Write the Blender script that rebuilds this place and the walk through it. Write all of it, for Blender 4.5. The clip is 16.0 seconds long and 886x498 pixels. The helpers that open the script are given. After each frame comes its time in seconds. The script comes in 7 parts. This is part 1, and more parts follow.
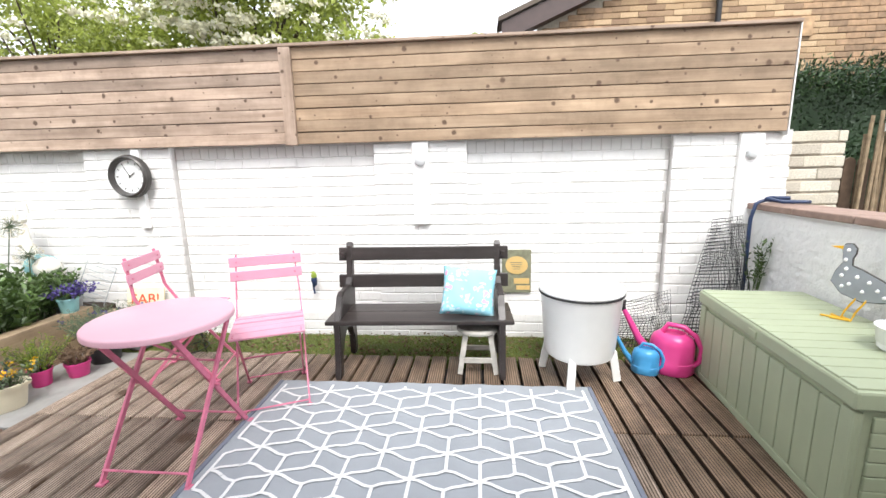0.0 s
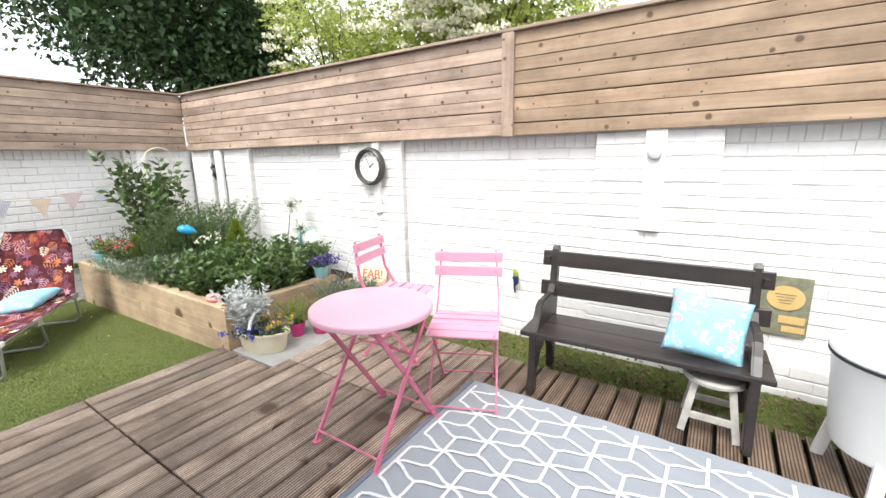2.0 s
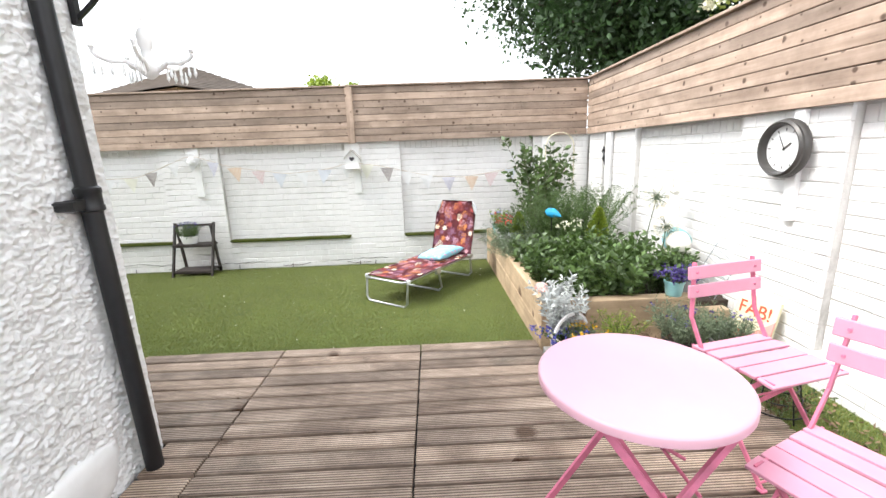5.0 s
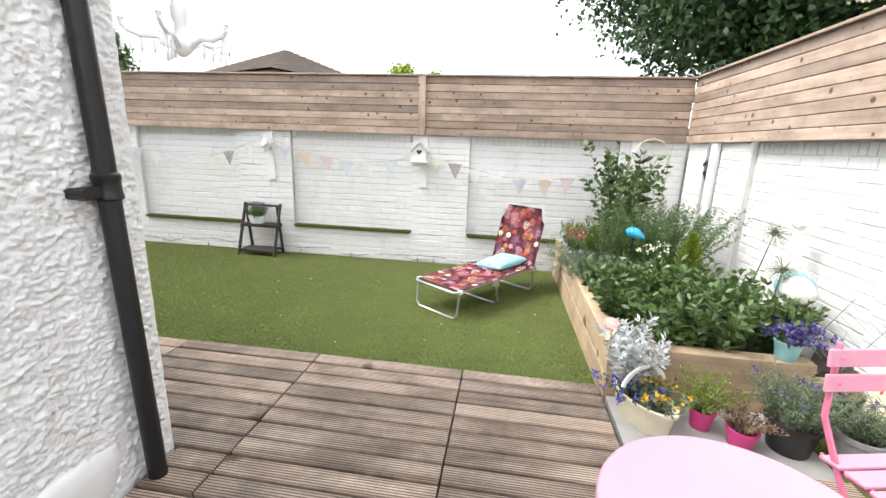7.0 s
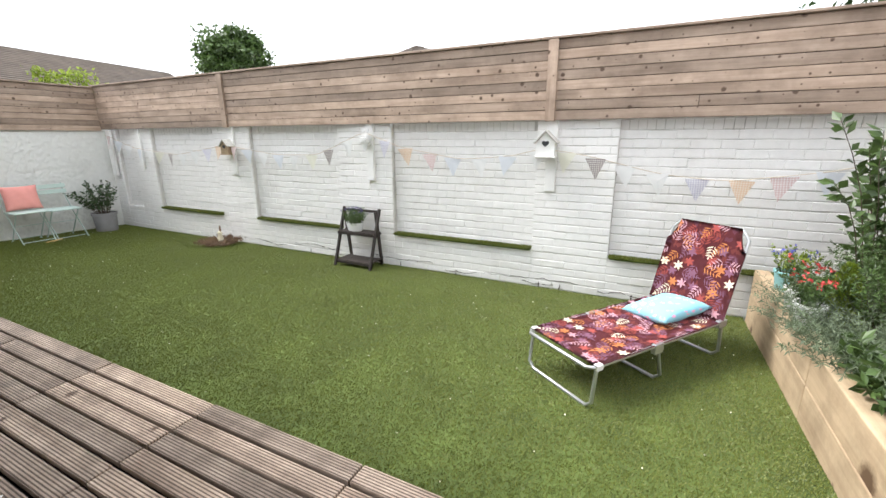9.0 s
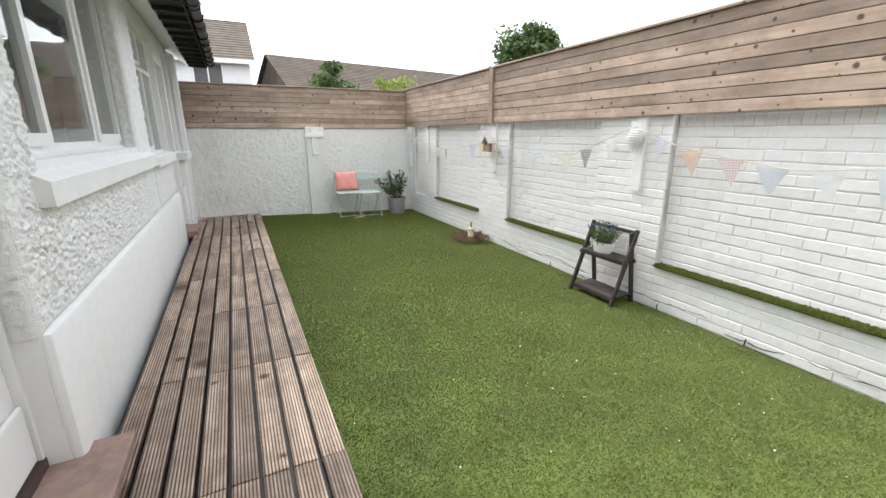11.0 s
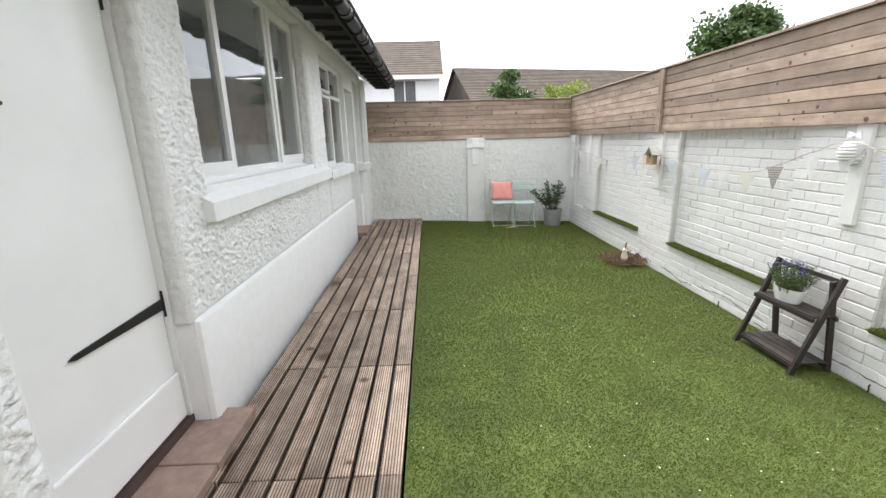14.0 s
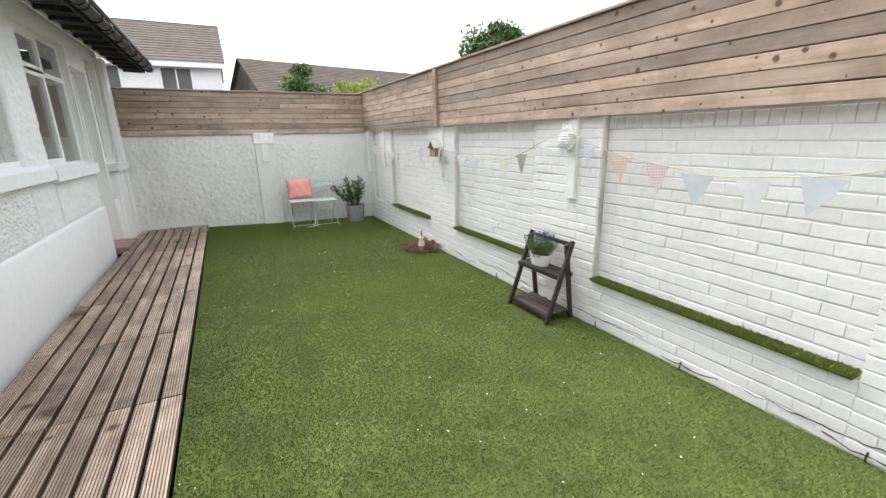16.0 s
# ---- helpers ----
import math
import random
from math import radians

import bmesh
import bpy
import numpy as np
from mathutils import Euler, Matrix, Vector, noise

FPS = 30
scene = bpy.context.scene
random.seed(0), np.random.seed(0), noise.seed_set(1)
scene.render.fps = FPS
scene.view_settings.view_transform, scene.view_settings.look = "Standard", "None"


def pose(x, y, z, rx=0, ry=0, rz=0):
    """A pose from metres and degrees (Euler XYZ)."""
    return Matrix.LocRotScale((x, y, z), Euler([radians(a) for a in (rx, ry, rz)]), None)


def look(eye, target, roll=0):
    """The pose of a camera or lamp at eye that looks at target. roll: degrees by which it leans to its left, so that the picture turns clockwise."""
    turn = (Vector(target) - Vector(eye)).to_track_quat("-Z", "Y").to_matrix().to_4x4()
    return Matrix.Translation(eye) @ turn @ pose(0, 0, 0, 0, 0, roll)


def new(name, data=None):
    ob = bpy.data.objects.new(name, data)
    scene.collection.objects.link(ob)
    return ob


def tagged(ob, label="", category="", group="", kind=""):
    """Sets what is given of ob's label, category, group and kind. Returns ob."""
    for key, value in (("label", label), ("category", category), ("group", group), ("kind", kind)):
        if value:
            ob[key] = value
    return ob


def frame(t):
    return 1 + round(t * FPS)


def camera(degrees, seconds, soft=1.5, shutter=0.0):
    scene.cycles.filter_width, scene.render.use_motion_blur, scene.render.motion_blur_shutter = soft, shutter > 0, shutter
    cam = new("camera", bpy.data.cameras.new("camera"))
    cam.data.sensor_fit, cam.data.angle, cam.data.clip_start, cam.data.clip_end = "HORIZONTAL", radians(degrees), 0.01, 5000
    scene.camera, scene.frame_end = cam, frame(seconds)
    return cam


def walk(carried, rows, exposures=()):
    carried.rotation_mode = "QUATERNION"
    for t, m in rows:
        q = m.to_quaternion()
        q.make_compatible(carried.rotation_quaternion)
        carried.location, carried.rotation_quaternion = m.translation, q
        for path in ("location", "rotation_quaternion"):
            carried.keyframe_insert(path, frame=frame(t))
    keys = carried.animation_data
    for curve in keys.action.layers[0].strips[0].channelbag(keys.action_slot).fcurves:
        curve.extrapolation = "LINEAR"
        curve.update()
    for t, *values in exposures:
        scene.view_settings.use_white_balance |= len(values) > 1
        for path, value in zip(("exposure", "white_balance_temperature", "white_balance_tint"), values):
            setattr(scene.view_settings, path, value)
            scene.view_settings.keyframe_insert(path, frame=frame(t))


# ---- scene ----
cam = camera(93.3, 16.0)
PATH = [
    (0, (0.041, 0.375, 1.315), (-0.132, 2.332, 0.941), -1.2),
    (0.5, (0.002, 0.36, 1.318), (-0.354, 2.293, 0.946), -0.6),
    (1, (-0.039, 0.406, 1.315), (-0.563, 2.3, 0.941), -0.1),
    (1.5, (-0.032, 0.536, 1.358), (-0.821, 2.326, 0.945), -0.5),
    (2, (-0.04, 0.663, 1.377), (-1.121, 2.291, 0.951), -1.0),
    (2.5, (-0.053, 0.753, 1.333), (-1.369, 2.198, 0.908), -0.8),
    (3, (-0.115, 0.877, 1.322), (-1.65, 2.078, 0.875), -0.9),
    (3.5, (-0.138, 1.036, 1.294), (-1.852, 1.964, 0.848), -0.9),
    (4, (-0.134, 1.192, 1.29), (-2.015, 1.698, 0.837), -1.2),
    (4.5, (-0.205, 1.328, 1.286), (-2.137, 1.554, 0.823), -0.7),
    (4.7, (-0.238, 1.432, 1.324), (-2.183, 1.56, 0.875), -1.8),
    (6.8, (-0.539, 1.559, 1.423), (-2.462, 1.293, 0.941), 1.6),
    (7, (-0.643, 1.545, 1.417), (-2.563, 1.263, 0.932), 2.0),
    (7.5, (-0.927, 1.518, 1.426), (-2.84, 1.207, 0.932), 2.1),
    (8, (-1.26, 1.485, 1.398), (-3.156, 1.091, 0.897), 1.7),
    (8.5, (-1.537, 1.445, 1.412), (-3.367, 0.822, 0.898), 0.6),
    (9, (-1.883, 1.352, 1.388), (-3.613, 0.494, 0.866), -0.3),
    (9.5, (-2.201, 1.28, 1.38), (-3.79, 0.182, 0.858), -1.2),
    (10, (-2.506, 1.266, 1.395), (-3.815, -0.152, 0.87), -2.4),
    (10.2, (-2.552, 1.154, 1.361), (-3.782, -0.334, 0.838), -1.5),
    (12.5, (-3.185, 0.948, 1.491), (-3.222, -0.986, 0.981), -2.4),
    (13, (-3.17, 0.975, 1.517), (-3.097, -0.959, 1.012), -1.8),
    (13.5, (-3.197, 0.99, 1.507), (-3.118, -0.945, 1.009), -1.8),
    (14, (-3.263, 0.997, 1.493), (-3.317, -0.938, 0.99), -1.5),
    (14.5, (-3.343, 0.973, 1.44), (-3.67, -0.935, 0.938), -1.5),
    (15, (-3.403, 0.959, 1.42), (-3.942, -0.899, 0.914), -1.4),
    (15.5, (-3.45, 0.958, 1.412), (-4.173, -0.835, 0.898), -1.3),
    (16, (-3.493, 0.982, 1.413), (-4.366, -0.74, 0.889), -1.2),
]
walk(cam, [(t, look(eye, target, roll)) for t, eye, target, roll in PATH], [(0.0, 1.27), (2.0, 1.33), (3.5, 1.5), (5.0, 1.55), (7.0, 1.48), (8.5, 1.42), (10.0, 1.38), (12.5, 1.47), (16.0, 1.38)])

# ---- light ----
world = bpy.data.worlds.new("overcast_sky")
scene.world = world
world.use_nodes = True
wn, wl = world.node_tree.nodes, world.node_tree.links
wn.clear()
sky = wn.new("ShaderNodeTexSky")
sky.sky_type, sky.sun_disc = "NISHITA", False
sky.sun_elevation, sky.sun_rotation = radians(54), radians(167)
sky.dust_density, sky.ozone_density = 3.0, 1.0
grey = wn.new("ShaderNodeHueSaturation")
grey.inputs["Saturation"].default_value = 0.12
tc = wn.new("ShaderNodeTexCoord")
cl = wn.new("ShaderNodeTexNoise")
cl.inputs["Scale"].default_value, cl.inputs["Detail"].default_value = 2.2, 5
cr = wn.new("ShaderNodeMapRange")
cr.inputs["From Min"].default_value, cr.inputs["From Max"].default_value = 0.3, 0.7
cr.inputs["To Min"].default_value, cr.inputs["To Max"].default_value = 0.88, 1.12
cm = wn.new("ShaderNodeMix")
cm.data_type, cm.blend_type = "RGBA", "MIX"
cm.inputs[0].default_value = 0.75
cm.inputs[7].default_value = (8.4, 8.8, 9.5, 1)
vm = wn.new("ShaderNodeVectorMath")
vm.operation = "SCALE"
bg = wn.new("ShaderNodeBackground")
bg.inputs["Strength"].default_value = 0.12
wo = wn.new("ShaderNodeOutputWorld")
wl.new(sky.outputs[0], grey.inputs["Color"])
wl.new(grey.outputs[0], cm.inputs[6])
wl.new(tc.outputs["Generated"], cl.inputs["Vector"])
wl.new(cl.outputs[0], cr.inputs[0])
wl.new(cm.outputs[2], vm.inputs[0])
wl.new(cr.outputs[0], vm.inputs["Scale"])
wl.new(vm.outputs[0], bg.inputs["Color"])
wl.new(bg.outputs[0], wo.inputs["Surface"])
sun = new("sun", bpy.data.lights.new("sun", "SUN"))
sun.data.energy, sun.data.angle, sun.data.color = 1.6, radians(25), (1.0, 0.98, 0.95)
sun.matrix_basis = look((0, 0, 10), (-0.92, 3.95, 4.4))

# ---- materials ----
def nodes(name):
    m = bpy.data.materials.new(name)
    m.use_nodes = True
    t = m.node_tree
    return m, t.nodes, t.links, t.nodes["Principled BSDF"]


def ramp(n, l, fac, stops):
    r = n.new("ShaderNodeValToRGB")
    e = r.color_ramp.elements
    while len(e) < len(stops):
        e.new(0.5)
    for k, (p, c) in zip(e, stops):
        k.position, k.color = p, (*c, 1)
    l.new(fac, r.inputs[0])
    return r.outputs[0]


def noise_tex(n, l, vec, scale, detail=4, rough=0.55):
    t = n.new("ShaderNodeTexNoise")
    t.inputs["Scale"].default_value, t.inputs["Detail"].default_value, t.inputs["Roughness"].default_value = scale, detail, rough
    if vec is not None:
        l.new(vec, t.inputs["Vector"])
    return t.outputs[0]


def bump(n, l, h, strength, dist, bsdf, prev=None):
    b = n.new("ShaderNodeBump")
    b.inputs["Strength"].default_value, b.inputs["Distance"].default_value = strength, dist
    l.new(h, b.inputs["Height"])
    if prev is not None:
        l.new(prev, b.inputs["Normal"])
    if bsdf is not None:
        l.new(b.outputs[0], bsdf.inputs["Normal"])
    return b.outputs[0]


def mul(n, l, a, b, fac=1.0, kind="MULTIPLY"):
    m = n.new("ShaderNodeMix")
    m.data_type, m.blend_type = "RGBA", kind
    if hasattr(fac, "links"):
        l.new(fac, m.inputs[0])
    else:
        m.inputs[0].default_value = fac
    for k, v in ((6, a), (7, b)):
        if hasattr(v, "links"):
            l.new(v, m.inputs[k])
        else:
            m.inputs[k].default_value = (*v, 1)
    return m.outputs[2]


def shifted(n, l, amount=30.0, scale=(1, 1, 1)):
    """Object coordinates, moved by a random amount for each object."""
    c, o = n.new("ShaderNodeTexCoord"), n.new("ShaderNodeObjectInfo")
    m = n.new("ShaderNodeMath")
    m.operation = "MULTIPLY"
    m.inputs[1].default_value = amount
    l.new(o.outputs["Random"], m.inputs[0])
    a = n.new("ShaderNodeVectorMath")
    a.operation = "ADD"
    l.new(c.outputs["Object"], a.inputs[0])
    l.new(m.outputs[0], a.inputs[1])
    s = n.new("ShaderNodeVectorMath")
    s.operation = "MULTIPLY"
    s.inputs[1].default_value = scale
    l.new(a.outputs[0], s.inputs[0])
    return s.outputs[0], o.outputs["Random"], a.outputs[0]


def plain(name, color, rough=0.5, metal=0.0, vary=0.12, scale=9.0, relief=0.08, island=0.0, trans=0.0, each=0.0):
    """Paint, plastic, metal, leaf: a colour with mottling at two scales and fine relief."""
    m, n, l, b = nodes(name)
    c = n.new("ShaderNodeTexCoord").outputs["Object"]
    k = noise_tex(n, l, c, scale, 5)
    lo, hi = tuple(max(0, v * (1 - vary)) for v in color), tuple(min(1, v * (1 + vary)) for v in color)
    col = ramp(n, l, k, ((0.3, lo), (0.7, hi)))
    if island:
        g = n.new("ShaderNodeNewGeometry")
        f = ramp(n, l, g.outputs["Random Per Island"], ((0.0, (1 - island,) * 3), (1.0, (1 + island * 0.6, 1 + island * 0.5, 1 + island * 0.3))))
        col = mul(n, l, col, f)
    if each:
        oi = n.new("ShaderNodeObjectInfo")
        col = mul(n, l, col, ramp(n, l, oi.outputs["Random"], ((0.0, (1 - each, 1 - each * 1.1, 1 - each)), (0.5, (1, 1, 1)), (1.0, (1 + each * 0.6, 1 + each * 0.75, 1 + each)))))
    l.new(col, b.inputs["Base Color"])
    b.inputs["Roughness"].default_value, b.inputs["Metallic"].default_value = rough, metal
    if relief:
        bump(n, l, noise_tex(n, l, c, scale * 9, 3), relief, 0.004, b)
    if trans:
        t = n.new("ShaderNodeBsdfTranslucent")
        l.new(col, t.inputs["Color"])
        x = n.new("ShaderNodeMixShader")
        x.inputs[0].default_value = trans
        out = n["Material Output"]
        l.new(b.outputs[0], x.inputs[1])
        l.new(t.outputs[0], x.inputs[2])
        l.new(x.outputs[0], out.inputs["Surface"])
    return m


def wood(name, light, dark, knot=(0.09, 0.045, 0.02), knots=5.0, grooves=0.0, rough=0.75, grime=None, tone=0.3, stain_low=(0.68, 0.66, 0.64)):
    """Sawn boards whose grain runs along the object's x."""
    m, n, l, b = nodes(name)
    v, rnd, raw = shifted(n, l, 30.0, (1.3, 22, 22))
    grain = noise_tex(n, l, v, 1.0, 6, 0.65)
    col = ramp(n, l, grain, ((0.25, dark), (0.75, light)))
    col = mul(n, l, col, ramp(n, l, rnd, ((0, (1 - tone,) * 3), (1, (1 + tone * 0.4, 1 + tone * 0.35, 1 + tone * 0.3)))))
    stain = noise_tex(n, l, raw, 2.3, 5, 0.7)
    col = mul(n, l, col, ramp(n, l, stain, ((0.34, stain_low), (0.6, (1.08, 1.07, 1.06)))))
    if grime:
        g2 = noise_tex(n, l, raw, 1.4, 6, 0.75)
        col = mul(n, l, col, grime, ramp(n, l, g2, ((0.56, (0, 0, 0)), (0.7, (0.75, 0.75, 0.75)))), "MIX")
    if knots:
        s = n.new("ShaderNodeSeparateXYZ")
        l.new(raw, s.inputs[0])
        q = n.new("ShaderNodeMath")
        q.operation = "ADD"
        l.new(s.outputs[1], q.inputs[0])
        l.new(s.outputs[2], q.inputs[1])
        k = n.new("ShaderNodeCombineXYZ")
        l.new(s.outputs[0], k.inputs[0])
        l.new(q.outputs[0], k.inputs[1])
        vo = n.new("ShaderNodeTexVoronoi")
        vo.voronoi_dimensions = "2D"
        vo.inputs["Scale"].default_value = knots
        l.new(k.outputs[0], vo.inputs["Vector"])
        wob = noise_tex(n, l, raw, 55, 3)
        d = n.new("ShaderNodeMath")
        d.operation = "MULTIPLY_ADD"
        d.inputs[1].default_value, d.inputs[2].default_value = 0.11, -0.02
        l.new(wob, d.inputs[0])
        e = n.new("ShaderNodeMath")
        e.operation = "ADD"
        l.new(vo.outputs["Distance"], e.inputs[0])
        l.new(d.outputs[0], e.inputs[1])
        sz = n.new("ShaderNodeSeparateColor")
        l.new(vo.outputs["Color"], sz.inputs[0])
        sc = n.new("ShaderNodeMath")
        sc.operation = "MULTIPLY_ADD"
        sc.inputs[1].default_value, sc.inputs[2].default_value = 2.6, 0.55
        l.new(sz.outputs[0], sc.inputs[0])
        e2 = n.new("ShaderNodeMath")
        e2.operation = "MULTIPLY"
        l.new(e.outputs[0], e2.inputs[0])
        l.new(sc.outputs[0], e2.inputs[1])
        col = mul(n, l, col, knot, ramp(n, l, e2.outputs[0], ((0.085, (0.92, 0.92, 0.92)), (0.145, (0, 0, 0)))), "MIX")
    h = grain
    prev = bump(n, l, h, 0.35, 0.004, None)
    if grooves:
        s2 = n.new("ShaderNodeSeparateXYZ")
        c2 = n.new("ShaderNodeTexCoord")
        l.new(c2.outputs["Object"], s2.inputs[0])
        w = n.new("ShaderNodeMath")
        w.operation = "MULTIPLY"
        w.inputs[1].default_value = grooves
        l.new(s2.outputs[1], w.inputs[0])
        sn = n.new("ShaderNodeMath")
        sn.operation = "SINE"
        l.new(w.outputs[0], sn.inputs[0])
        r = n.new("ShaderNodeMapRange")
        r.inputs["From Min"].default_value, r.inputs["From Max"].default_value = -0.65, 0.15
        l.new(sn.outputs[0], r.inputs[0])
        # groove shade put into the colour: troughs of the sine are darkened
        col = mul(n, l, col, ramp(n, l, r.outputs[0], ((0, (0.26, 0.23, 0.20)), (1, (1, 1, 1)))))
        prev = bump(n, l, r.outputs[0], 0.8, 0.004, None, prev)
    l.new(prev, b.inputs["Normal"])
    l.new(col, b.inputs["Base Color"])
    b.inputs["Roughness"].default_value = rough
    return m


def painted(name, color, dirt, rough=0.55, lump=0.5, lump_scale=60.0, dirt_amount=0.35, grime_scale=1.6):
    """White masonry paint over brick or render, with dirt in patches."""
    m, n, l, b = nodes(name)
    g = n.new("ShaderNodeNewGeometry").outputs["Position"]
    st = n.new("ShaderNodeVectorMath")
    st.operation = "MULTIPLY"
    st.inputs[1].default_value = (1, 1, 0.55)
    l.new(g, st.inputs[0])
    big = noise_tex(n, l, st.outputs[0], grime_scale, 7, 0.7)
    small = noise_tex(n, l, g, lump_scale, 4, 0.6)
    col = ramp(n, l, noise_tex(n, l, g, 14, 4), ((0.3, tuple(v * 0.94 for v in color)), (0.7, color)))
    col = mul(n, l, col, dirt, ramp(n, l, big, ((0.52, (0, 0, 0)), (0.78, (dirt_amount,) * 3))), "MIX")
    col = mul(n, l, col, dirt, ramp(n, l, noise_tex(n, l, g, 22, 5, 0.8), ((0.66, (0, 0, 0)), (0.8, (dirt_amount * 0.6,) * 3))), "MIX")
    l.new(col, b.inputs["Base Color"])
    b.inputs["Roughness"].default_value = rough
    p = bump(n, l, small, lump, 0.006, None)
    bump(n, l, noise_tex(n, l, g, 260, 3), 0.15, 0.002, b, p)
    return m


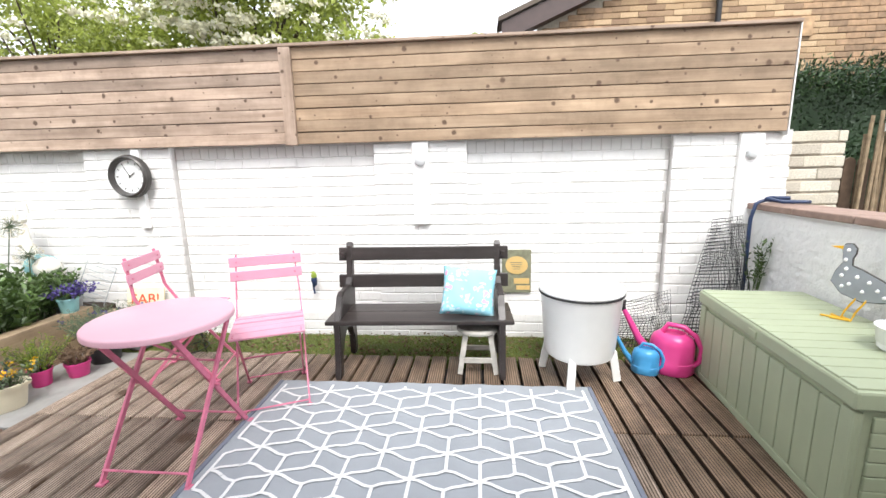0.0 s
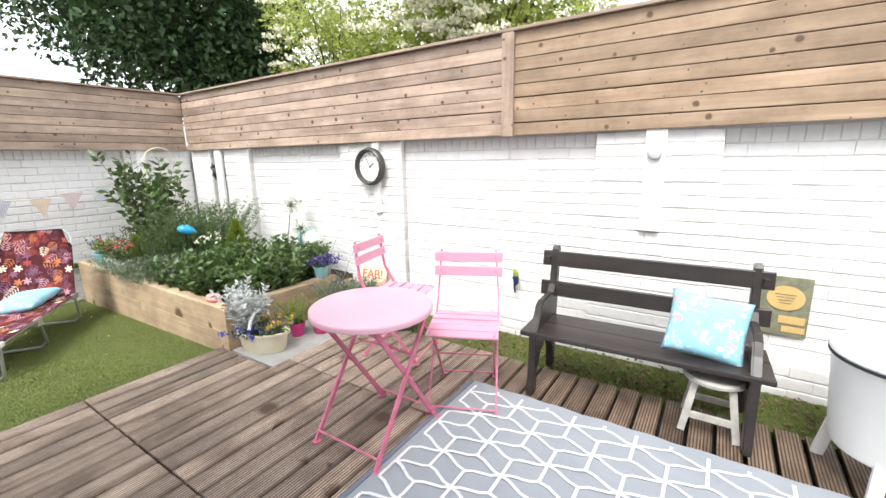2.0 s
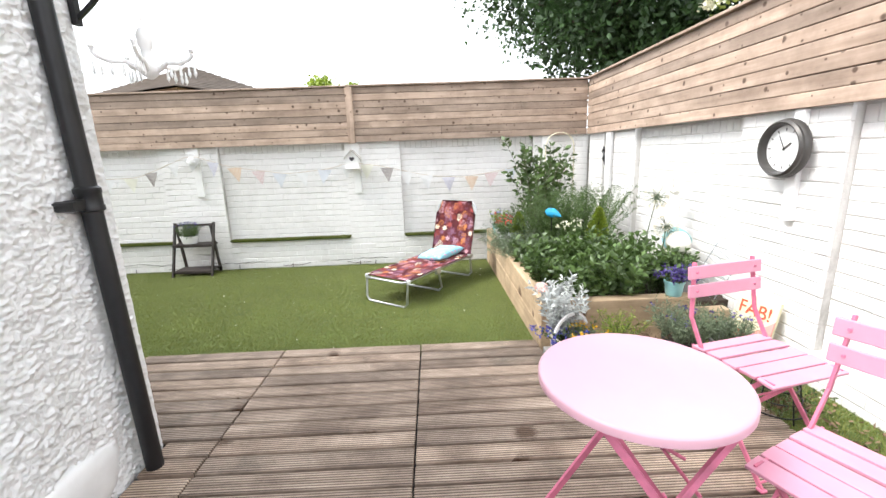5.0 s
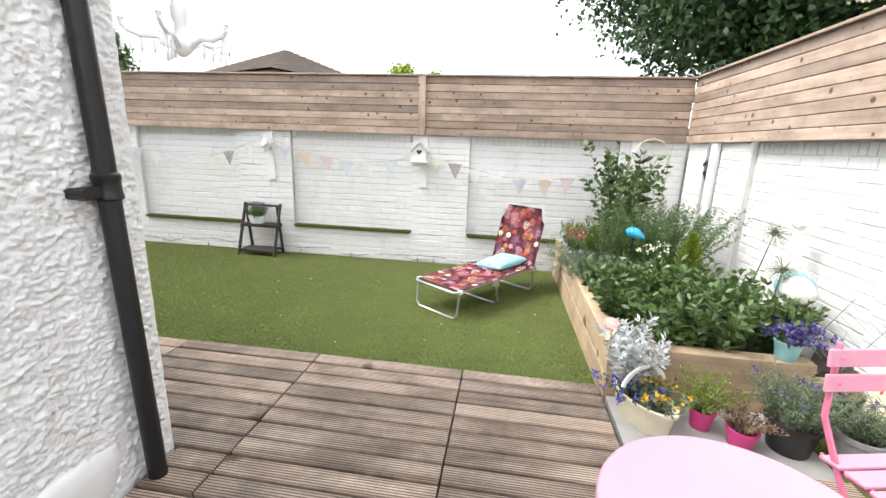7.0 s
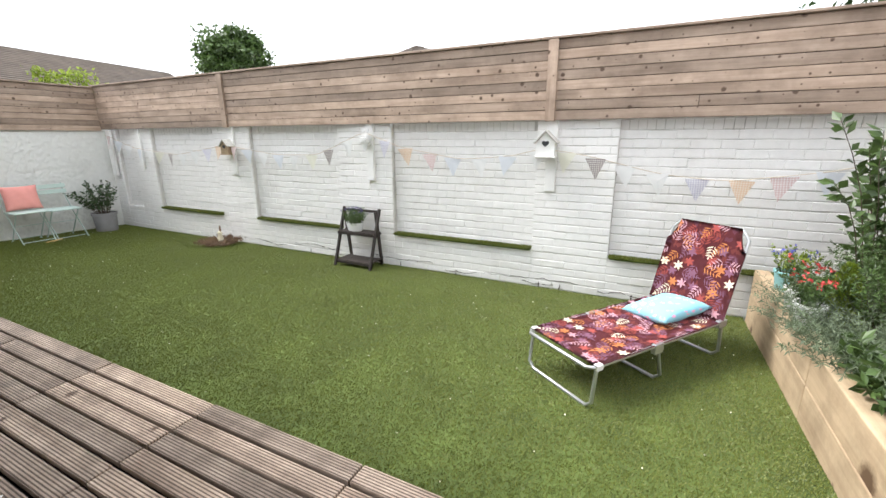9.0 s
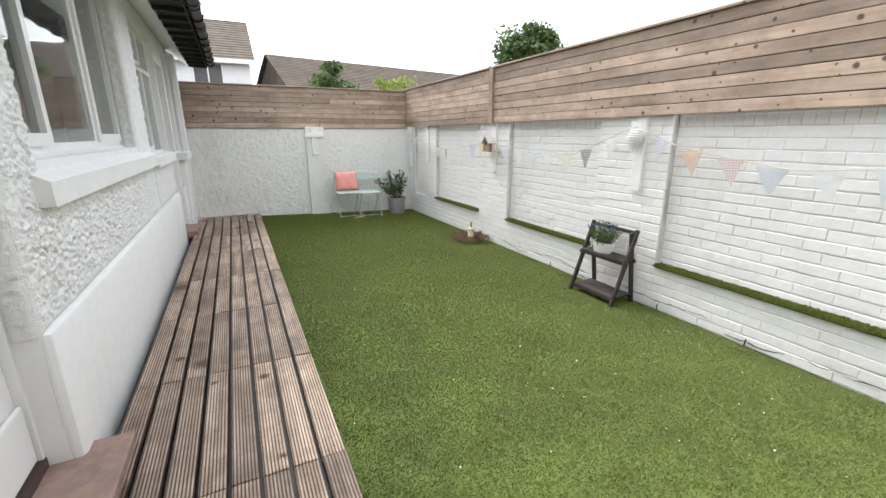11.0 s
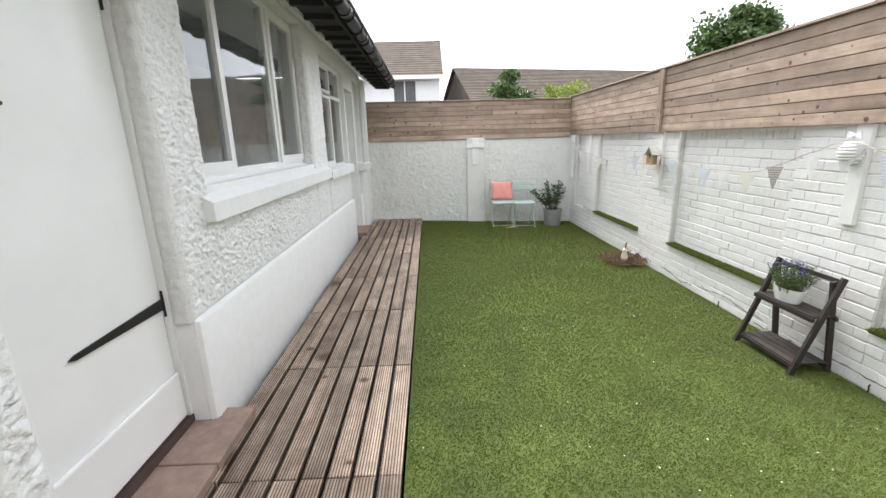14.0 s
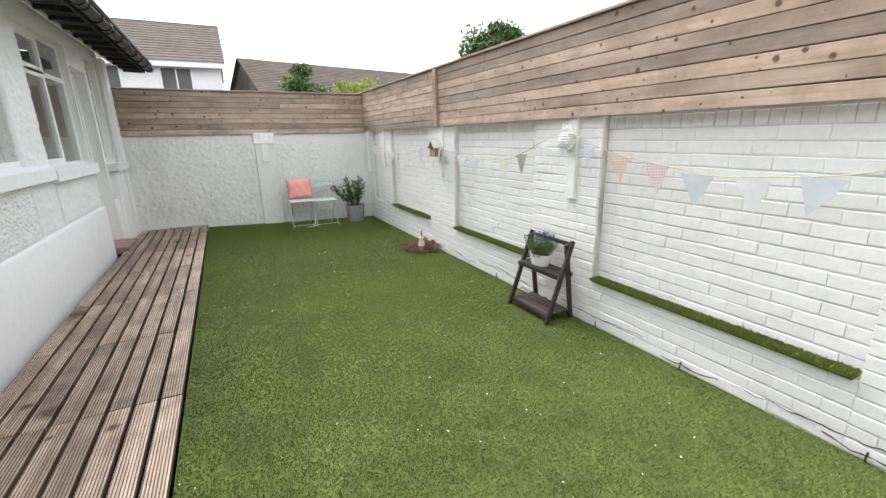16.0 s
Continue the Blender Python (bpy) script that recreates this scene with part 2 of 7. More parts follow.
M = {
    "brick_white": painted("white_painted_brick", (0.82, 0.805, 0.785), (0.45, 0.42, 0.37), lump=0.75, lump_scale=17, dirt_amount=0.30),
    "joint_white": painted("grimy_painted_joint", (0.66, 0.64, 0.61), (0.16, 0.14, 0.12), lump=0.5, lump_scale=40, dirt_amount=0.9, grime_scale=3.2),
    "render_white": painted("white_roughcast", (0.80, 0.80, 0.79), (0.45, 0.43, 0.38), lump=0.95, lump_scale=70, dirt_amount=0.3),
    "render_smooth": painted("white_smooth_render", (0.81, 0.81, 0.80), (0.50, 0.48, 0.44), lump=0.12, lump_scale=18, dirt_amount=0.2),
    "render_old": painted("old_white_render", (0.74, 0.74, 0.71), (0.30, 0.29, 0.25), lump=0.7, lump_scale=30, dirt_amount=0.5, grime_scale=2.2),
    "fence": wood("fence_softwood", (0.54, 0.42, 0.335), (0.30, 0.215, 0.16), knot=(0.07, 0.038, 0.022), knots=9.0, tone=0.34),
    "fence_new": wood("golden_softwood", (0.47, 0.35, 0.24), (0.28, 0.19, 0.12), knot=(0.09, 0.05, 0.03), knots=9.0, tone=0.28),
    "sleeper": wood("sleeper_pine", (0.57, 0.44, 0.29), (0.38, 0.27, 0.17), knots=2.5, tone=0.12),
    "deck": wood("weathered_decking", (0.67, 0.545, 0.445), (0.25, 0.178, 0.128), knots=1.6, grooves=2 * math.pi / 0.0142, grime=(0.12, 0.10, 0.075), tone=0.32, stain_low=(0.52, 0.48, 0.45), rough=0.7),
    "deck_dark": wood("dark_brown_decking", (0.40, 0.285, 0.20), (0.13, 0.085, 0.055), knots=1.6, grooves=2 * math.pi / 0.0142, grime=(0.055, 0.048, 0.03), tone=0.3, stain_low=(0.42, 0.38, 0.34), rough=0.55),
    "gloss_white": plain("white_gloss_paint", (0.82, 0.82, 0.81), 0.25, vary=0.03, scale=3, relief=0.02),
    "white_wood": plain("white_painted_batten", (0.80, 0.79, 0.77), 0.45, vary=0.06, scale=6, relief=0.1),
    "pink": plain("pink_enamel", (0.64, 0.285, 0.38), 0.38, vary=0.07, scale=5, relief=0.03),
    "pink_pale": plain("pale_pink_enamel", (0.60, 0.345, 0.415), 0.33, vary=0.05, scale=3, relief=0.02),
    "pink_dark": plain("worn_pink_steel", (0.62, 0.17, 0.27), 0.5, vary=0.2, scale=14, relief=0.1),
    "bench": wood("dark_bench_stain", (0.046, 0.036, 0.034), (0.022, 0.017, 0.016), knots=0, rough=0.38, tone=0.1),
    "black": plain("black_gloss_iron", (0.007, 0.007, 0.008), 0.42, vary=0.3, scale=20, relief=0.08),
    "black_matt": plain("matt_black_paint", (0.011, 0.011, 0.012), 0.8, vary=0.3, scale=20, relief=0.1),
    "dark_metal": plain("dark_bronze_rim", (0.07, 0.065, 0.06), 0.4, 0.4),
    "white_plastic": plain("white_plastic", (0.82, 0.82, 0.80), 0.35, vary=0.02, relief=0.02),
    "green_plastic": plain("sage_green_resin", (0.33, 0.37, 0.25), 0.5, vary=0.06, scale=4, relief=0.05),
    "magenta_plastic": plain("magenta_plastic", (0.62, 0.05, 0.23), 0.3, vary=0.05),
    "blue_plastic": plain("blue_plastic", (0.06, 0.30, 0.58), 0.3, vary=0.05),
    "steel": plain("galvanised_tube", (0.55, 0.56, 0.57), 0.35, 0.8, vary=0.08),
    "rug_grey": plain("grey_woven_plastic", (0.30, 0.32, 0.345), 0.8, vary=0.06, scale=5, relief=0.5),
    "rug_white": plain("white_woven_plastic", (0.74, 0.74, 0.74), 0.8, vary=0.04, relief=0.4),
    "rug_edge": plain("slate_rug_binding", (0.16, 0.18, 0.23), 0.85),
    "turf_base": plain("turf_backing", (0.075, 0.105, 0.022), 0.95, vary=0.3, scale=3),
    "turf": plain("artificial_turf_blade", (0.150, 0.176, 0.034), 0.42, vary=0.05, scale=0.9, relief=0, island=0.22),
    "soil": plain("soil", (0.05, 0.035, 0.025), 0.95, vary=0.4, scale=20, relief=0.8),
    "slab": plain("grey_paving", (0.33, 0.32, 0.30), 0.85, vary=0.15, scale=7, relief=0.3),
    "terracotta": plain("worn_terracotta", (0.27, 0.185, 0.15), 0.8, vary=0.2, scale=16, relief=0.4),
    "slate": plain("brown_roof_tile", (0.125, 0.10, 0.08), 0.9, vary=0.2, scale=2, relief=0.4),
    "glass_dark": plain("interior_dark", (0.10, 0.10, 0.10), 0.8, vary=0.3, scale=1.5),
    "stock_brick": plain("yellow_stock_brick", (0.47, 0.325, 0.19), 0.85, vary=0.3, scale=12, relief=0.4, island=0.3, each=0.42),
    "old_brick": plain("limewashed_old_brick", (0.54, 0.49, 0.39), 0.9, vary=0.3, scale=14, relief=0.5, each=0.18),
    "leaf_elder": plain("fresh_elder_leaf", (0.40, 0.47, 0.12), 0.5, vary=0.2, scale=1.5, island=0.4, trans=0.5),
    "print_pink": plain("dusty_pink_print", (0.50, 0.26, 0.30), 0.9),
    "print_orange": plain("burnt_orange_print", (0.50, 0.17, 0.06), 0.9),
    "print_red": plain("brick_red_print", (0.36, 0.07, 0.06), 0.9),
    "print_plum": plain("plum_print", (0.22, 0.09, 0.14), 0.9),
    "print_cream": plain("cream_print", (0.70, 0.58, 0.45), 0.9),
    "mortar": plain("lime_mortar", (0.42, 0.37, 0.30), 0.95, vary=0.15, scale=30, relief=0.4),
    "brown_paint": plain("dark_brown_bargeboard", (0.07, 0.045, 0.04), 0.5),
    "bark": plain("bark", (0.10, 0.075, 0.055), 0.9, vary=0.3, scale=18, relief=0.7),
    "leaf_dark": plain("dark_green_leaf", (0.045, 0.095, 0.03), 0.45, vary=0.25, scale=1.5, island=0.5, trans=0.25),
    "picket": plain("weathered_brown_board", (0.13, 0.085, 0.055), 0.85, vary=0.3, scale=14, relief=0.4),
    # dark conifer green, deepened further for the trees' shade on the hedge
    "leaf_conifer": plain("shaded_conifer_leaf", (0.018, 0.042, 0.014), 0.55, vary=0.3, scale=2, island=0.5),
    "leaf_mid": plain("green_leaf", (0.092, 0.158, 0.047), 0.38, vary=0.25, scale=1.5, island=0.55, trans=0.25),
    "leaf_lime": plain("yellow_green_leaf", (0.27, 0.36, 0.05), 0.5, vary=0.2, scale=1.5, island=0.4, trans=0.35),
    "leaf_sage": plain("grey_green_leaf", (0.16, 0.21, 0.13), 0.6, vary=0.2, scale=3, island=0.4, trans=0.2),
    "leaf_silver": plain("silver_felt_leaf", (0.55, 0.58, 0.58), 0.7, vary=0.1, island=0.25, trans=0.15),
    "blossom": plain("cream_blossom", (0.86, 0.84, 0.68), 0.7, vary=0.05, island=0.1, trans=0.2),
    "purple": plain("purple_petal", (0.10, 0.07, 0.30), 0.6, island=0.5, trans=0.2),
    "blue_petal": plain("blue_petal", (0.12, 0.13, 0.55), 0.6, island=0.4, trans=0.2),
    "yellow": plain("yellow_petal", (0.80, 0.48, 0.03), 0.6, island=0.3, trans=0.2),
    "red_petal": plain("coral_red_petal", (0.70, 0.08, 0.08), 0.6, island=0.3, trans=0.2),
    "ivory": plain("ivory_glaze", (0.76, 0.735, 0.66), 0.4, vary=0.05),
    "cream": plain("cream_plastic", (0.70, 0.64, 0.48), 0.5, vary=0.05),
    "pale_blue": plain("duck_egg_paint", (0.30, 0.58, 0.60), 0.5, vary=0.08),
    "sky_blue": plain("glazed_sky_blue", (0.03, 0.35, 0.62), 0.15, vary=0.2, scale=8),
    "grey_pot": plain("grey_fibre_pot", (0.30, 0.29, 0.30), 0.8, vary=0.1),
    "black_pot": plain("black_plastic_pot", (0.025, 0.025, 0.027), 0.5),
    "coral": plain("coral_pink_linen", (0.78, 0.33, 0.29), 0.9, vary=0.06, relief=0.3),
    "mint": plain("mint_enamel", (0.50, 0.61, 0.56), 0.45, vary=0.1),
    "twig": plain("dry_twig", (0.20, 0.13, 0.085), 0.9, island=0.4),
    "net": plain("black_netting", (0.02, 0.02, 0.022), 0.6),
    "hose": plain("dark_blue_hose", (0.015, 0.032, 0.085), 0.4),
    "grey_zinc": plain("zinc_sheet", (0.36, 0.39, 0.42), 0.45, 0.5, vary=0.1),
    "paper": plain("cream_card", (0.74, 0.66, 0.45), 0.8),
    "olive": plain("olive_print", (0.20, 0.20, 0.13), 0.7, vary=0.25, scale=25),
    "ochre": plain("ochre_print", (0.62, 0.42, 0.16), 0.7, vary=0.1),
    "red_paint": plain("orange_red_paint", (0.72, 0.09, 0.04), 0.6),
    "dial": plain("white_dial", (0.80, 0.80, 0.79), 0.3, vary=0.03),
    "stool_grey": plain("worn_grey_paint", (0.46, 0.44, 0.40), 0.65, vary=0.2, scale=20, relief=0.2),
    "ladder": wood("dark_stained_shelf", (0.055, 0.042, 0.036), (0.028, 0.02, 0.018), knots=0, rough=0.6),
    "wicker": plain("dry_willow", (0.32, 0.24, 0.15), 0.85, vary=0.25, scale=20, island=0.35),
    "pvc_grey": plain("grey_upvc", (0.55, 0.56, 0.56), 0.4),
    "curtain": plain("net_curtain", (0.55, 0.55, 0.53), 0.9, vary=0.15, scale=6),
}


def glass_material():
    m, n, l, b = nodes("window_glass")
    b.inputs["Base Color"].default_value = (0.9, 0.93, 0.93, 1)
    b.inputs["Roughness"].default_value = 0.02
    b.inputs["Transmission Weight"].default_value = 1.0
    b.inputs["IOR"].default_value = 1.5
    return m


def floral(name, ground, tones, scale, amount=0.5, stretch=1.0):
    """Printed cloth: leaf-like blotches in several colours on a ground colour."""
    m, n, l, b = nodes(name)
    c = n.new("ShaderNodeTexCoord").outputs["Object"]
    w = noise_tex(n, l, c, scale * 0.6, 3)
    a = n.new("ShaderNodeVectorMath")
    a.operation = "MULTIPLY_ADD"
    a.inputs[1].default_value = (0.12, 0.12, 0.12)
    wc = n.new("ShaderNodeCombineXYZ")
    l.new(w, wc.inputs[0])
    l.new(w, wc.inputs[1])
    l.new(wc.outputs[0], a.inputs[0])
    l.new(c, a.inputs[2])
    col = ground
    for i, t in enumerate(tones):
        o = n.new("ShaderNodeVectorMath")
        o.operation = "ADD"
        o.inputs[1].default_value = (i * 3.7, i * 1.9, i * 5.1)
        l.new(a.outputs[0], o.inputs[0])
        v = n.new("ShaderNodeTexVoronoi")
        v.inputs["Scale"].default_value = scale * (1 + 0.17 * i)
        l.new(o.outputs[0], v.inputs["Vector"])
        s = n.new("ShaderNodeTexWave")
        s.wave_type = "RINGS"
        s.inputs["Scale"].default_value, s.inputs["Distortion"].default_value = scale * 0.9, 6
        l.new(o.outputs[0], s.inputs["Vector"])
        k = n.new("ShaderNodeMath")
        k.operation = "MULTIPLY_ADD"
        k.inputs[1].default_value, k.inputs[2].default_value = 0.22, 0
        l.new(s.outputs["Fac"], k.inputs[0])
        d = n.new("ShaderNodeMath")
        d.operation = "ADD"
        l.new(v.outputs["Distance"], d.inputs[0])
        l.new(k.outputs[0], d.inputs[1])
        col = mul(n, l, col, t, ramp(n, l, d.outputs[0], ((amount - 0.02, (1, 1, 1)), (amount + 0.02, (0, 0, 0)))), "MIX")
    l.new(col, b.inputs["Base Color"])
    b.inputs["Roughness"].default_value = 0.9
    bump(n, l, noise_tex(n, l, c, 300, 2), 0.2, 0.002, b)
    return m


M["glass"] = glass_material()
M["lounger_cloth"] = floral("maroon_cloth", (0.165, 0.035, 0.042), ((0.26, 0.06, 0.055), (0.20, 0.06, 0.09)), 12, 0.40)
M["flamingo_cloth"] = floral("turquoise_print_cloth", (0.27, 0.56, 0.67), ((0.48, 0.70, 0.76), (0.74, 0.34, 0.48), (0.72, 0.66, 0.72)), 13, 0.34)
M["pale_print"] = floral("pale_blue_print_cloth", (0.27, 0.58, 0.70), ((0.40, 0.66, 0.76), (0.78, 0.36, 0.50)), 13, 0.33)


def gingham(name, ground, check, pitch):
    """Woven checks: bands both ways that deepen where they cross."""
    m, n, l, b = nodes(name)
    sep = n.new("ShaderNodeSeparateXYZ")
    l.new(n.new("ShaderNodeTexCoord").outputs["Object"], sep.inputs[0])
    bands = []
    for k in (1, 2):
        w = n.new("ShaderNodeMath")
        w.operation = "PINGPONG"
        w.inputs[1].default_value = pitch
        l.new(sep.outputs[k], w.inputs[0])
        g = n.new("ShaderNodeMath")
        g.operation = "GREATER_THAN"
        g.inputs[1].default_value = pitch * 0.5
        l.new(w.outputs[0], g.inputs[0])
        bands.append(g.outputs[0])
    a = n.new("ShaderNodeMath")
    a.operation = "ADD"
    l.new(bands[0], a.inputs[0])
    l.new(bands[1], a.inputs[1])
    h = n.new("ShaderNodeMath")
    h.operation = "MULTIPLY"
    h.inputs[1].default_value = 0.5
    l.new(a.outputs[0], h.inputs[0])
    l.new(mul(n, l, ground, check, h.outputs[0], "MIX"), b.inputs["Base Color"])
    b.inputs["Roughness"].default_value = 0.9
    return m


M["gingham_pink"] = gingham("pink_check_cotton", (0.80, 0.78, 0.77), (0.66, 0.47, 0.46), 0.009)
M["gingham_peach"] = gingham("peach_check_cotton", (0.82, 0.76, 0.68), (0.74, 0.54, 0.38), 0.009)
M["gingham_lilac"] = gingham("lilac_check_cotton", (0.80, 0.80, 0.81), (0.56, 0.54, 0.64), 0.009)
M["gingham_brown"] = gingham("brown_check_cotton", (0.72, 0.69, 0.66), (0.22, 0.18, 0.18), 0.009)
M["cotton_cream"] = plain("cream_cotton", (0.80, 0.79, 0.70), 0.9, vary=0.04)
M["cotton_pale_blue"] = plain("pale_blue_cotton", (0.75, 0.77, 0.80), 0.9, vary=0.04)
M["jute"] = plain("jute_twine", (0.56, 0.47, 0.37), 0.9, vary=0.25, scale=60)
M["bunting_white"] = plain("white_cotton", (0.80, 0.80, 0.79), 0.9, vary=0.04)


# ---- mesh helpers ----
def part(name, bm, material, parent=None, label=""):
    """Links a bmesh as one mesh object, under a thing or a part if given."""
    me = bpy.data.meshes.new(name)
    bm.to_mesh(me)
    bm.free()
    me.materials.append(M[material] if isinstance(material, str) else material)
    ob = new(name, me)
    ob.parent = parent
    if label:
        tagged(ob, label)
    return ob


def smooth(ob, angle=40):
    me = ob.data
    me.shade_smooth()
    me.set_sharp_from_angle(angle=radians(angle))
    return ob


def thing(name, m, label, category, group=""):
    ob = new(name)
    ob.empty_display_size = 0.05
    ob.matrix_basis = m
    return tagged(ob, label, category, group)


def box(bm, x0, y0, z0, x1, y1, z1, bevel=0.0, m=None):
    r = bmesh.ops.create_cube(bm, size=1)
    vs = r["verts"]
    for v in vs:
        v.co = Vector(((x0 + x1) / 2 + v.co.x * (x1 - x0), (y0 + y1) / 2 + v.co.y * (y1 - y0), (z0 + z1) / 2 + v.co.z * (z1 - z0)))
    if bevel:
        es = list({e for v in vs for e in v.link_edges})
        r = bmesh.ops.bevel(bm, geom=es, offset=bevel, segments=2, affect="EDGES", profile=0.5)
        vs = list({v for f in r["faces"] for v in f.verts} | {v for v in vs if v.is_valid})
    if m is not None:
        bmesh.ops.transform(bm, matrix=m, verts=vs)
    return vs


def B(*a, **k):
    bm = bmesh.new()
    box(bm, *a, **k)
    return bm


def tube(bm, pts, r, seg=8, flat=None, closed=False):
    """A rod swept along points; flat=(w, h) gives a flat bar, r may be a list."""
    pts = [Vector(p) for p in pts]
    rings = []
    up = None
    for i, p in enumerate(pts):
        a, b = pts[i - 1] if (i or closed) else pts[0], pts[(i + 1) % len(pts)] if (i + 1 < len(pts) or closed) else pts[-1]
        d = (b - a).normalized()
        if up is None:
            up = Vector((0, 0, 1)) if abs(d.z) < 0.9 else Vector((0, 1, 0))
        s = d.cross(up).normalized()
        up = s.cross(d).normalized()
        rr = r[i] if isinstance(r, (list, tuple)) else r
        ring = []
        for k in range(seg):
            t = 2 * math.pi * (k + 0.5) / seg
            if flat:
                o = s * (flat[0] / 2 * (1 if math.cos(t) > 0 else -1)) + up * (flat[1] / 2 * (1 if math.sin(t) > 0 else -1))
            else:
                o = s * math.cos(t) * rr + up * math.sin(t) * rr
            ring.append(bm.verts.new(p + o))
        rings.append(ring)
    n = len(rings)
    for i in range(n if closed else n - 1):
        a, b = rings[i], rings[(i + 1) % n]
        for k in range(seg):
            bm.faces.new((a[k], a[(k + 1) % seg], b[(k + 1) % seg], b[k]))
    if not closed:
        bm.faces.new(rings[0][::-1])
        bm.faces.new(rings[-1])


def T(pts, r, seg=8, flat=None, closed=False):
    bm = bmesh.new()
    tube(bm, pts, r, 4 if flat else seg, flat, closed)
    bmesh.ops.recalc_face_normals(bm, faces=bm.faces)
    return bm


def lathe(profile, seg=32, m=None, bm=None):
    """A body of revolution about z from (radius, height) pairs."""
    bm = bm or bmesh.new()
    rings = []
    for r, z in profile:
        if r < 1e-5:
            rings.append([bm.verts.new((0, 0, z))])
        else:
            rings.append([bm.verts.new((r * math.cos(2 * math.pi * k / seg), r * math.sin(2 * math.pi * k / seg), z)) for k in range(seg)])
    for a, b in zip(rings, rings[1:]):
        for k in range(seg):
            q = [a[k % len(a)], a[(k + 1) % len(a)], b[(k + 1) % len(b)], b[k % len(b)]]
            q = list(dict.fromkeys(q))
            if len(q) > 2:
                bm.faces.new(q)
    if m is not None:
        bmesh.ops.transform(bm, matrix=m, verts=[v for r in rings for v in r])
    bmesh.ops.recalc_face_normals(bm, faces=bm.faces)
    return bm


def arc(c, r, a0, a1, n, plane="xz"):
    out = []
    for i in range(n + 1):
        a = radians(a0 + (a1 - a0) * i / n)
        u, v = r * math.cos(a), r * math.sin(a)
        out.append({"xz": (c[0] + u, c[1], c[2] + v), "xy": (c[0] + u, c[1] + v, c[2]), "yz": (c[0], c[1] + u, c[2] + v)}[plane])
    return out


def prism(outline, h, axis="y"):
    """A board of thickness h cut to an outline of (u, z) points, standing across the axis."""
    bm = bmesh.new()
    place = {"y": lambda u, z, d: (u, d, z), "x": lambda u, z, d: (d, u, z), "z": lambda u, z, d: (u, z, d)}[axis]
    a = [bm.verts.new(place(u, z, -h / 2)) for u, z in outline]
    b = [bm.verts.new(place(u, z, h / 2)) for u, z in outline]
    bm.faces.new(a)
    bm.faces.new(b[::-1])
    for i in range(len(a)):
        j = (i + 1) % len(a)
        bm.faces.new((a[i], b[i], b[j], a[j]))
    bmesh.ops.recalc_face_normals(bm, faces=bm.faces)
    return bm


def raw_mesh(name, verts, faces, material, parent=None, kind="", label=""):
    """A mesh from numpy arrays, all faces with the same number of corners."""
    verts, faces = np.asarray(verts, np.float32), np.asarray(faces, np.int32)
    me = bpy.data.meshes.new(name)
    k = faces.shape[1]
    me.vertices.add(len(verts))
    me.vertices.foreach_set("co", verts.ravel())
    me.loops.add(faces.size)
    me.loops.foreach_set("vertex_index", faces.ravel())
    me.polygons.add(len(faces))
    me.polygons.foreach_set("loop_start", np.arange(0, faces.size, k, dtype=np.int32))
    me.update(calc_edges=True)
    me.validate()
    me.shade_flat()
    me.materials.append(M[material] if isinstance(material, str) else material)
    ob = new(name, me)
    ob.parent = parent
    return tagged(ob, label, "", "", kind)


rng = np.random.default_rng(7)


def unit(v):
    return v / np.maximum(np.linalg.norm(v, axis=1, keepdims=True), 1e-6)


def leaves(name, base, along, length, width, material, parent=None, fold=0.25, kind="", label=""):
    """Pointed leaves: each starts at base and runs along its direction, with a folded midrib."""
    n = len(base)
    along = unit(along)
    side = unit(np.cross(along, rng.normal(size=(n, 3))))
    nor = np.cross(side, along)
    L = (length * rng.uniform(0.7, 1.2, n))[:, None]
    W = (width * rng.uniform(0.7, 1.2, n))[:, None]
    mid = base + along * L * 0.5 - nor * W * fold
    v = np.stack([base, mid + side * W * 0.5 + nor * W * fold, base + along * L - nor * L * 0.08, mid - side * W * 0.5 + nor * W * fold], 1).reshape(-1, 3)
    i = np.arange(n)[:, None] * 4
    f = np.concatenate([i + [[0, 1, 2]], i + [[0, 2, 3]]], 0).reshape(-1, 3)
    return raw_mesh(name, v, f, material, parent, kind, label)


# ---- large structure ----
NORTH, WEST, SOUTH, HOUSE = 3.60, -6.06, -7.27, -2.02
DECK_W, LAWN_E = -3.10, -3.10


def lawn_z(x):
    return -0.055 - 0.036 * (LAWN_E - x)


def structure(name, bm, material, label, category):
    return tagged(part(name, bm, material), label, category, "", "structure")


# ground under everything, out to the horizon
structure("ground", B(-400, -400, -0.6, 400, 400, -0.45), "soil", "brown earth beneath the yard and beyond", "ground")


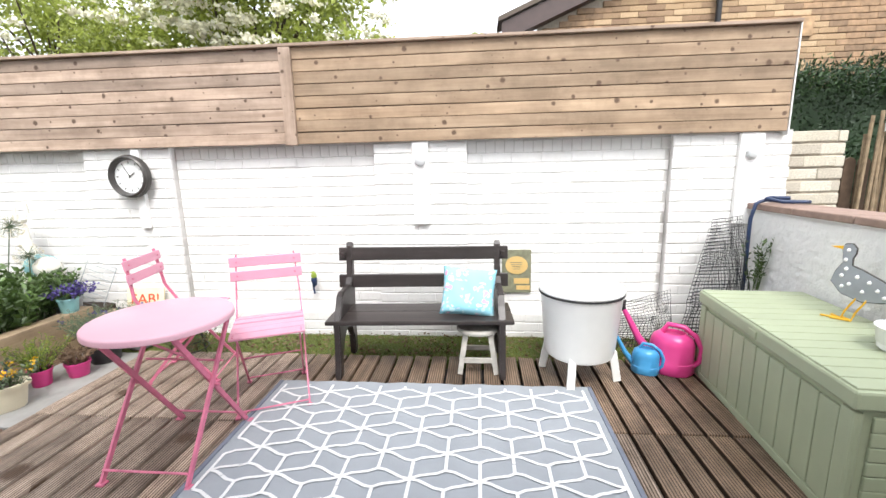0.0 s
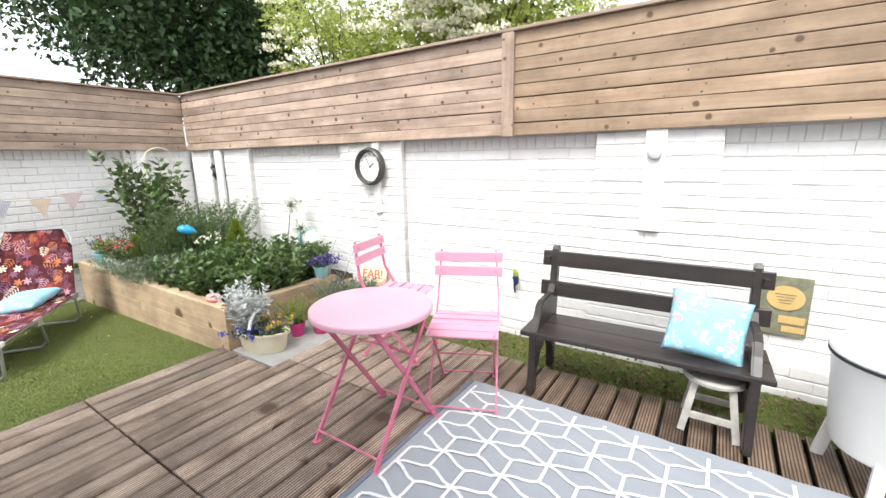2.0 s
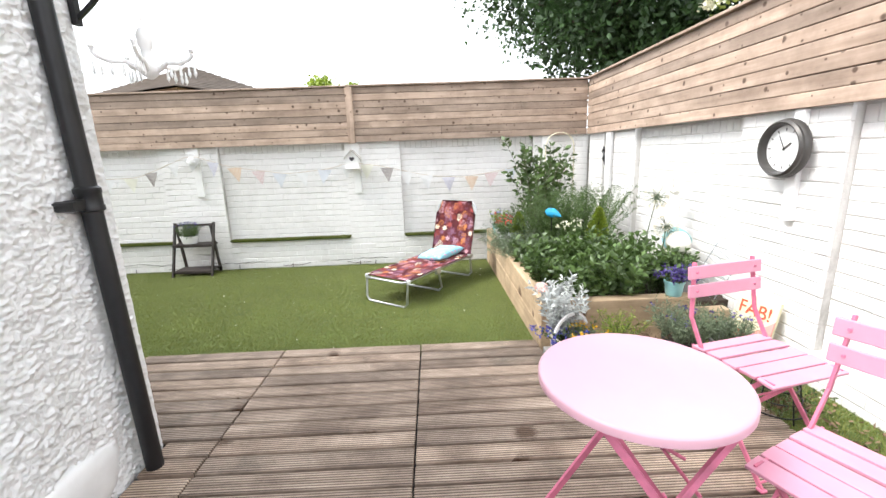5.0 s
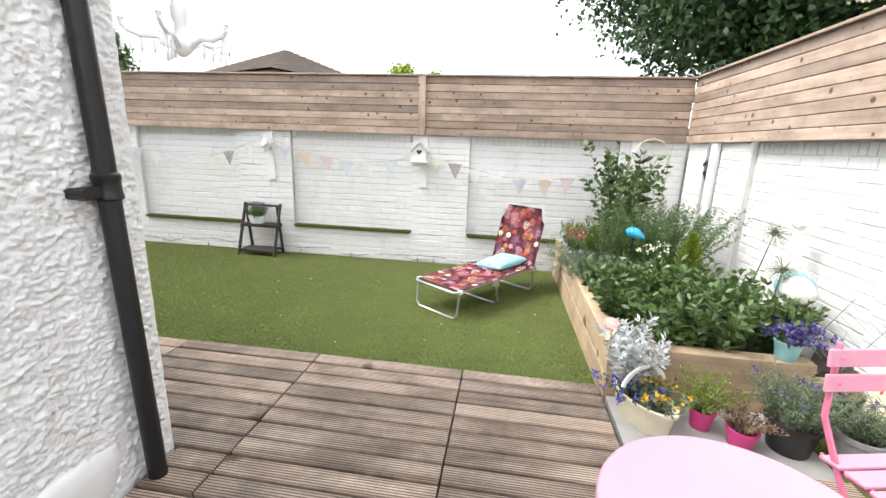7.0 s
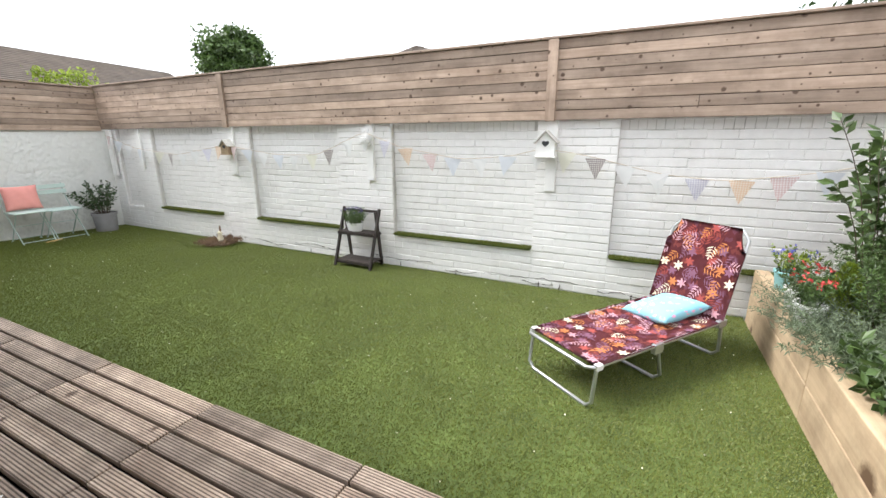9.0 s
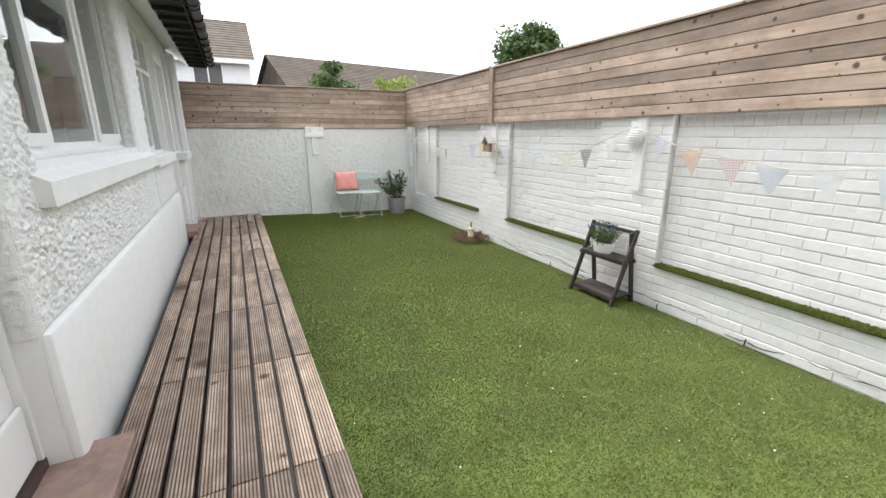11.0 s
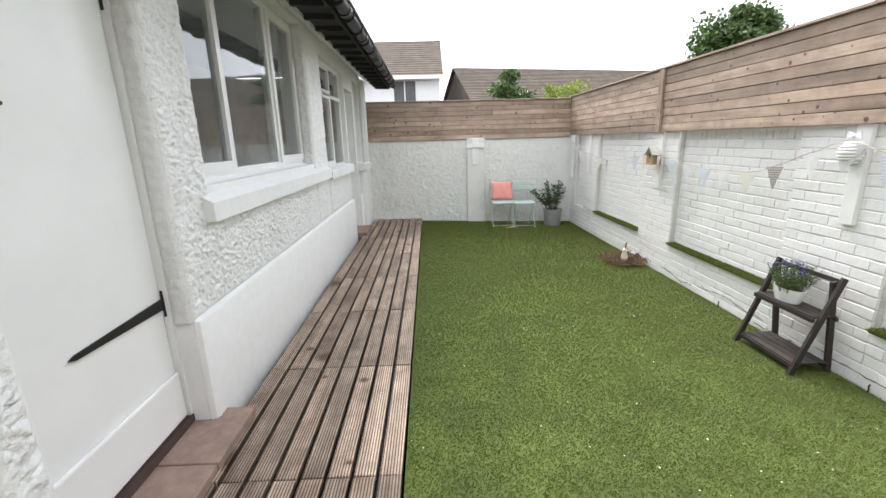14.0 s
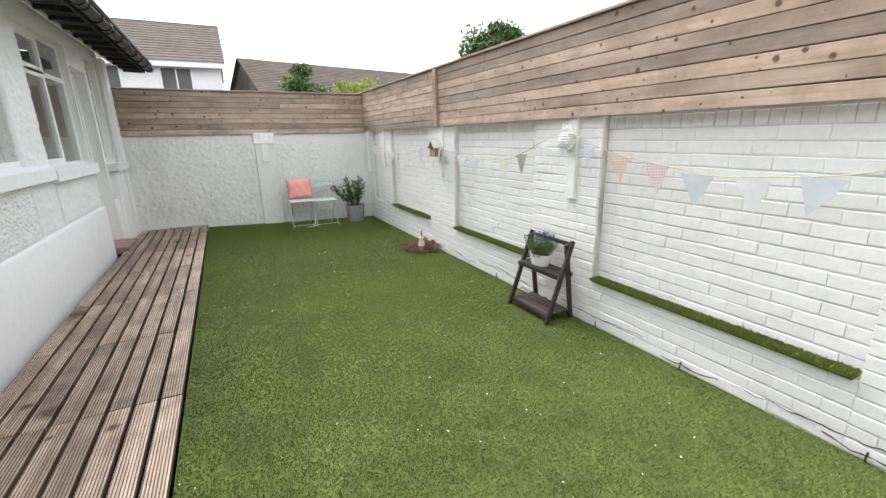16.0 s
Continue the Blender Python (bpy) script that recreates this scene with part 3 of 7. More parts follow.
def lawn_sheet(name, x0, x1, y0, y1, z, n, blade, label):
    """A sheet of turf with short upright blades on it."""
    bm = bmesh.new()
    pts = [(x0, y0), (x1, y0), (x1, y1), (x0, y1)]
    top = [bm.verts.new((x, y, z(x))) for x, y in pts]
    low = [bm.verts.new((x, y, -0.45)) for x, y in pts]
    bm.faces.new(top)
    bm.faces.new(low[::-1])
    for i in range(4):
        bm.faces.new((top[i], low[i], low[(i + 1) % 4], top[(i + 1) % 4]))
    bmesh.ops.recalc_face_normals(bm, faces=bm.faces)
    sheet = structure(name, bm, "turf_base", label, "lawn")
    x, y = rng.uniform(x0, x1, n), rng.uniform(y0, y1, n)
    base = np.stack([x, y, z(x) - 0.002], 1)
    up = np.stack([rng.normal(-0.45, 0.45, n), rng.normal(0.40, 0.45, n), np.ones(n)], 1)
    leaves("grass", base, up, blade, 0.0048, "turf", sheet, 0.1, "stuff")
    m = n // 2600
    x, y = rng.uniform(x0, x1, m), rng.uniform(y0, y1, m)
    leaves("fallen_petal", np.stack([x, y, z(x) + 0.012], 1), np.stack([rng.normal(size=m), rng.normal(size=m), rng.uniform(-0.1, 0.2, m)], 1), 0.013, 0.010, "blossom", sheet, 0.1, "stuff")
    return sheet


lawn_sheet("lawn", -6.2, DECK_W, SOUTH - 0.05, 2.2, lawn_z, 660000, 0.013, "bright green artificial turf lawn beside the decking")
lawn_sheet("lawn_strip", -3.0, 2.0, 3.17, 3.72, lambda x: -0.03 + 0 * x, 46000, 0.018, "strip of artificial turf along the brick wall")
n = 1000
leaves("leaf_litter", np.stack([rng.uniform(-2.4, 1.9, n), rng.uniform(3.18, 3.6, n), rng.uniform(-0.018, -0.004, n)], 1), rng.normal(size=(n, 3)) * (1, 1, 0.25), 0.035, 0.016, "twig", bpy.data.objects["lawn_strip"], 0.2, "stuff")


# ---- masonry ----
def brick_mesh(name, material):
    """A brick of unit size with chamfered front edges; its front looks along -y."""
    c = 0.008
    bm = bmesh.new()
    a = [bm.verts.new(p) for p in ((-0.5, 1, -0.5), (0.5, 1, -0.5), (0.5, 1, 0.5), (-0.5, 1, 0.5))]
    b = [bm.verts.new(p) for p in ((-0.5, 0.17, -0.5), (0.5, 0.17, -0.5), (0.5, 0.17, 0.5), (-0.5, 0.17, 0.5))]
    f = [bm.verts.new(p) for p in ((-0.5 + c, 0, -0.42), (0.5 - c, 0.02, -0.40), (0.5 - c, 0, 0.43), (-0.5 + c, 0.02, 0.44))]
    for p, q in ((a, b), (b, f)):
        for i in range(4):
            bm.faces.new((p[i], p[(i + 1) % 4], q[(i + 1) % 4], q[i]))
    bm.faces.new(f)
    bmesh.ops.recalc_face_normals(bm, faces=bm.faces)
    me = bpy.data.meshes.new(name)
    bm.to_mesh(me)
    bm.free()
    me.materials.append(M[material])
    return me


def brick_rows(u0, u1, z0, z1, course=0.0775, length=0.225, joint=0.0055):
    """Stretcher bond over a rectangle: (middle u, middle z, width, height)."""
    out, rows = [], max(1, round((z1 - z0) / course))
    h = (z1 - z0) / rows
    for k in range(rows):
        z = z0 + h * (k + 0.5)
        u = u0 - (length / 2 if k % 2 else 0)
        while u < u1 - 0.02:
            a, b = max(u, u0), min(u + length, u1)
            if b - a > 0.03:
                out.append(((a + b) / 2, z, b - a - 0.0012, h - joint))
            u += length
    return out


def lay(bricks, place, wall, mesh, limit, near, stuff_material, depth, jitter=0.0018, tilt=0.010):
    """Bricks on a wall: the nearest as objects of their own, the rest joined.
    place(u, z) gives the point on the face, and its turn about z."""
    bricks = sorted(bricks, key=lambda b: near(b[0], b[1]))
    base = np.array([v.co[:] for v in mesh.vertices])
    quads = [tuple(p.vertices) for p in mesh.polygons]
    vs, fs = [], []
    for i, (u, z, w, h) in enumerate(bricks):
        p, turn = place(u, z)
        out = random.uniform(-jitter, jitter)
        m = Matrix.Translation(p) @ Matrix.Rotation(turn, 4, "Z") @ Matrix.Translation((0, out, random.uniform(-0.0022, 0.0022))) @ Matrix.Rotation(random.uniform(-0.011, 0.011), 4, "Y") @ Matrix.Rotation(random.uniform(-tilt, tilt * 0.6), 4, "X") @ Matrix.Diagonal((w, depth, h, 1))
        if i < limit:
            o = new("brick", mesh)
            o.parent, o.matrix_basis = wall, m
        else:
            k = len(vs) * len(base)
            mm = np.array(m)
            vs.append(base @ mm[:3, :3].T + mm[:3, 3])
            fs.extend([tuple(k + j for j in q) for q in quads])
    if vs:
        raw_mesh("brickwork", np.concatenate(vs), fs, stuff_material, wall, "stuff")


WHITE_BRICK = brick_mesh("brick", "brick_white")

# north wall: recessed panels between piers, fence above
wall_n = structure("wall_north", B(-6.4, NORTH + 0.0725, -0.45, 2.24, NORTH + 0.30, 1.56), "joint_white", "white painted brick garden wall with shallow piers", "wall")
N_PIERS = [(-6.0, -5.55), (-5.22, -4.72), (-3.17, -2.42), (-0.76, -0.05), (1.44, 2.24)]
bm = bmesh.new()
for a, b in N_PIERS:
    box(bm, a + 0.004, NORTH + 0.0065, -0.2, b - 0.004, NORTH + 0.10, 1.54)
box(bm, -6.0, NORTH + 0.0068, -0.2, 2.235, NORTH + 0.10, 0.175)
part("pier_core", bm, "joint_white", wall_n)

# west wall
wall_w = structure("wall_west", B(WEST - 0.30, SOUTH - 0.3, -0.45, WEST - 0.0725, NORTH + 0.25, 1.58), "joint_white", "white painted brick garden wall with recessed panels", "wall")
W_PIERS = [(-7.27, -7.0), (-6.55, -6.0), (-4.45, -3.72), (-2.15, -1.38), (0.31, 1.05), (2.85, 3.60)]
bm = bmesh.new()
for a, b in W_PIERS:
    box(bm, WEST - 0.10, a + 0.004, -0.3, WEST - 0.0065, b - 0.004, 1.545)
box(bm, WEST - 0.10, SOUTH, -0.3, WEST - 0.0068, NORTH, 0.232)
part("pier_core", bm, "joint_white", wall_w)
# old cracks along the foot of the wall
crng = random.Random(31)
for y0, y1, z in ((1.62, 0.95, -0.10), (0.80, -0.25, -0.07), (0.55, 0.22, -0.115), (-0.30, -0.72, -0.10), (-0.85, -1.75, -0.055), (-1.9, -2.3, -0.10), (-2.2, -3.05, -0.06), (-3.2, -3.9, -0.095)):
    pts, y, q = [], y0, z
    while y > y1:
        pts.append((WEST + 0.002 + crng.uniform(-0.002, 0.002), y, q))
        y -= crng.uniform(0.02, 0.06)
        q = min(max(q + crng.uniform(-0.014, 0.014), z - 0.03), z + 0.03)
    part("crack", T(pts, [crng.uniform(0.001, 0.0048) for _ in pts], 5), "soil", wall_w)
for y in (1.30, 0.62, 0.40, -0.55, -1.30, -2.75):
    pts = [(WEST + 0.003, y + crng.uniform(-0.006, 0.006), -0.16 + 0.02 * k) for k in range(4)]
    part("crack", T(pts, 0.005, 5), "soil", wall_w)

# south wall: old render, one pier
def lattice(n0, n1, seed):
    return np.random.default_rng(seed).random((n0, n1))


def value_noise(u, v, size, seed):
    """Smooth random heights over a surface, with cells of the given size."""
    g = lattice(64, 64, seed)
    a, b = u / size, v / size
    i, j = np.floor(a).astype(int), np.floor(b).astype(int)
    fa, fb = a - i, b - j
    fa, fb = fa * fa * (3 - 2 * fa), fb * fb * (3 - 2 * fb)
    i, j, i1, j1 = i % 64, j % 64, (i + 1) % 64, (j + 1) % 64
    return (g[i, j] * (1 - fa) + g[i1, j] * fa) * (1 - fb) + (g[i, j1] * (1 - fa) + g[i1, j1] * fa) * fb


def rough_face(name, origin, u_dir, out_dir, w, h, step, depth, material, parent, seed=1, grain=0.72):
    """A sheet of lumpy roughcast, w by h, thrown on a wall; edges turned back into it."""
    nu, nv = max(2, int(w / step)), max(2, int(h / step))
    u, v = np.meshgrid(np.linspace(0, w, nu), np.linspace(0, h, nv), indexing="ij")
    wu, wv = value_noise(u + 3, v + 7, 0.05, seed + 5) * 0.025, value_noise(u + 1, v + 2, 0.043, seed + 6) * 0.022
    u0, v0 = u, v
    u, v = (u + wu) * 0.85 + (v + wv) * 0.5, (v + wv) * 1.25 - (u + wu) * 0.35 + 4
    d = value_noise(u + 9, v + 3, 0.045 * grain, seed) * 0.28 + value_noise(u, v * 1.3, 0.021 * grain, seed + 1) * 0.45 + value_noise(u, v, 0.012 * grain, seed + 2) * 0.42
    d = np.clip(d - 0.18, 0, 1) ** 1.3 * depth * 1.6
    u, v = u0, v0
    edge = np.minimum(np.minimum(u, w - u), np.minimum(v, h - v))
    d = np.where(edge < step * 0.5, -0.03, d * np.clip(edge / 0.03, 0.3, 1))
    o, ud, od = Vector(origin), Vector(u_dir), Vector(out_dir)
    co = np.array(o) + u[..., None] * np.array(ud) + v[..., None] * np.array((0, 0, 1.0)) + d[..., None] * np.array(od)
    idx = np.arange(nu * nv).reshape(nu, nv)
    f = np.stack([idx[:-1, :-1], idx[1:, :-1], idx[1:, 1:], idx[:-1, 1:]], -1).reshape(-1, 4)
    if Vector((0, 0, 1)).cross(od).dot(ud) < 0:
        f = f[:, ::-1]
    ob = raw_mesh(name, co.reshape(-1, 3), f, material, parent)
    ob.data.shade_smooth()
    return ob


wall_s = structure("wall_south", B(-6.3, SOUTH - 0.25, -0.45, -1.9, SOUTH - 0.01, 1.54), "render_old", "old white rendered wall with a shallow pier", "wall")
rough_face("render_coat", (-6.1, SOUTH - 0.01, -0.2), (1, 0, 0), (0, 1, 0), 4.1, 1.72, 0.02, 0.022, "render_old", wall_s, 5)
bm = B(-4.34, SOUTH - 0.02, -0.2, -4.0, SOUTH + 0.06, 1.52, bevel=0.012)
part("pier", bm, "render_old", wall_s)


# ---- slatted fence on the walls ----
def fence_run(name, turn, at, length, z0, z1, rows, joints, label, tone=lambda p: "fence"):
    """Boards along the local x, the face towards local -y; posts cover the joints."""
    f = tagged(new(name), label, "fence", "fence above the walls")
    f.matrix_basis = Matrix.Translation(at) @ Matrix.Rotation(turn, 4, "Z")
    cuts = [0] + list(joints) + [length]
    h = (z1 - z0) / rows
    made = {}
    for a, b in zip(cuts, cuts[1:]):
        for k in range(rows):
            halves = [(a, b)]
            if b - a > 2.6:
                c = a + (b - a) * random.choice((0.38, 0.5, 0.62))
                halves = [(a, c), (c, b)] if random.random() < 0.06 else halves
            for p, q in halves:
                w = q - p - 0.004
                key = (round(w, 2), tone(p))
                if key not in made:
                    bm = bmesh.new()
                    box(bm, -w / 2, 0, -h / 2 + 0.0024, w / 2, 0.021, h / 2 - 0.0024, bevel=0.004)
                    me = bpy.data.meshes.new("board")
                    bm.to_mesh(me)
                    bm.free()
                    me.materials.append(M[tone(p)])
                    made[key] = me
                o = new("board", made[key])
                o.parent = f
                o.matrix_basis = Matrix.Translation(((p + q) / 2, random.uniform(-0.003, 0.003), z0 + h * (k + 0.5))) @ Matrix.Rotation(random.uniform(-0.0012, 0.0012), 4, "Y")
    for j in joints:
        me = bpy.data.meshes.new("post")
        bm = B(-(z1 - z0) / 2 - 0.005, -0.034, -0.045, (z1 - z0) / 2, -0.004, 0.045, bevel=0.004)
        bm.to_mesh(me)
        bm.free()
        me.materials.append(M["fence"])
        o = new("post", me)
        o.parent = f
        o.matrix_basis = Matrix.Translation((j, 0, (z0 + z1) / 2 - 0.004)) @ Matrix.Rotation(radians(-90), 4, "Y")
    part("capping", B(0, -0.03, z1 + 0.001, length, 0.075, z1 + 0.022, bevel=0.003), "fence", f)
    # added dark sheet behind the boards, its colour giving the gaps their shade
    part("backing_board", B(0, 0.026, z0 + 0.004, length, 0.04, z1 - 0.004), "brown_paint", f)
    return f


fence_run("fence_north", 0, (-5.99, 3.55, 0), 8.15, 1.525, 2.215, 8, [4.62], "horizontal softwood board fence fixed above the white wall", lambda p: "fence_new" if p > 4.5 else "fence")
fence_run("fence_west", radians(90), (-5.99, SOUTH, 0), 10.82, 1.525, 2.215, 8, [3.23, 7.71], "horizontal softwood board fence above the painted brick wall")
fence_run("fence_south", radians(180), (-2.06, SOUTH + 0.03, 0), 3.93, 1.50, 2.19, 8, [], "horizontal softwood board fence above the rendered wall")
structure("fence_end", B(2.164, 3.548, 1.50, 2.172, 3.60, 2.235), "white_wood", "white edging strip at the end of the board fence", "trim")

# ---- house ----
house = structure("house_walls", B(-1.79, -7.3, -0.4, 3.2, -0.003, 0.06), "render_smooth", "white rendered single storey house", "house wall")
EAVES = 2.73


def wall_box(y0, y1, z0, z1, x0=HOUSE, x1=-1.78):
    return B(x0, y1, z0, x1, y0, z1)


W1, W2, D1, D2, W3 = (-1.40, -3.68), (-4.28, -5.70), (-0.06, -1.03), (-5.75, -6.42), (-6.52, -7.0)
bm = bmesh.new()
for y0, y1, z0, z1 in ((0.07, D1[0], -0.4, EAVES), (D1[0], D1[1], 2.2, EAVES), (D1[1], W1[0], -0.4, EAVES), (W1[0], W1[1], -0.4, 1.28), (W1[0], W1[1], 2.66, EAVES),
                       (W1[1], W2[0], -0.4, EAVES), (W2[0], W2[1], -0.4, 1.15), (W2[0], W2[1], 2.50, EAVES), (W2[1], D2[0], -0.4, EAVES), (D2[0], D2[1], 2.3, EAVES),
                       (D2[1], W3[0], -0.4, EAVES), (W3[0], W3[1], -0.4, 1.15), (W3[0], W3[1], 2.50, EAVES), (W3[1], SOUTH, -0.4, EAVES)):
    box(bm, HOUSE + 0.004, y1 + 0.0005, z0, -1.78, y0 - 0.0005, z1)
part("masonry", bm, "render_smooth", house)
N = (-1, 0, 0)
part("corner_stub", B(-2.125, D1[0], -0.4, -1.80, 0.069, EAVES), "render_smooth", house)
rough_face("roughcast", (-2.125, D1[0], -0.02), (0, 1, 0), N, 0.135, EAVES, 0.008, 0.02, "render_white", house, 10)
for y0, y1, z0, z1, s in ((0.07, D1[0], 0.0, EAVES, 11), (D1[1], W1[0], 0.62, EAVES, 12), (W1[0] + 0.02, W1[1], 0.62, 1.14, 13), (W1[1], W2[0], 0.62, EAVES, 14),
                          (W2[0], D2[0], 0.62, 1.07, 15), (D2[1], SOUTH, 0.62, 1.07, 16), (W3[1], SOUTH, 1.1, EAVES, 17), (W2[1], D2[0], 1.1, EAVES, 18)):
    rough_face("roughcast", (HOUSE, y1, z0), (0, 1, 0), N, y0 - y1, z1 - z0, 0.008 if y0 > -3.4 else 0.02, 0.022, "render_white", house, s)
rough_face("roughcast", (-2.135, 0.07, -0.05), (1, 0, 0), (0, 1, 0), 1.5, 2.77, 0.006, 0.020, "render_white", house, 31)
rough_face("roughcast", (-0.64, 0.07, -0.05), (1, 0, 0), (0, 1, 0), 3.8, 2.77, 0.04, 0.03, "render_white", house, 32)
rough_face("roughcast", (-2.03, D1[1] + 0.002, 0.60), (1, 0, 0), (0, 1, 0), 0.11, EAVES - 0.6, 0.0125, 0.02, "render_white", house, 33)
rough_face("roughcast", (-2.03, W1[1] + 0.002, 1.22), (1, 0, 0), (0, 1, 0), 0.125, EAVES - 1.24, 0.0125, 0.016, "render_white", house, 34)
part("ceiling_slab", B(-1.775, -7.3, EAVES - 0.05, 3.2, -0.003, EAVES - 0.004), "render_smooth", house)
part("back_wall", B(3.0, -7.3, 0.06, 3.2, -0.003, EAVES - 0.06), "render_smooth", house)
part("end_wall", B(-1.775, -7.5, 0.06, 3.0, -7.31, EAVES - 0.06), "render_smooth", house)
part("corner_core", B(-1.90, 0.0, -0.4, 3.2, 0.068, EAVES), "render_smooth", house)
# smooth plinth with rounded top along the wall
for y0, y1 in ((D1[1], D2[0]), (D2[1], SOUTH)):
    o = part("plinth", B(HOUSE - 0.045, y1, -0.4, HOUSE + 0.02, y0, 0.63, bevel=0.032), "render_smooth", house)
    smooth(o)
o = part("splash_patch", lathe([(0.001, 0.0), (0.10, 0.02), (0.17, 0.10), (0.20, 0.25), (0.18, 0.32), (0, 0.38)], 20, Matrix.Translation((-1.66, 0.075, -0.02)) @ Matrix.Diagonal((1.1, 0.14, 0.75, 1))), "render_smooth", house)
smooth(o)
# deep sloping sills
for y0, y1, z, x0, xin, top in ((-1.30, -4.17, 1.09, HOUSE - 0.07, -1.90, 1.30), (-4.20, -5.72, 1.06, HOUSE - 0.07, -1.93, 1.19), (-6.47, -7.26, 1.02, -2.15, -1.95, 1.12)):
    bm = prism([(x0, z), (x0, z + 0.105), (x0 + 0.012, z + 0.112), (xin, top), (xin, z)], y0 - y1, "y")
    part("window_sill", bm, "render_smooth", house).matrix_basis = pose(0, (y0 + y1) / 2, 0)
# the wall end that stands forward in the far corner
part("pier", B(-2.12, SOUTH, -0.4, HOUSE, -7.02, 2.58), "render_smooth", house)
rough_face("roughcast", (-2.12, SOUTH, 1.1), (0, 1, 0), N, 0.25, 1.46, 0.02, 0.02, "render_white", house, 35)
rough_face("roughcast", (-2.12, -7.02, 1.1), (1, 0, 0), (0, 1, 0), 0.10, 1.46, 0.02, 0.02, "render_white", house, 36)
part("plinth", B(-2.11, -7.019, -0.4, HOUSE, -6.52, 1.019, bevel=0.02), "render_smooth", house)
# eaves: white boarded soffit by the wall, black rafter feet and fascia beyond
part("soffit", prism([(-2.29, 2.475), (-1.96, EAVES + 0.002), (-1.96, EAVES + 0.03), (-2.29, 2.505)], 7.92, "y"), "gloss_white", house).matrix_basis = pose(0, -3.64, 0)
part("soffit", B(-1.95, 0.02, EAVES + 0.035, 3.3, 0.32, EAVES + 0.055), "brown_paint", house)
part("eaves_board", prism([(-2.545, 2.50), (-2.293, 2.50), (-2.293, 2.53), (-2.545, 2.53)], 7.92, "y"), "black_matt", house).matrix_basis = pose(0, -3.64, 0)
part("fascia", B(-2.56, -7.6, 2.47, -2.547, 0.33, 2.60), "black_matt", house)
for k in range(14):
    x = -2.66 + k * 0.14
    part("slate_course", B(x, -7.7, 2.61 + 0.055 * k, x + 0.17, 0.40, 2.635 + 0.055 * k), "slate", house)
for k in range(22):
    y = 0.1 - k * 0.36
    part("rafter_foot", prism([(-2.545, 2.455), (-2.545, 2.498), (-2.295, 2.498), (-2.295, 2.465)], 0.045, "y"), "black_matt", house).matrix_basis = pose(0, y, 0)
part("undercloak", B(-2.65, -7.68, 2.594, -2.30, 0.39, 2.607), "black_matt", house)
# half-round gutter with brackets
gut = tagged(new("gutter"), "black half-round gutter below the roof edge", "gutter")
GX, GZ = -2.62, 2.54
bm = bmesh.new()
ring = [(GX + 0.055 * math.cos(radians(a)), GZ + 0.055 * math.sin(radians(a))) for a in range(180, 361, 20)]
ring += [(GX + 0.049 * math.cos(radians(a)), GZ + 0.049 * math.sin(radians(a))) for a in range(360, 179, -20)]
p0, p1 = [bm.verts.new((x, 0.36, z)) for x, z in ring], [bm.verts.new((x, -7.65, z)) for x, z in ring]
for i in range(len(ring)):
    j = (i + 1) % len(ring)
    bm.faces.new((p0[i], p0[j], p1[j], p1[i]))
bmesh.ops.recalc_face_normals(bm, faces=bm.faces)
smooth(part("trough", bm, "black", gut))
for k in range(9):
    y = 0.0 - k * 0.93
    part("joint", T([(GX, y - 0.045, GZ - 0.005), (GX, y + 0.045, GZ - 0.005)], 0.061, 14), "black", gut)
for k in range(17):
    y = -0.2 - k * 0.45
    part("bracket", T([(GX + 0.058, y, GZ + 0.01), (GX + 0.045, y, GZ - 0.045), (GX, y, GZ - 0.064), (GX - 0.045, y, GZ - 0.045), (GX - 0.058, y, GZ + 0.01)], 0, flat=(0.022, 0.006)), "black_matt", gut)


def casement(name, y0, y1, z0, z1, lights, label, x=-1.955, top=0.0):
    """A white window facing west, its lights split at the given fractions; top: height of a row of toplights."""
    w = tagged(new(name), label, "window", "", "structure")
    d = 0.07
    t = 0.055
    part("frame", B(x, y1, z0, x + d, y0, z0 + t, bevel=0.004), "gloss_white", w)
    part("frame", B(x, y1, z1 - t, x + d, y0, z1, bevel=0.004), "gloss_white", w)
    edges = [0] + lights + [1]
    ys = [y0 + (y1 - y0) * f for f in edges]
    for i, y in enumerate(ys):
        c = min(max(y, y1 + t / 2), y0 - t / 2)
        part("mullion", B(x + 0.001, c - t / 2, z0 + t, x + d, c + t / 2, z1 - t, bevel=0.003), "gloss_white", w)
    rows = [(z0 + t, z1 - t - top)] + ([(z1 - t - top, z1 - t)] if top else [])
    if top:
        part("transom", B(x + 0.002, y1 + t, z1 - t - top - 0.025, x + d, y0 - t, z1 - t - top + 0.025, bevel=0.003), "gloss_white", w)
    for i, (a, b) in enumerate(zip(ys, ys[1:])):
        for za, zb in rows:
            lo, hi = b + t / 2, a - t / 2
            s = 0.05
            if i % 2 == 0:
                sash = part("sash", B(x - 0.018, lo - 0.012, za - 0.012, x + 0.03, hi + 0.012, za + s), "gloss_white", w)
                part("rail", B(x - 0.018, lo - 0.012, zb - s, x + 0.03, hi + 0.012, zb + 0.012), "gloss_white", sash)
                part("rail", B(x - 0.0175, lo - 0.012, za + s, x + 0.03, lo + s, zb - s), "gloss_white", sash)
                part("rail", B(x - 0.0175, hi - s, za + s, x + 0.03, hi + 0.012, zb - s), "gloss_white", sash)
                lo, hi, za2, zb2 = lo + s, hi - s, za + s, zb - s
            else:
                za2, zb2 = za, zb
            g = part("pane", B(x + 0.012, lo, za2, x + 0.018, hi, zb2), "glass", w)
            g.visible_shadow = False
    return w


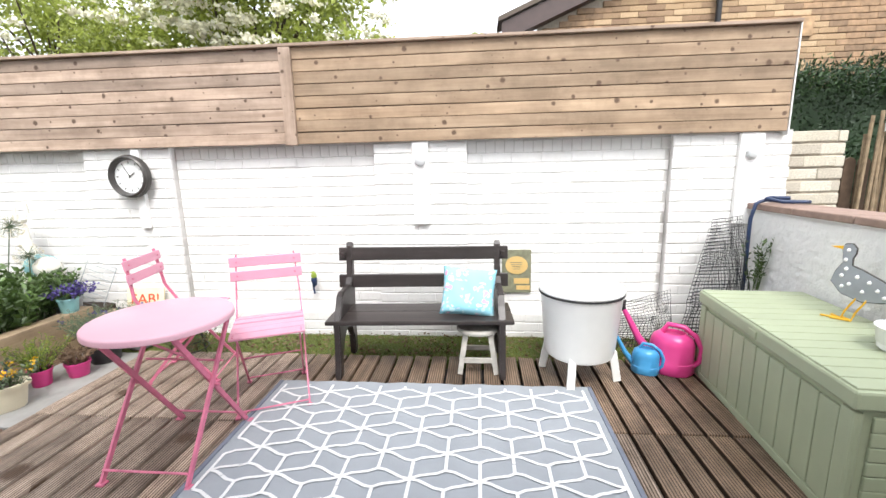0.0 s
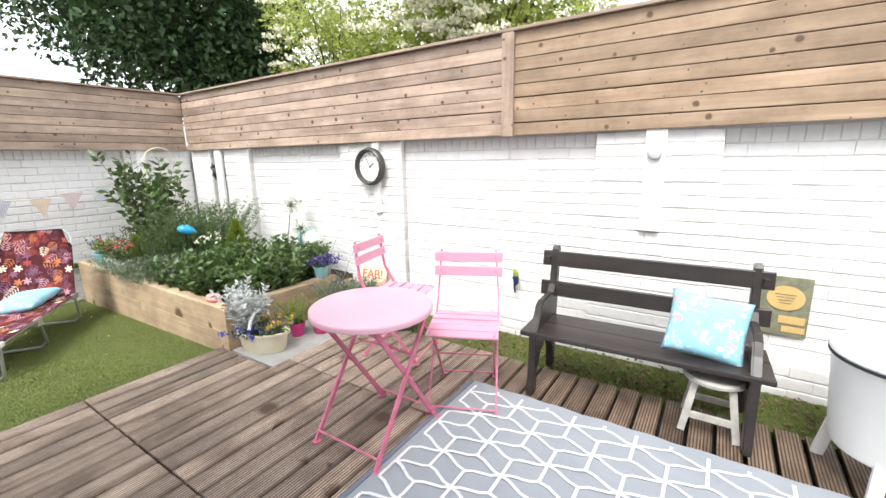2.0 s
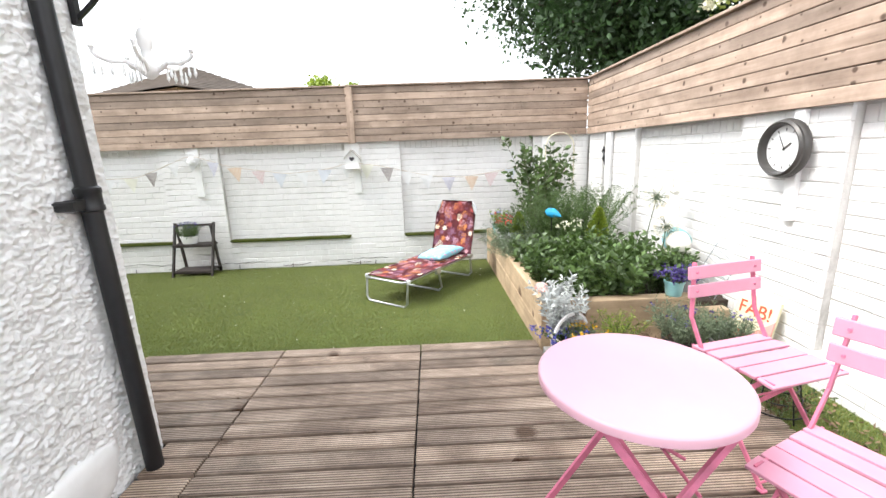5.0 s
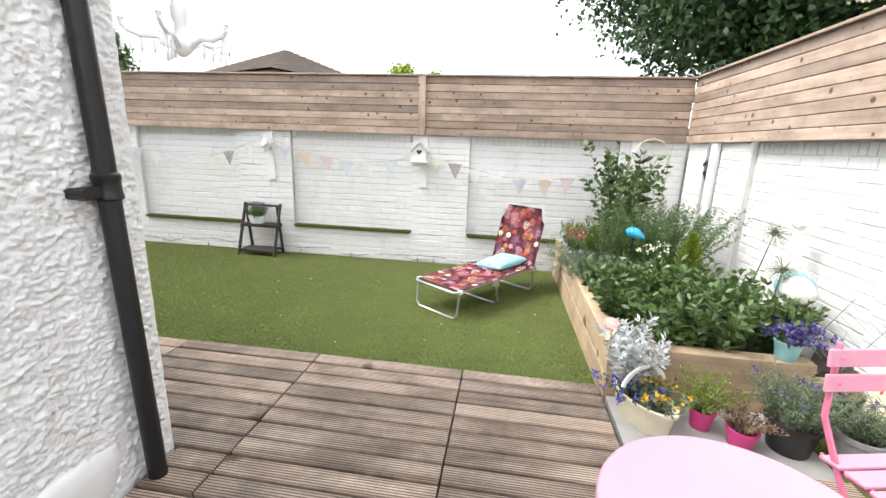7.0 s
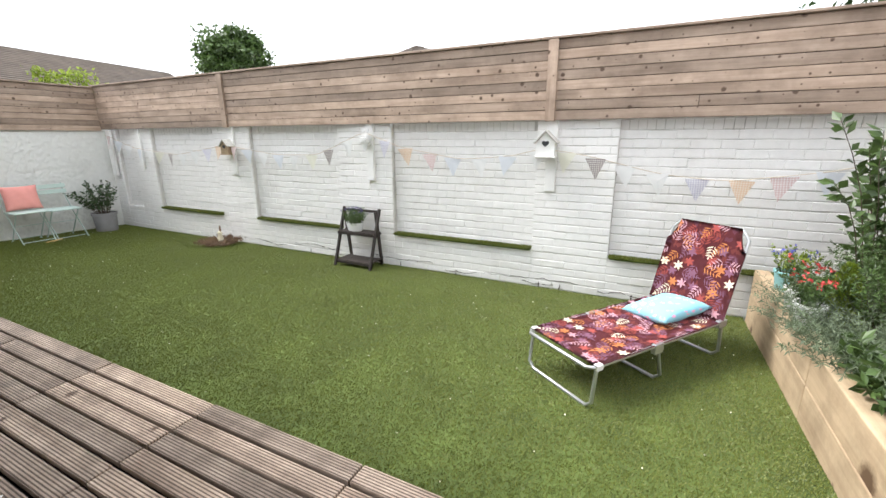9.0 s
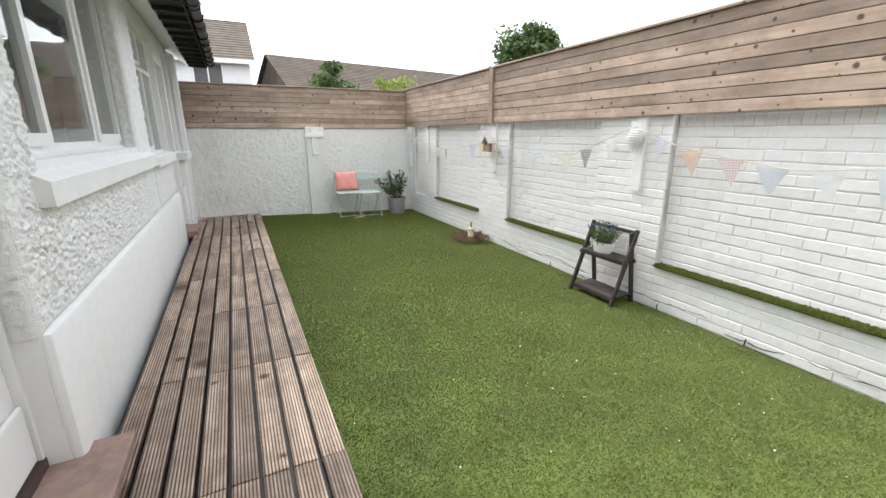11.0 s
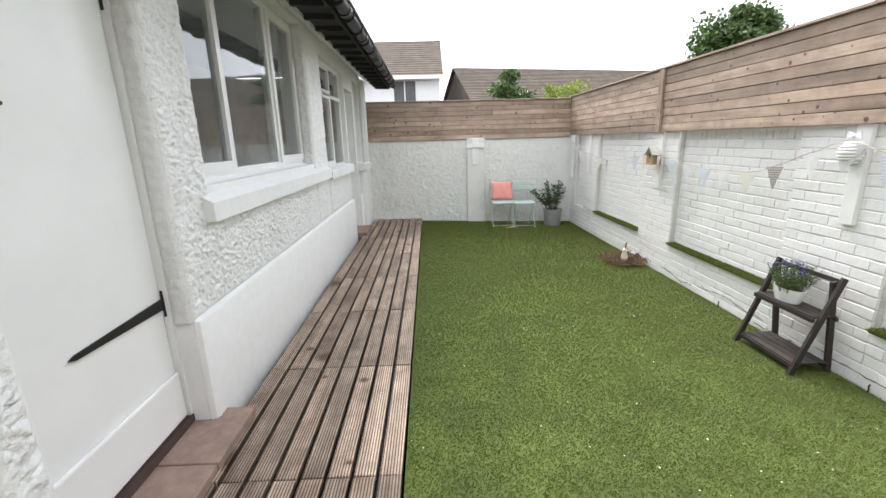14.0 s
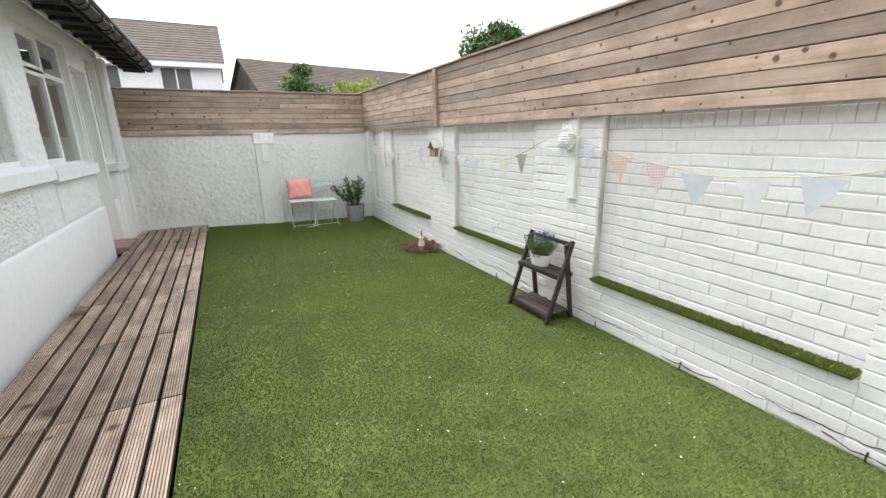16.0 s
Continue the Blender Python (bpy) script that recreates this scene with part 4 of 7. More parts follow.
casement("window_1", W1[0], W1[1], 1.29, 2.66, [0.29, 0.69], "white painted timber window of three lights", x=-1.90)
casement("window_2", W2[0], W2[1], 1.16, 2.50, [0.5], "white painted casement window with toplights", top=0.34)
casement("window_3", W3[0], W3[1], 1.16, 2.50, [0.5], "white painted narrow window with toplights", top=0.34)
# room behind the panes
room = structure("room_walls", B(-0.6, -7.2, 0.2, -0.55, -0.2, 2.4), "curtain", "dim plain wall of the room behind the windows", "wall")

# ---- decking ----
DECK_PITCH, SEAM = 0.1215, 0.985
deck = tagged(new("decking"), "weathered brown grooved timber deck boards with dark gaps", "decking", "", "structure")


def deck_board(width, length, material):
    bm = bmesh.new()
    box(bm, -length / 2, -width / 2, -0.036, length / 2, width / 2, 0, bevel=0.005)
    me = bpy.data.meshes.new("deck_board")
    bm.to_mesh(me)
    bm.free()
    me.materials.append(M[material])
    return me


DECK_MESH = {}


def lay_board(x, y0, y1, width):
    # boards by the north wall and at the east end are darker brown
    browner = (y0 > 2.3 and x > -1.2) or x > 0.75
    key = (round(y1 - y0, 2), round(width, 3), browner)
    if key not in DECK_MESH:
        DECK_MESH[key] = deck_board(width, y1 - y0 - 0.008, "deck_dark" if browner else "deck")
    o = new("deck_board", DECK_MESH[key])
    o.parent = deck
    o.matrix_basis = Matrix.Translation((x, (y0 + y1) / 2, random.uniform(-0.004, 0.002))) @ Matrix.Rotation(radians(90) + random.uniform(-0.003, 0.003), 4, "Z") @ Matrix.Rotation(random.uniform(-0.004, 0.004), 4, "X")


for k in range(43):
    x = DECK_W + DECK_PITCH * (k + 0.5)
    for y0, y1 in ((0.36, 1.345), (1.345, 2.33), (2.33, 3.17)):
        if x < -2.45:
            if y0 > 2.3:
                y0, y1 = 2.19, 2.19
            y1 = 2.19 if y0 > 1 else y1
        if y1 - y0 < 0.05:
            continue
        lay_board(x, y0, y1, DECK_PITCH - 0.0185)
    if x > -2.12:
        lay_board(x, 0.10, 0.36, DECK_PITCH - 0.0185)
for k in range(8):
    x = DECK_W + DECK_PITCH * (k + 0.5)
    y = 0.36
    while y > SOUTH + 0.1:
        a = max(y - SEAM, SOUTH + 0.01)
        lay_board(x, a, y, DECK_PITCH - 0.0185)
        y = a
# solid near-black fill, added so the gaps between boards read as deep shade
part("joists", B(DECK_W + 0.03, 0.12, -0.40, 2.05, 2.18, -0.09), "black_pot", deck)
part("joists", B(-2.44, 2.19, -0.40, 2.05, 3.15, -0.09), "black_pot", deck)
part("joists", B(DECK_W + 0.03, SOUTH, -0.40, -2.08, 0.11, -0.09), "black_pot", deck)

# paving beside the raised bed, and door steps
bm = B(-3.0, 2.215, -0.3, -2.455, 3.16, -0.012, bevel=0.006)
structure("paving", bm, "slab", "grey paving slab between decking and raised bed", "paving")
st = thing("door_step", pose(-2.03, -0.72, 0), "worn terracotta tiled door step on the decking", "step")
part("tile", B(-0.19, -0.42, -0.03, 0.19, 0.02, 0.045, bevel=0.008), "terracotta", st)
part("tile", B(-0.19, 0.026, -0.03, 0.19, 0.62, 0.045, bevel=0.008), "terracotta", st)
st = thing("door_step", pose(-2.1, -6.08, 0), "worn terracotta tiled door step by the far door", "step")
part("tile", B(-0.10, -0.3, -0.03, 0.3, 0.3, 0.06, bevel=0.008), "terracotta", st)

# plank door with strap hinges
door = tagged(new("door_1"), "white painted ledged timber door, closed", "door", "", "structure")
part("leaf", B(-1.90, D1[1] + 0.02, 0.09, -1.86, D1[0] - 0.01, 2.19, bevel=0.003), "gloss_white", door)
part("weather_board", B(-1.925, D1[1] + 0.025, 0.10, -1.902, D1[0] - 0.015, 0.36, bevel=0.01), "gloss_white", door)
part("threshold", B(-1.94, D1[1], 0.0, -1.80, D1[0], 0.088), "brown_paint", door)
part("jamb", B(-1.935, D1[1], 0.09, -1.85, D1[1] + 0.018, 2.2), "gloss_white", door)
for z in (0.735, 2.13):
    h = part("hinge", prism([(D1[1] + 0.02, -0.028), (D1[1] + 0.02, 0.028), (D1[1] + 0.56, 0.011), (D1[1] + 0.59, 0.0), (D1[1] + 0.56, -0.011)], 0.008, "x"), "black", door)
    h.matrix_basis = Matrix.Translation((-1.908, 0, z))
    part("hinge_pin", B(-1.916, D1[1] + 0.002, z - 0.07, -1.902, D1[1] + 0.022, z + 0.07, bevel=0.003), "black", h)
    h.children[0].matrix_parent_inverse = h.matrix_basis.inverted()
ls = part("latch", lathe([(0, -0.012), (0.028, -0.012), (0.032, 0), (0.024, 0.012), (0, 0.014)], 20, Matrix.Translation((-1.925, -0.33, 1.64)) @ Matrix.Rotation(radians(-90), 4, "Y") @ Matrix.Diagonal((1.3, 1, 1, 1))), "black", door)
part("latch_bar", T([(-1.945, -0.03, 1.665), (-1.945, -0.20, 1.652), (-1.945, -0.33, 1.645), (-1.94, -0.42, 1.64)], [0.012, 0.009, 0.011, 0.007]), "black", door)
part("keeper", B(-1.96, -0.085, 1.60, -1.93, -0.065, 1.70, bevel=0.004), "black", door)
door2 = tagged(new("door_2"), "white half-glazed back door", "door", "", "structure")
part("leaf", B(-1.90, D2[1], 0.07, -1.86, D2[0], 0.95), "gloss_white", door2)
part("frame", B(-1.90, D2[1], 0.95, -1.86, D2[1] + 0.09, 2.28), "gloss_white", door2)
part("frame", B(-1.90, D2[0] - 0.09, 0.95, -1.86, D2[0], 2.28), "gloss_white", door2)
part("frame", B(-1.90, D2[1] + 0.09, 2.16, -1.86, D2[0] - 0.09, 2.28), "gloss_white", door2)
g = part("pane", B(-1.884, D2[1] + 0.09, 0.95, -1.878, D2[0] - 0.09, 2.16), "glass", door2)
g.visible_shadow = False
part("handle", T([(-1.91, D2[0] - 0.05, 1.08), (-1.95, D2[0] - 0.05, 1.08), (-1.95, D2[0] - 0.15, 1.08)], 0.009), "gloss_white", door2)

# rainwater pipe on the corner
pipe = thing("drainpipe", pose(-1.955, 0.150, 0, 1.2, 0, 0), "black cast-iron drainpipe with socket and bracket", "drainpipe")
smooth(part("pipe", T([(0, 0, -0.03), (0, 0, 1.25)], 0.036, 20), "black", pipe))
smooth(part("pipe", T([(0, 0, 1.25), (0, 0, 2.66)], 0.036, 20), "black", pipe))
smooth(part("socket", lathe([(0.037, 1.18), (0.046, 1.185), (0.046, 1.20), (0.043, 1.205), (0.043, 1.25), (0.046, 1.255), (0.046, 1.272), (0.037, 1.28)], 24), "black", pipe))
br = part("bracket", B(0.03, -0.02, 1.19, 0.105, 0.015, 1.235, bevel=0.006), "black", pipe)
part("bolt", T([(0.098, -0.06, 1.212), (0.098, 0.03, 1.212)], 0.021, 12), "black", br)
part("bracket", B(-0.012, -0.10, 1.195, 0.012, -0.02, 1.235), "black", pipe)

# ---- patio furniture ----
def bistro_table():
    t = thing("bistro_table", pose(-1.405, 2.08, 0, 0, 0, 0), "round pale pink folding metal bistro table", "table")
    r, z = 0.298, 0.685
    smooth(part("tabletop", lathe([(0, z), (r - 0.012, z), (r - 0.004, z - 0.002), (r, z - 0.007), (r, z - 0.028), (r - 0.004, z - 0.030), (r - 0.006, z - 0.012), (0, z - 0.010)], 72), "pink_pale", t, "smooth pale pink round top"))
    hy = 0.245
    for x in (-0.19, 0.205):
        k = 0.015 if x > 0 else -0.015
        part("leg", T([(x, -hy, 0.01), (x, hy - 0.05, z - 0.02)], 0, flat=(0.012, 0.022)), "pink_dark", t)
        part("leg", T([(x - k, hy, 0.01), (x - k, -hy + 0.05, z - 0.02)], 0, flat=(0.012, 0.022)), "pink_dark", t)
        part("rivet", T([(x - 0.022, 0.012, 0.345), (x + 0.022, 0.012, 0.345)], 0.008, 8), "pink_dark", t)
        for y in (-hy, hy):
            part("foot", B(x - 0.018, y - 0.018, 0, x + 0.018, y + 0.018, 0.012, bevel=0.004), "pink_dark", t)
        part("bracket", B(x - 0.011, -0.20, z - 0.034, x + 0.011, 0.20, z - 0.012), "pink_dark", t)
    for y, zz in ((-hy + 0.015, 0.06), (hy - 0.015, 0.06)):
        part("stretcher", T([(-0.19, y, zz), (0.205, y, zz)], 0.0055, 8), "pink_dark", t)
    part("stretcher", T([(-0.19, 0.085, 0.43), (0.205, 0.085, 0.43)], 0.0055, 8), "pink_dark", t)
    part("stay", T([(0.0, -0.17, 0.655), (0.02, 0.10, 0.43), (0.03, 0.15, 0.40)], 0.006, 8), "pink_dark", t)
    return t


def bistro_chair(m, label, frame="pink_dark", slat="pink", group="bistro chairs"):
    """Folding slatted chair that faces local -y, its seat 0.45 high."""
    c = thing("bistro_chair", m, label, "chair", group)
    w = 0.195
    for i in range(5):
        y = -0.17 + i * 0.078
        z = 0.452 + 0.012 * abs(i - 2) ** 1.3 / 2
        bm = B(-w, y - 0.034, -0.006, w, y + 0.034, 0.006, bevel=0.003)
        o = part("seat_slat", bm, slat, c)
        o.matrix_basis = Matrix.Translation((0, 0, z)) @ Matrix.Rotation(radians((2 - i) * 3), 4, "X")
    for s in (-1, 1):
        part("side_rail", T([(s * (w - 0.02), -0.19, 0.448), (s * (w - 0.02), 0.19, 0.440)], 0, flat=(0.008, 0.02)), frame, c)
        # back leg runs from the front foot up to the backrest
        part("back_leg", T([(s * (w - 0.008), -0.21, 0.008), (s * (w - 0.008), 0.10, 0.40), (s * (w - 0.012), 0.205, 0.58), (s * (w - 0.03), 0.235, 0.83)], 0, flat=(0.009, 0.018)), frame, c)
        part("front_leg", T([(s * (w - 0.03), 0.21, 0.008), (s * (w - 0.03), -0.14, 0.44)], 0, flat=(0.009, 0.018)), frame, c)
        part("foot", B(s * (w - 0.008) - 0.014, -0.228, 0, s * (w - 0.008) + 0.014, -0.196, 0.012, bevel=0.004), frame, c)
        part("foot", B(s * (w - 0.03) - 0.014, 0.195, 0, s * (w - 0.03) + 0.014, 0.227, 0.012, bevel=0.004), frame, c)
    part("stretcher", T([(-w + 0.008, -0.20, 0.03), (w - 0.008, -0.20, 0.03)], 0.005), frame, c)
    part("stretcher", T([(-w + 0.03, 0.19, 0.04), (w - 0.03, 0.19, 0.04)], 0.005), frame, c)
    part("stretcher", T([(-w + 0.03, 0.02, 0.245), (w - 0.03, 0.02, 0.245)], 0.005), frame, c)
    for z, y in ((0.70, 0.212), (0.785, 0.222)):
        o = part("back_slat", B(-w - 0.012, -0.006, -0.030, w + 0.012, 0.006, 0.030, bevel=0.004), slat, c)
        o.matrix_basis = Matrix.Translation((0, y, z)) @ Matrix.Rotation(radians(-7), 4, "X")
        for s in (-1, 1):
            part("rivet", T([(s * (w - 0.03), -0.011, 0), (s * (w - 0.03), 0.011, 0)], 0.006, 8), frame, o)
    return c


bistro_table()
bistro_chair(pose(-1.19, 2.61, 0, 0, 0, 24.5), "pink slatted folding chair beside the table")
bistro_chair(pose(-1.89, 2.87, 0, 0, 0, 103), "pink slatted folding chair by the raised bed")


def slatted_bench():
    """Old pew-like bench with shaped ends; faces -y."""
    b = thing("bench", pose(-0.35, 3.05, 0, 0, 0, 2.5), "dark brown painted wooden bench with shaped ends", "bench")
    end = [(-0.24, 0.0), (-0.17, 0.0), (-0.155, 0.13), (-0.10, 0.22), (-0.01, 0.27), (0.08, 0.24), (0.14, 0.15), (0.155, 0.0), (0.215, 0.0), (0.21, 0.25), (0.225, 0.42), (0.245, 0.62), (0.265, 0.79), (0.255, 0.815), (0.225, 0.82), (0.205, 0.795),
           (0.185, 0.66), (0.165, 0.575), (0.125, 0.535), (0.04, 0.535), (-0.05, 0.535), (-0.10, 0.515), (-0.135, 0.455), (-0.175, 0.40), (-0.205, 0.36), (-0.20, 0.28), (-0.215, 0.12)]
    for x in (-0.525, 0.525):
        bm = prism(end, 0.042, "x")
        es = [e for e in bm.edges if abs(e.verts[0].co.x - e.verts[1].co.x) < 1e-4]
        bmesh.ops.bevel(bm, geom=es, offset=0.007, segments=2, affect="EDGES")
        o = part("bench_end", bm, "bench", b)
        o.matrix_basis = Matrix.Translation((x, 0, 0))
    part("seat_board", B(-0.60, -0.205, 0.352, 0.60, -0.005, 0.380, bevel=0.006), "bench", b)
    part("seat_board", B(-0.60, 0.0, 0.352, 0.60, 0.17, 0.379, bevel=0.006), "bench", b)
    for z, y in ((0.735, 0.212), (0.545, 0.182)):
        o = part("back_rail", B(-0.60, -0.013, -0.047, 0.60, 0.013, 0.047, bevel=0.006), "bench", b)
        o.matrix_basis = Matrix.Translation((0, y, z)) @ Matrix.Rotation(radians(-8), 4, "X")
    for x in (-0.56, 0.56):
        part("peg", B(x - 0.012, 0.16, 0.72, x + 0.012, 0.26, 0.75), "bench", b)
    part("under_rail", B(-0.50, -0.02, 0.30, 0.50, 0.01, 0.352), "bench", b)
    return b


slatted_bench()


def pillow(name, w, h, t, material, m, label, n=20):
    """A plump square cushion with pinched corners, lying in the local xy plane."""
    bm = bmesh.new()
    side = []
    for s in (1, -1):
        g = {}
        for i in range(n + 1):
            for j in range(n + 1):
                a, b = -1 + 2 * i / n, -1 + 2 * j / n
                f = max(0, (1 - a ** 4) * (1 - b ** 4)) ** 0.55
                pinch = 1 - 0.07 * (1 - abs(a) ** 2) * abs(b) ** 3
                pinch2 = 1 - 0.07 * (1 - abs(b) ** 2) * abs(a) ** 3
                z = s * (t / 2 * f + 0.004 * math.sin(9 * a + 4 * b) * f)
                g[i, j] = bm.verts.new((a * w / 2 * pinch2, b * h / 2 * pinch, z))
        for i in range(n):
            for j in range(n):
                q = [g[i, j], g[i + 1, j], g[i + 1, j + 1], g[i, j + 1]]
                bm.faces.new(q if s > 0 else q[::-1])
        side.append(g)
    bmesh.ops.remove_doubles(bm, verts=bm.verts, dist=0.0005)
    o = part(name, bm, material)
    o.data.shade_smooth()
    o.matrix_basis = m
    return tagged(o, label, "cushion")


pillow("cushion", 0.36, 0.33, 0.12, "flamingo_cloth", pose(-0.03, 3.04, 0.52, 60, 0, 4) @ pose(0, 0, 0, 0, 0, -6), "turquoise cushion with pink bird print on the bench")


def stool():
    s = thing("stool", pose(0.03, 3.02, 0), "small worn grey painted wooden stool under the bench", "stool")
    smooth(part("seat", lathe([(0, 0.262), (0.125, 0.262), (0.14, 0.27), (0.142, 0.285), (0.132, 0.295), (0, 0.297)], 32), "stool_grey", s, "worn brown round seat"))
    for a, b in ((-1, -1), (1, -1), (1, 1), (-1, 1)):
        part("leg", T([(a * 0.118, b * 0.11, 0), (a * 0.078, b * 0.072, 0.262)], 0, flat=(0.032, 0.026)), "stool_grey", s)
    for b in (-1, 1):
        part("rail", T([(-0.10, b * 0.10, 0.09), (0.10, b * 0.10, 0.09)], 0, flat=(0.02, 0.03)), "stool_grey", s)
    return s


stool()


def cooler():
    c = thing("cooler_table", pose(0.67, 2.94, 0) @ Matrix.Diagonal((1, 1, 1.11, 1)), "round white plastic cool-box table with black rim", "cool box")
    smooth(part("tub", lathe([(0, 0.135), (0.19, 0.135), (0.206, 0.145), (0.214, 0.17), (0.245, 0.49), (0.25, 0.497), (0.0, 0.497)], 64), "white_plastic", c))
    smooth(part("gasket", lathe([(0.0, 0.4972), (0.2555, 0.4975), (0.257, 0.503), (0.2555, 0.508), (0, 0.508)], 64), "black_pot", c, "black rubber rim"))
    lid = smooth(part("lid", lathe([(0, 0.5082), (0.252, 0.5085), (0.256, 0.516), (0.253, 0.530), (0.235, 0.541), (0.17, 0.545), (0, 0.546)], 64), "white_plastic", c))
    part("knob", lathe([(0, 0.5455), (0.014, 0.5455), (0.013, 0.552), (0, 0.553)], 16), "white_plastic", lid)
    for a in (155, -113, -20, 68):
        x, y = math.cos(radians(a)), math.sin(radians(a))
        part("leg", T([(x * 0.235, y * 0.235, 0), (x * 0.20, y * 0.20, 0.17)], 0, flat=(0.045, 0.022)), "white_plastic", c)
    return c


cooler()


def watering_can(m, s, material, label, rose=True):
    c = thing("watering_can", m @ Matrix.Scale(s, 4), label, "watering can", "watering cans")
    smooth(part("body", lathe([(0, 0), (0.125, 0), (0.135, 0.012), (0.135, 0.08), (0.13, 0.085), (0.13, 0.19), (0.115, 0.235), (0.08, 0.26), (0.07, 0.262), (0.062, 0.245), (0.0, 0.235)], 36, Matrix.Diagonal((1.0, 0.82, 1, 1))), material, c))
    sp = smooth(part("spout", T([(0.10, 0, 0.06), (0.20, 0, 0.18), (0.30, 0, 0.36)], [0.035, 0.024, 0.016], 14), material, c))
    if rose:
        smooth(part("rose", lathe([(0.014, 0), (0.018, 0.02), (0.042, 0.05), (0.044, 0.058), (0, 0.064)], 20, Matrix.Translation((0.297, 0, 0.355)) @ Matrix.Rotation(radians(32), 4, "Y")), "black_pot", sp, "black sprinkler head"))
    smooth(part("handle", T([(0.06, 0, 0.255), (0.03, 0, 0.31), (-0.06, 0, 0.305), (-0.13, 0, 0.255), (-0.165, 0, 0.18), (-0.16, 0, 0.10), (-0.125, 0, 0.06)], 0.016, 12), material, c))
    return c


watering_can(pose(1.275, 3.02, 0, 0, 0, 150), 1.0, "magenta_plastic", "large magenta plastic watering can on the decking")
watering_can(pose(1.105, 2.99, 0, 0, 0, 155), 0.62, "blue_plastic", "small blue plastic watering can beside a pink one", False)


def storage_box():
    b = thing("storage_box", pose(1.335, 1.80, 0, 0, 0, -4), "sage green plastic garden storage box with plank lid", "storage box")
    L, D, H = 1.20, 0.55, 0.50
    part("body", B(0.012, 0.012, 0, D, L - 0.012, H - 0.035, bevel=0.008), "green_plastic", b)
    for k in range(10):
        y = 0.07 + k * (L - 0.14) / 10
        part("panel", B(0.0, y + 0.003, 0.04, 0.02, y + (L - 0.14) / 10 - 0.003, H - 0.06, bevel=0.004), "green_plastic", b)
    for y in (0.0, L - 0.07):
        part("corner_post", B(-0.004, y, 0, 0.03, y + 0.07, H - 0.04, bevel=0.01), "green_plastic", b)
    part("skirting", B(-0.005, 0.07, 0.0, 0.018, L - 0.07, 0.036, bevel=0.004), "green_plastic", b)
    for k in range(7):
        z = 0.045 + k * 0.057
        part("panel", B(0.06, 0.0, z, D - 0.03, 0.02, z + 0.054, bevel=0.004), "green_plastic", b)
    lid = part("lid", B(-0.015, -0.012, H - 0.03, D + 0.01, L + 0.012, H + 0.045, bevel=0.012), "green_plastic", b)
    for k in range(14):
        y = 0.0 + k * L / 14
        part("lid_plank", B(-0.006, y + 0.003, H + 0.040, D, y + L / 14 - 0.003, H + 0.052, bevel=0.003), "green_plastic", lid)
    part("hasp", B(-0.022, L - 0.62, H - 0.02, -0.012, L - 0.56, H + 0.02, bevel=0.003), "green_plastic", b)
    return b


storage_box()


def rug():
    r = thing("rug", pose(-0.262, 1.42, 0.003), "grey outdoor rug with white geometric lattice", "rug")
    W, Lh = 0.955, 1.33
    bm = bmesh.new()
    nx, ny = 40, 60
    g = {}
    for i in range(nx + 1):
        for j in range(ny + 1):
            x, y = -W + 2 * W * i / nx, -Lh + 2 * Lh * j / ny
            z = 0.006 + 0.0015 * math.sin(x * 14 + 2 * y) * (0.3 + 0.7 * (j / ny) ** 6) + 0.006 * max(0, (j / ny - 0.97) / 0.03) * (0.5 + 0.5 * math.sin(x * 28))
            g[i, j] = bm.verts.new((x, y, z))
    for i in range(nx):
        for j in range(ny):
            bm.faces.new((g[i, j], g[i + 1, j], g[i + 1, j + 1], g[i, j + 1]))
    part("mat", bm, "rug_grey", r)
    a = 0.302
    e = a / math.sqrt(3)
    q_y = 0.655
    segs = []
    rows = int(2 * Lh / (a * q_y * math.sqrt(3) / 2)) + 3
    for k in range(-1, rows):
        cy = Lh - 0.13 - k * a * q_y * math.sqrt(3) / 2
        for i in range(-6, 7):
            cx = (i + 0.5 * (k % 2)) * a
            for t in range(6):
                q = radians(30 + 60 * t)
                segs.append(((cx, cy), (cx + e * math.cos(q), cy + e * q_y * math.sin(q))))
    bm = bmesh.new()
    lw = 0.0075
    edge_x, edge_y = W - 0.03, Lh - 0.02
    for (x0, y0), (x1, y1) in segs:
        n = 4
        line = []
        dx, dy = x1 - x0, y1 - y0
        d = math.hypot(dx, dy)
        nx_, ny_ = -dy / d, dx / d
        for s in range(n + 1):
            f = s / n
            o = 0.006 * math.sin(f * math.pi * 2) * (1 if abs(dx) > 0.01 else 0)
            line.append((x0 + dx * f + nx_ * o, y0 + dy * f + ny_ * o))
        for (ax, ay), (bx, by) in zip(line, line[1:]):
            if max(abs(ax), abs(bx)) > edge_x or max(abs(ay), abs(by)) > edge_y:
                continue
            vs = [bm.verts.new((px + nx_ * w, py + ny_ * w, 0.0092 + 0.0003 * (len(bm.faces) % 11))) for px, py, w in ((ax, ay, -lw), (bx, by, -lw), (bx, by, lw), (ax, ay, lw))]
            bm.faces.new(vs)
    part("lattice", bm, "rug_white", r, "white woven lattice lines")
    for s in (-1, 1):
        part("binding", B(s * W - 0.011, -Lh, 0.0, s * W + 0.011, Lh, 0.013, bevel=0.003), "rug_edge", r)
    return r


rug()


